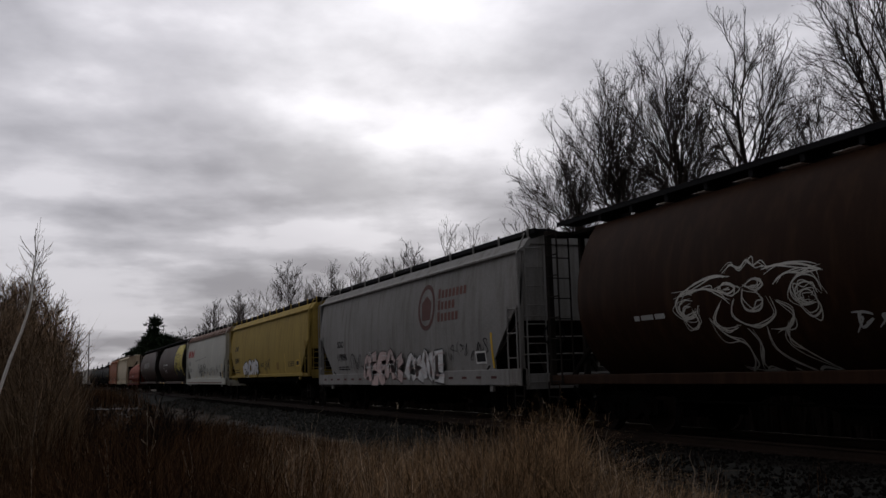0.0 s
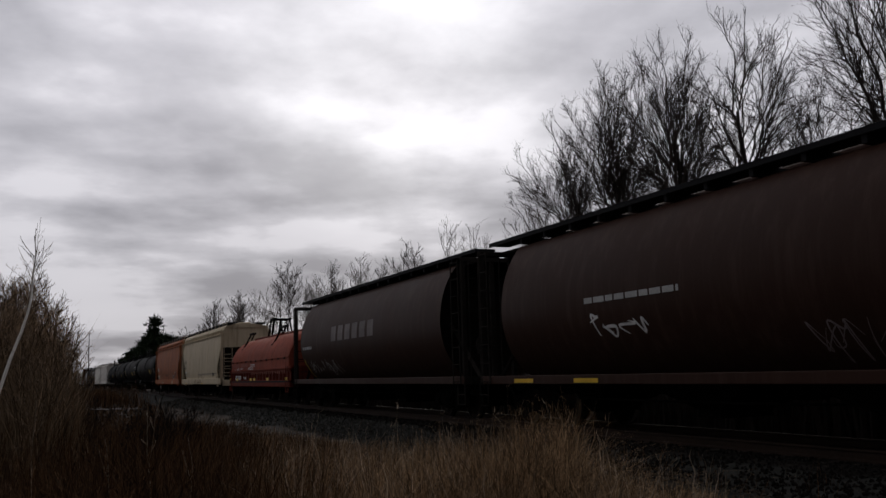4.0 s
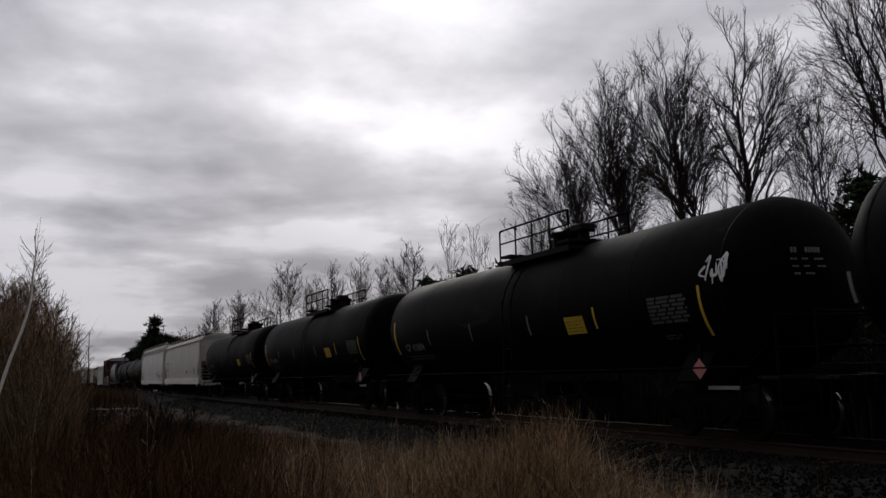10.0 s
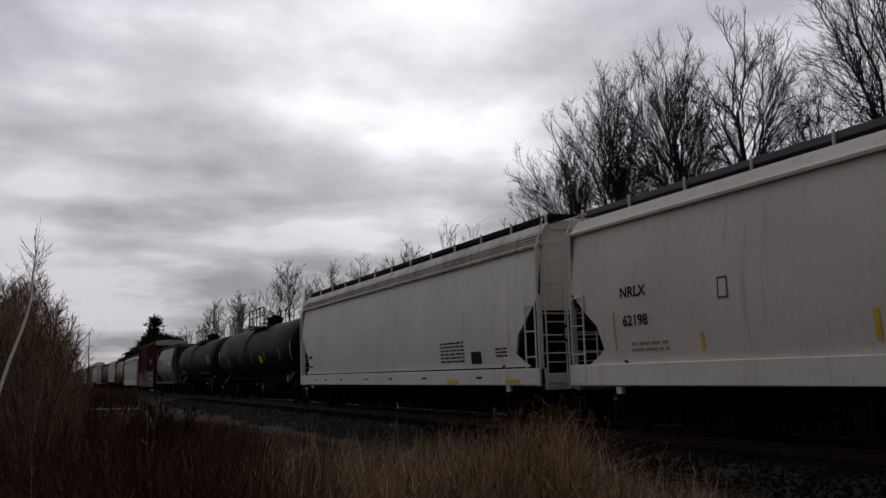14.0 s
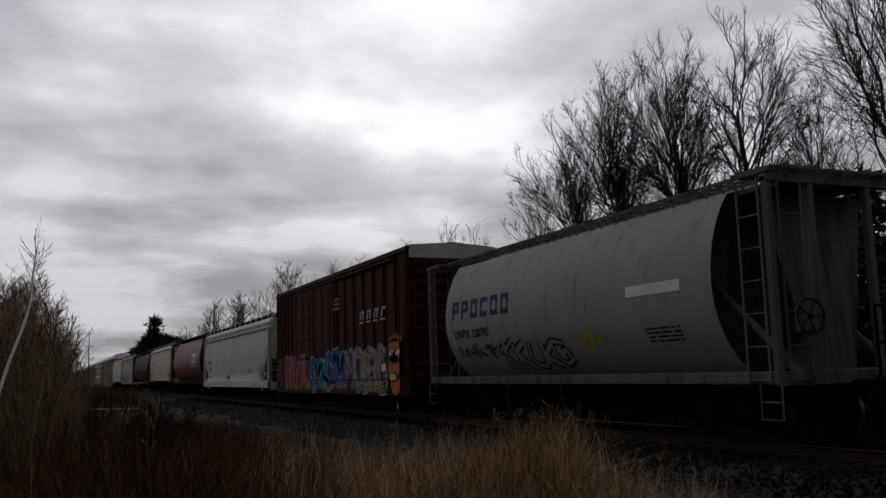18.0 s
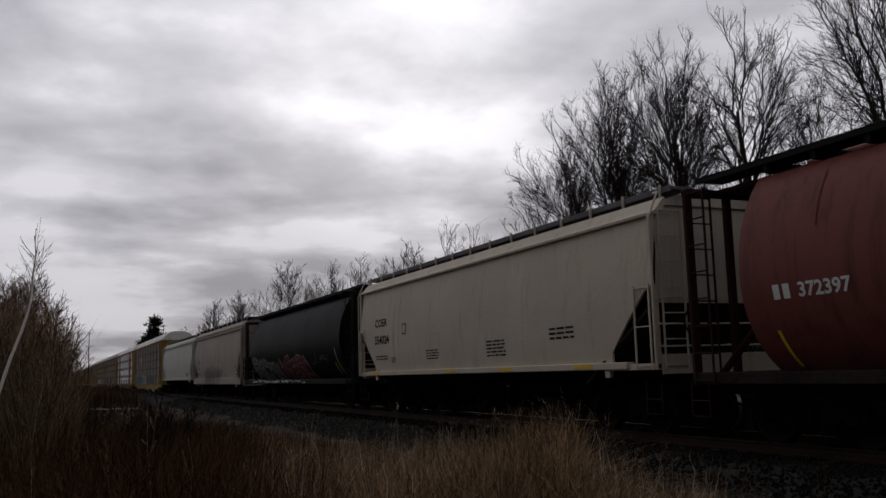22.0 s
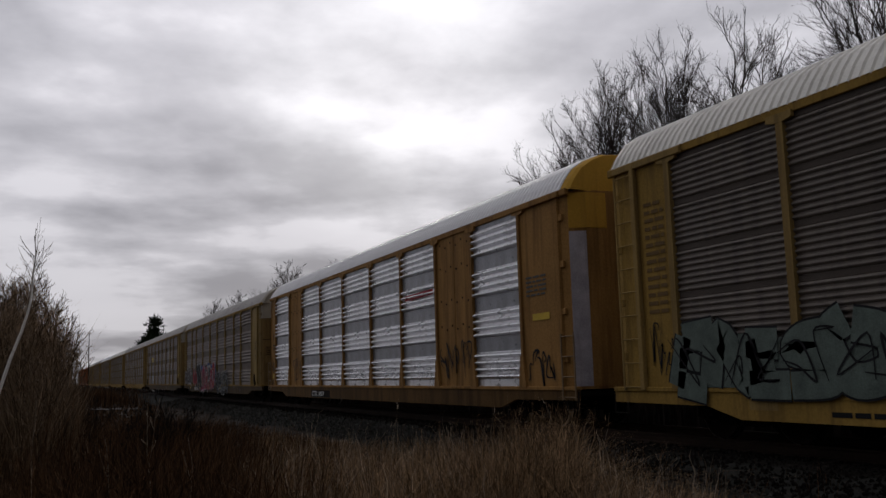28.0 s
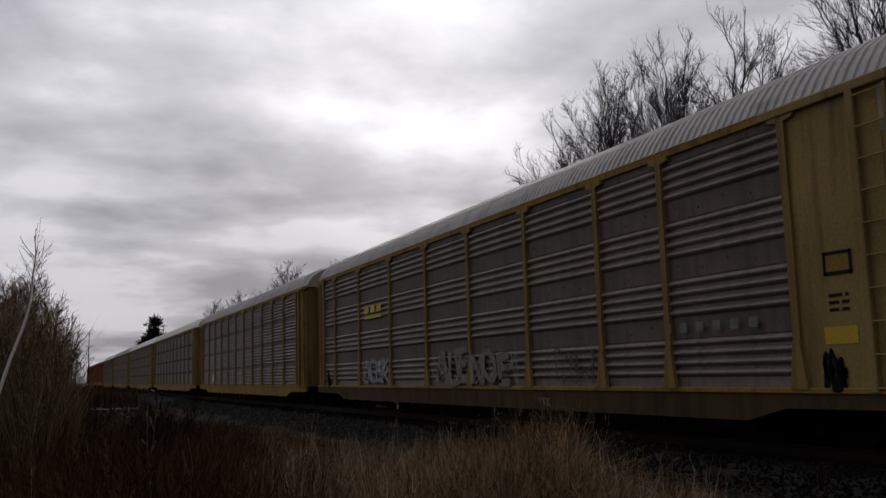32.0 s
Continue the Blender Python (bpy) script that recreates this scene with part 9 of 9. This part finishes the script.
for i, (x, y, hh, ww) in enumerate(((-26.2, 27.0, 10.8, 2.6), (-24.6, 26.0, 11.2, 2.8), (-23.0, 26.0, 11.0, 2.6), (-21.0, 27.0, 11.4, 2.8), (-18.6, 26.0, 11.6, 2.8), (-29.6, 27.0, 10.6, 3.2), (-32.0, 28.0, 11.6, 3.4), (-33.6, 27.0, 10.8, 3.2), (-35.4, 28.0, 11.6, 3.4), (-37.0, 27.0, 10.4, 3.2), (-38.8, 28.0, 11.0, 3.2), (-40.4, 27.0, 10.0, 3.0), (-27.4, 28.0, 11.0, 3.0))):
    forked_tree(x, y, hh, ww, 820 + i, "slender leafless sapling behind the railway", ((0.3, 0.0), (-0.4, 0.2))[:1 + i % 2], 0.4, 7, 0.05, 0.009, (0.45, 0.3, 0.25), steep=1.4)
for i, (x, y, hh, ww) in enumerate(((-44.8, 25.8, 11.4, 2.6), (-41.4, 26.4, 11.6, 2.8))):
    forked_tree(x, y, hh, ww, 830 + i, "small leafless tree behind the railway", ((-0.8, 0.0),), 0.42, 10, 0.06, 0.0095, (0.4, 0.26, 0.2), steep=1.2, bark=M_TWIGR, twigm=M_TWIGR)
for x, y, hh, ww, st, seed in ((-48.9, 22.0, 10.9, 1.6, ((-0.5, 0.0), (0.3, 0.1)), 840), (-45.0, 22.0, 10.0, 1.7, ((-0.5, 0.0), (0.5, 0.0)), 841)):
    forked_tree(x, y, hh, ww, seed, "thin pale leafless sapling behind the railway", st, 0.5, 5, 0.04, 0.009, (0.5, 0.4, 0.4), crook=0.08, steep=2.2, bark=M_TWIGP, twigm=M_TWIGP)
forked_tree(-60.9, 24.0, 11.4, 4.2, 842, "small fan-shaped leafless tree behind the railway", ((0.0, 0.0), (-1.3, 0.2), (1.3, -0.2), (0.7, 0.3)), 0.55, 6, 0.05, 0.012, (0.45, 0.3, 0.3), crook=0.08, steep=1.6)
for i, (x, hh, ww) in enumerate(((-65.0, 9.6, 2.6), (-67.5, 10.6, 2.8), (-69.6, 10.2, 2.6), (-71.8, 11.6, 2.8), (-74.0, 10.6, 2.8), (-76.4, 11.6, 3.0), (-79.0, 12.0, 3.0), (-82.0, 10.8, 3.0), (-86.0, 10.8, 3.2))):
    forked_tree(x, 23.5 + (i % 3), hh, ww, 850 + i, "leafless scrub tree behind the railway", ((-0.7, 0.0), (0.5, 0.3), (1.0, 0.0))[i % 2:], 0.5, 6, 0.05, 0.011, (0.5, 0.35, 0.32), crook=0.10, steep=1.3, bark=M_TWIGP if i % 2 else M_BARK, twigm=M_TWIGP if i % 2 else M_TWIG)
forked_tree(-90.6, 25.0, 11.8, 3.6, 860, "pale leafless scrub tree behind the railway", ((0.4, 0.0), (-0.7, 0.0)), 0.45, 7, 0.06, 0.014, (0.5, 0.4, 0.4), bark=M_TWIGP, twigm=M_TWIGP)
forked_tree(-104.2, 26.0, 15.2, 5.6, 861, "round-crowned leafless tree behind the railway", ((0.0, 0.0), (1.0, 0.2)), 0.60, 11, 0.10, 0.017, (0.5, 0.34, 0.32))
for i, (x, hh, ww, m) in enumerate(((-109.0, 12.2, 3.8, M_TWIG), (-98.0, 11.8, 3.6, M_TWIGP), (-94.0, 11.4, 3.4, M_TWIGP), (-114.0, 12.4, 3.8, M_TWIGP), (-119.0, 13.2, 3.6, M_TWIGP), (-126.0, 13.8, 3.8, M_TWIGP), (-134.0, 13.0, 3.8, M_TWIGP))):
    forked_tree(x, 26.0 + 0.3 * (i % 3), hh, ww, 870 + i, "pale leafless tree behind the railway" if m == M_TWIGP else "leafless scrub tree behind the railway", ((0.5, 0.0), (-0.6, 0.2)), 0.42, 7, 0.06, 0.016, (0.55, 0.45, 0.5), bark=m, twigm=m)
for i, (x, hh, ww) in enumerate(((-143.0, 14.0, 5.0), (-150.0, 15.4, 5.4), (-158.0, 16.6, 5.6), (-167.0, 16.2, 5.6), (-176.0, 15.2, 5.4), (-190.0, 14.0, 5.6), (-205.0, 13.4, 5.6), (-222.0, 13.0, 5.8))):
    forked_tree(x, 28.0 + (i % 3), hh, ww, 880 + i, "distant leafless tree along the railway", ((0.5, 0.0), (-0.8, 0.2)), 0.42, 8, 0.09, 0.026, (0.7, 0.6, 0.6), twigm=M_TWIGP)


# ---- pines and cedars ----
def pine(x, y, height, width, seed, label, whorls=11, size=0.22, tip=0.0):
    """An evergreen of irregular whorls of boughs, each bough fringed with flat tufts of needles; tip: the share of its height that is a bare, knobbed spire."""
    rng = random.Random(seed)
    tree = empty("pine_tree", label, "tree", "dark evergreens behind the railway")
    tree.matrix_basis = pose(x, y, ground_z(x, y) - 0.1)
    g, nd = Geo(), Geo()
    g.tube([(0, 0, 0), (0.05, 0.03, height * 0.5), (0, 0, height * 0.98)], height * 0.018, 7, 0.03)

    def tuft(c, s):
        for j in range(15):
            o = Vector((rng.gauss(0, 1), rng.gauss(0, 1), rng.gauss(0, 0.42))) * s
            d = Vector((rng.gauss(0, 1), rng.gauss(0, 1), rng.gauss(0.35, 0.6))).normalized() * s * 1.35
            w = d.orthogonal().normalized() * s * 0.24
            p = c + o
            k = len(nd.v)
            nd.v += [tuple(p - w), tuple(p + w), tuple(p + d)]
            nd.f.append((k, k + 1, k + 2))
    for i in range(whorls):
        t = (i + rng.uniform(0.1, 0.9)) / whorls
        z = height * (0.10 + 0.88 * t)
        out = width * ((1.0 - t) ** 0.7 if t < 1.0 - tip else 0.22 + 0.18 * rng.random()) + 0.12
        turn = rng.uniform(0, 6.28)
        for b in range(rng.randint(4, 6)):
            turn += 6.28 / 5 + rng.gauss(0, 0.3)
            reach = out * rng.uniform(0.55, 1.12)
            end = Vector((math.cos(turn) * reach, math.sin(turn) * reach, z + reach * rng.uniform(-0.2, 0.5)))
            root = Vector((0, 0, z + rng.gauss(0, 0.03) * height))
            g.tube([root, root.lerp(end, 0.5) - Vector((0, 0, 0.04 * reach)), end], 0.014 * height * 0.3, 4, 0.012, cap=False)
            n = max(2, int(reach / size * 1.3))
            for k in range(n):
                u = 0.25 + 0.78 * (k + rng.random() * 0.6) / n
                side = Vector((-math.sin(turn), math.cos(turn), 0)) * rng.gauss(0, 0.16) * reach
                tuft(root.lerp(end, u) + side, size * rng.uniform(0.7, 1.15) * (0.85 + 0.3 * (1 - t)))
    for k in range(3):
        tuft(Vector((0, 0, height * (0.95 + 0.02 * k))), size * 0.7)
    part("trunk", g, M_BARK, tree)
    part("crown", nd, M_NEEDLE, tree, "dark green needle clumps")
    return tree


for i, (x, y, hh, ww) in enumerate(((-54, 22.5, 8.4, 2.2), (-50.5, 22, 7.6, 2.0), (-47.5, 22.5, 8.3, 2.2), (-42, 22, 7.8, 2.3), (-39.5, 23, 8.0, 2.2), (-36.5, 22, 7.6, 2.2), (-34, 22.5, 7.7, 2.0),
                                     (-31, 22, 7.2, 2.2), (-27.5, 22, 7.0, 2.0), (-24.6, 22.5, 7.4, 2.1), (-22, 22, 7.2, 2.2), (-19.5, 22.5, 7.7, 2.2), (-17, 22, 7.3, 2.2))):
    pine(x, y, hh, ww * 1.35, 500 + i, "low dark evergreen behind the railway", 15, 0.30)
for i, (x, y, hh, ww) in enumerate(((-262, 27.5, 19.8, 5.0), (-275, 28, 16.5, 5.5), (-288, 28, 15.5, 5.5), (-300, 28, 14.5, 5.5), (-318, 27, 13.0, 5.5), (-340, 27, 12.0, 5.5), (-362, 26.5, 10.5, 5.0), (-250, 29, 14.0, 5.0), (-238, 30, 12.5, 4.0))):
    pine(x, y, hh, ww, 540 + i, "tall dark distant pine", 20, 0.85, 0.34 if i == 0 else 0.0)

# ---- the thicket on the camera's side of the line ----
rngT = random.Random(77)
CREST = ((-6.0, 8.4), (-3.0, 8.0), (-1.7, 7.6), (-0.8, 7.3), (-0.1, 7.0), (0.25, 6.2), (0.75, 5.0), (1.2, 3.9), (1.4, 2.2), (1.6, 0.4))


def crest(az):
    """The angle up to which the thicket rises, by its direction."""
    for (a0, e0), (a1, e1) in zip(CREST, CREST[1:]):
        if az <= a1:
            return e0 + (e1 - e0) * (az - a0) / (a1 - a0)
    return 0.2


for i in range(84):
    x = rngT.uniform(-31, -15)
    az = -5.0 + 6.2 * rngT.random() ** 0.75
    y = -x * math.tan(radians(az))
    top = EYE[2] - x * math.tan(radians(crest(az))) * (rngT.uniform(0.78, 0.96) if i % 3 == 0 else rngT.uniform(0.40, 0.80))
    forked_tree(x, y, top, rngT.uniform(0.8, 1.5), 600 + i, "thin brown leafless sapling in a thicket", ((rngT.gauss(0, 0.15), rngT.gauss(0, 0.2)), (rngT.gauss(0, 0.3), rngT.gauss(0, 0.3))), 0.25, 7, 0.013, 0.0044, (0.24, 0.16, 0.2), crook=0.12, steep=1.5, bark=M_TWIGB, twigm=M_THICKET if i % 3 else M_TWIGB, group="saplings of the thicket", name="sapling", category="sapling")


def thick_brush(r):
    x = r.uniform(-31, -15)
    az = r.uniform(-6.0, 1.95)
    y = -x * math.tan(radians(az))
    return x, y, (EYE[2] - x * math.tan(radians(crest(az))) - ground_z(x, y)) * (0.25 + 0.58 * r.random() ** 1.3)


tagged(new("thicket_brush", blades(17000, thick_brush, 0.95, 0.0062, 12, 0.22, (0, 0), 4, kink=0.05).mesh("thicket_brush", M_TWIGB)), "dense upright brown stems of a leafless thicket", "brush", kind="stuff")
# the birch: a pale leaning stem that straightens, with a few twigs
birch = empty("birch", "leaning young birch with white bark in the thicket", "tree")
birch.matrix_basis = pose(-14.0, -0.95, ground_z(-14.0, -0.95) - 0.05)
stem = [Vector(p) for p in ((0, 0, 0), (0.0, 0.08, 0.6), (0.0, 0.20, 1.1), (0.0, 0.38, 1.73), (0.02, 0.50, 2.15), (0.0, 0.62, 2.50), (0.02, 0.70, 2.78), (0.0, 0.735, 3.0), (0.0, 0.745, 3.3), (0.02, 0.78, 3.6), (0.0, 0.75, 3.87))]
bent_stem = [a.lerp(b, k / 3) for a, b in zip(stem, stem[1:]) for k in range(3)] + [stem[-1]]
part("trunk", Geo().tube(bent_stem, 0.031, 8, 0.006), M_BIRCH, birch, "white bark", smooth=60)
twig = Geo()
for i in range(26):
    p, d = sprout(rngT, stem, rngT.uniform(0.40, 0.88), 30)
    tw = wander(rngT, p, d, rngT.uniform(0.25, 0.55), 4, 0.12, 0.12)
    twig.tube(tw, 0.006, 4, 0.003, cap=False)
    for k in range(3):
        p, d = sprout(rngT, tw, rngT.uniform(0.3, 1.0), 36)
        twig.tube(wander(rngT, p, d, rngT.uniform(0.12, 0.3), 3, 0.12, 0.1), 0.004, 3, 0.002, cap=False)
part("crown", twig, M_TWIGB, birch, "fine brown twigs")
for i, (x, y, top, ww) in enumerate(((-17.0, 1.75, 1.05, 1.3), (-18.5, 2.3, 0.95, 1.2), (-22, 0.9, 0.9, 0.9), (-26, 1.2, 0.9, 0.9), (-14.5, 1.0, 0.8, 1.0), (-20.5, 2.6, 0.7, 1.3))):
    wood_tree(x, y, top, ww, 700 + i, "low dark leafless shrub among the weeds", 2, 6, 5, 2, 0.014, 60, 0.30, 0.15, M_BRUSH, M_BRUSH, 0.0055, group="shrubs among the weeds", name="shrub", category="shrub")
for i, (x, y, top) in enumerate(((-11.0, -0.09, 1.15), (-11.0, 0.69, 0.62), (-11.0, 1.55, 0.62), (-12.5, 1.3, 0.9))):
    wood_tree(x, y, top, 0.25, 710 + i, "single pale dead stem among the weeds", 1, 3, 2, 1, 0.008, 16, 0.1, 0.5, M_STALK, M_STALK, 0.003, group="dead stems among the weeds", name="dead_stem", category="plant", leaders=2)
g = Geo()
g.tube([(-1.1, 0, 0), (-0.3, 0.02, 0.01), (0.4, -0.02, 0.0), (1.1, 0.03, 0.02)], 0.06, 8, 0.045)
log = new("fallen_log", g.mesh("fallen_log", M_LOG, 60))
log.matrix_basis = pose(-60.0, 3.25, ground_z(-60.0, 3.25) + 0.06, 0, 0, 80)
tagged(log, "pale bleached fallen log lying on the weeds", "log")

# ---- distance: woods along both sides of the line ----
g = Geo()
rngF = random.Random(91)
for i in range(620):
    near_side = i % 3 == 0
    x = rngF.uniform(-800, -150)
    y = rngF.uniform(-120, -6 + 0.012 * x) if near_side else rngF.uniform(32, 110)
    hh = rngF.uniform(7, 13)
    z = ground_z(x, y)
    g.tube([(x, y, z), (x + rngF.gauss(0, 0.3), y, z + hh * 0.9)], 0.14, 3, 0.05, cap=False)
    for j in range(16):
        t = rngF.uniform(0.25, 0.9)
        a = rngF.uniform(0, 2 * math.pi)
        l = hh * 0.34 * (1.15 - t)
        p = Vector((x, y, z + hh * t))
        q = p + Vector((math.cos(a) * l, math.sin(a) * l, l * 1.1))
        g.tube([p, q], 0.07, 3, 0.03, cap=False)
tagged(new("distant_woods", g.mesh("distant_woods", M_TWIG)), "distant leafless woods along the line", "woods", kind="stuff")
pole = empty("utility_pole", "weathered wooden pole far down the line", "pole")
part("pole_shaft", Geo().tube([(0, 0, 0), (0.04, 0.0, 5.0), (0, 0, 10.3)], 0.10, 8, 0.06), M_BARK, pole)
part("pole_cap", Geo().tube([(0, 0, 10.28), (0, 0, 10.36)], 0.075, 8, 0.05), M_BARK, pole)
pole.matrix_basis = pose(-170.0, 6.8, -0.6)

# ---- everything that moves ----


def motions():
    for ob, x in TRAIN:
        walk(ob, [(float(t), pose(x + shift(t), YC, 0.0)) for t in range(0, 33, 2)])


motions()
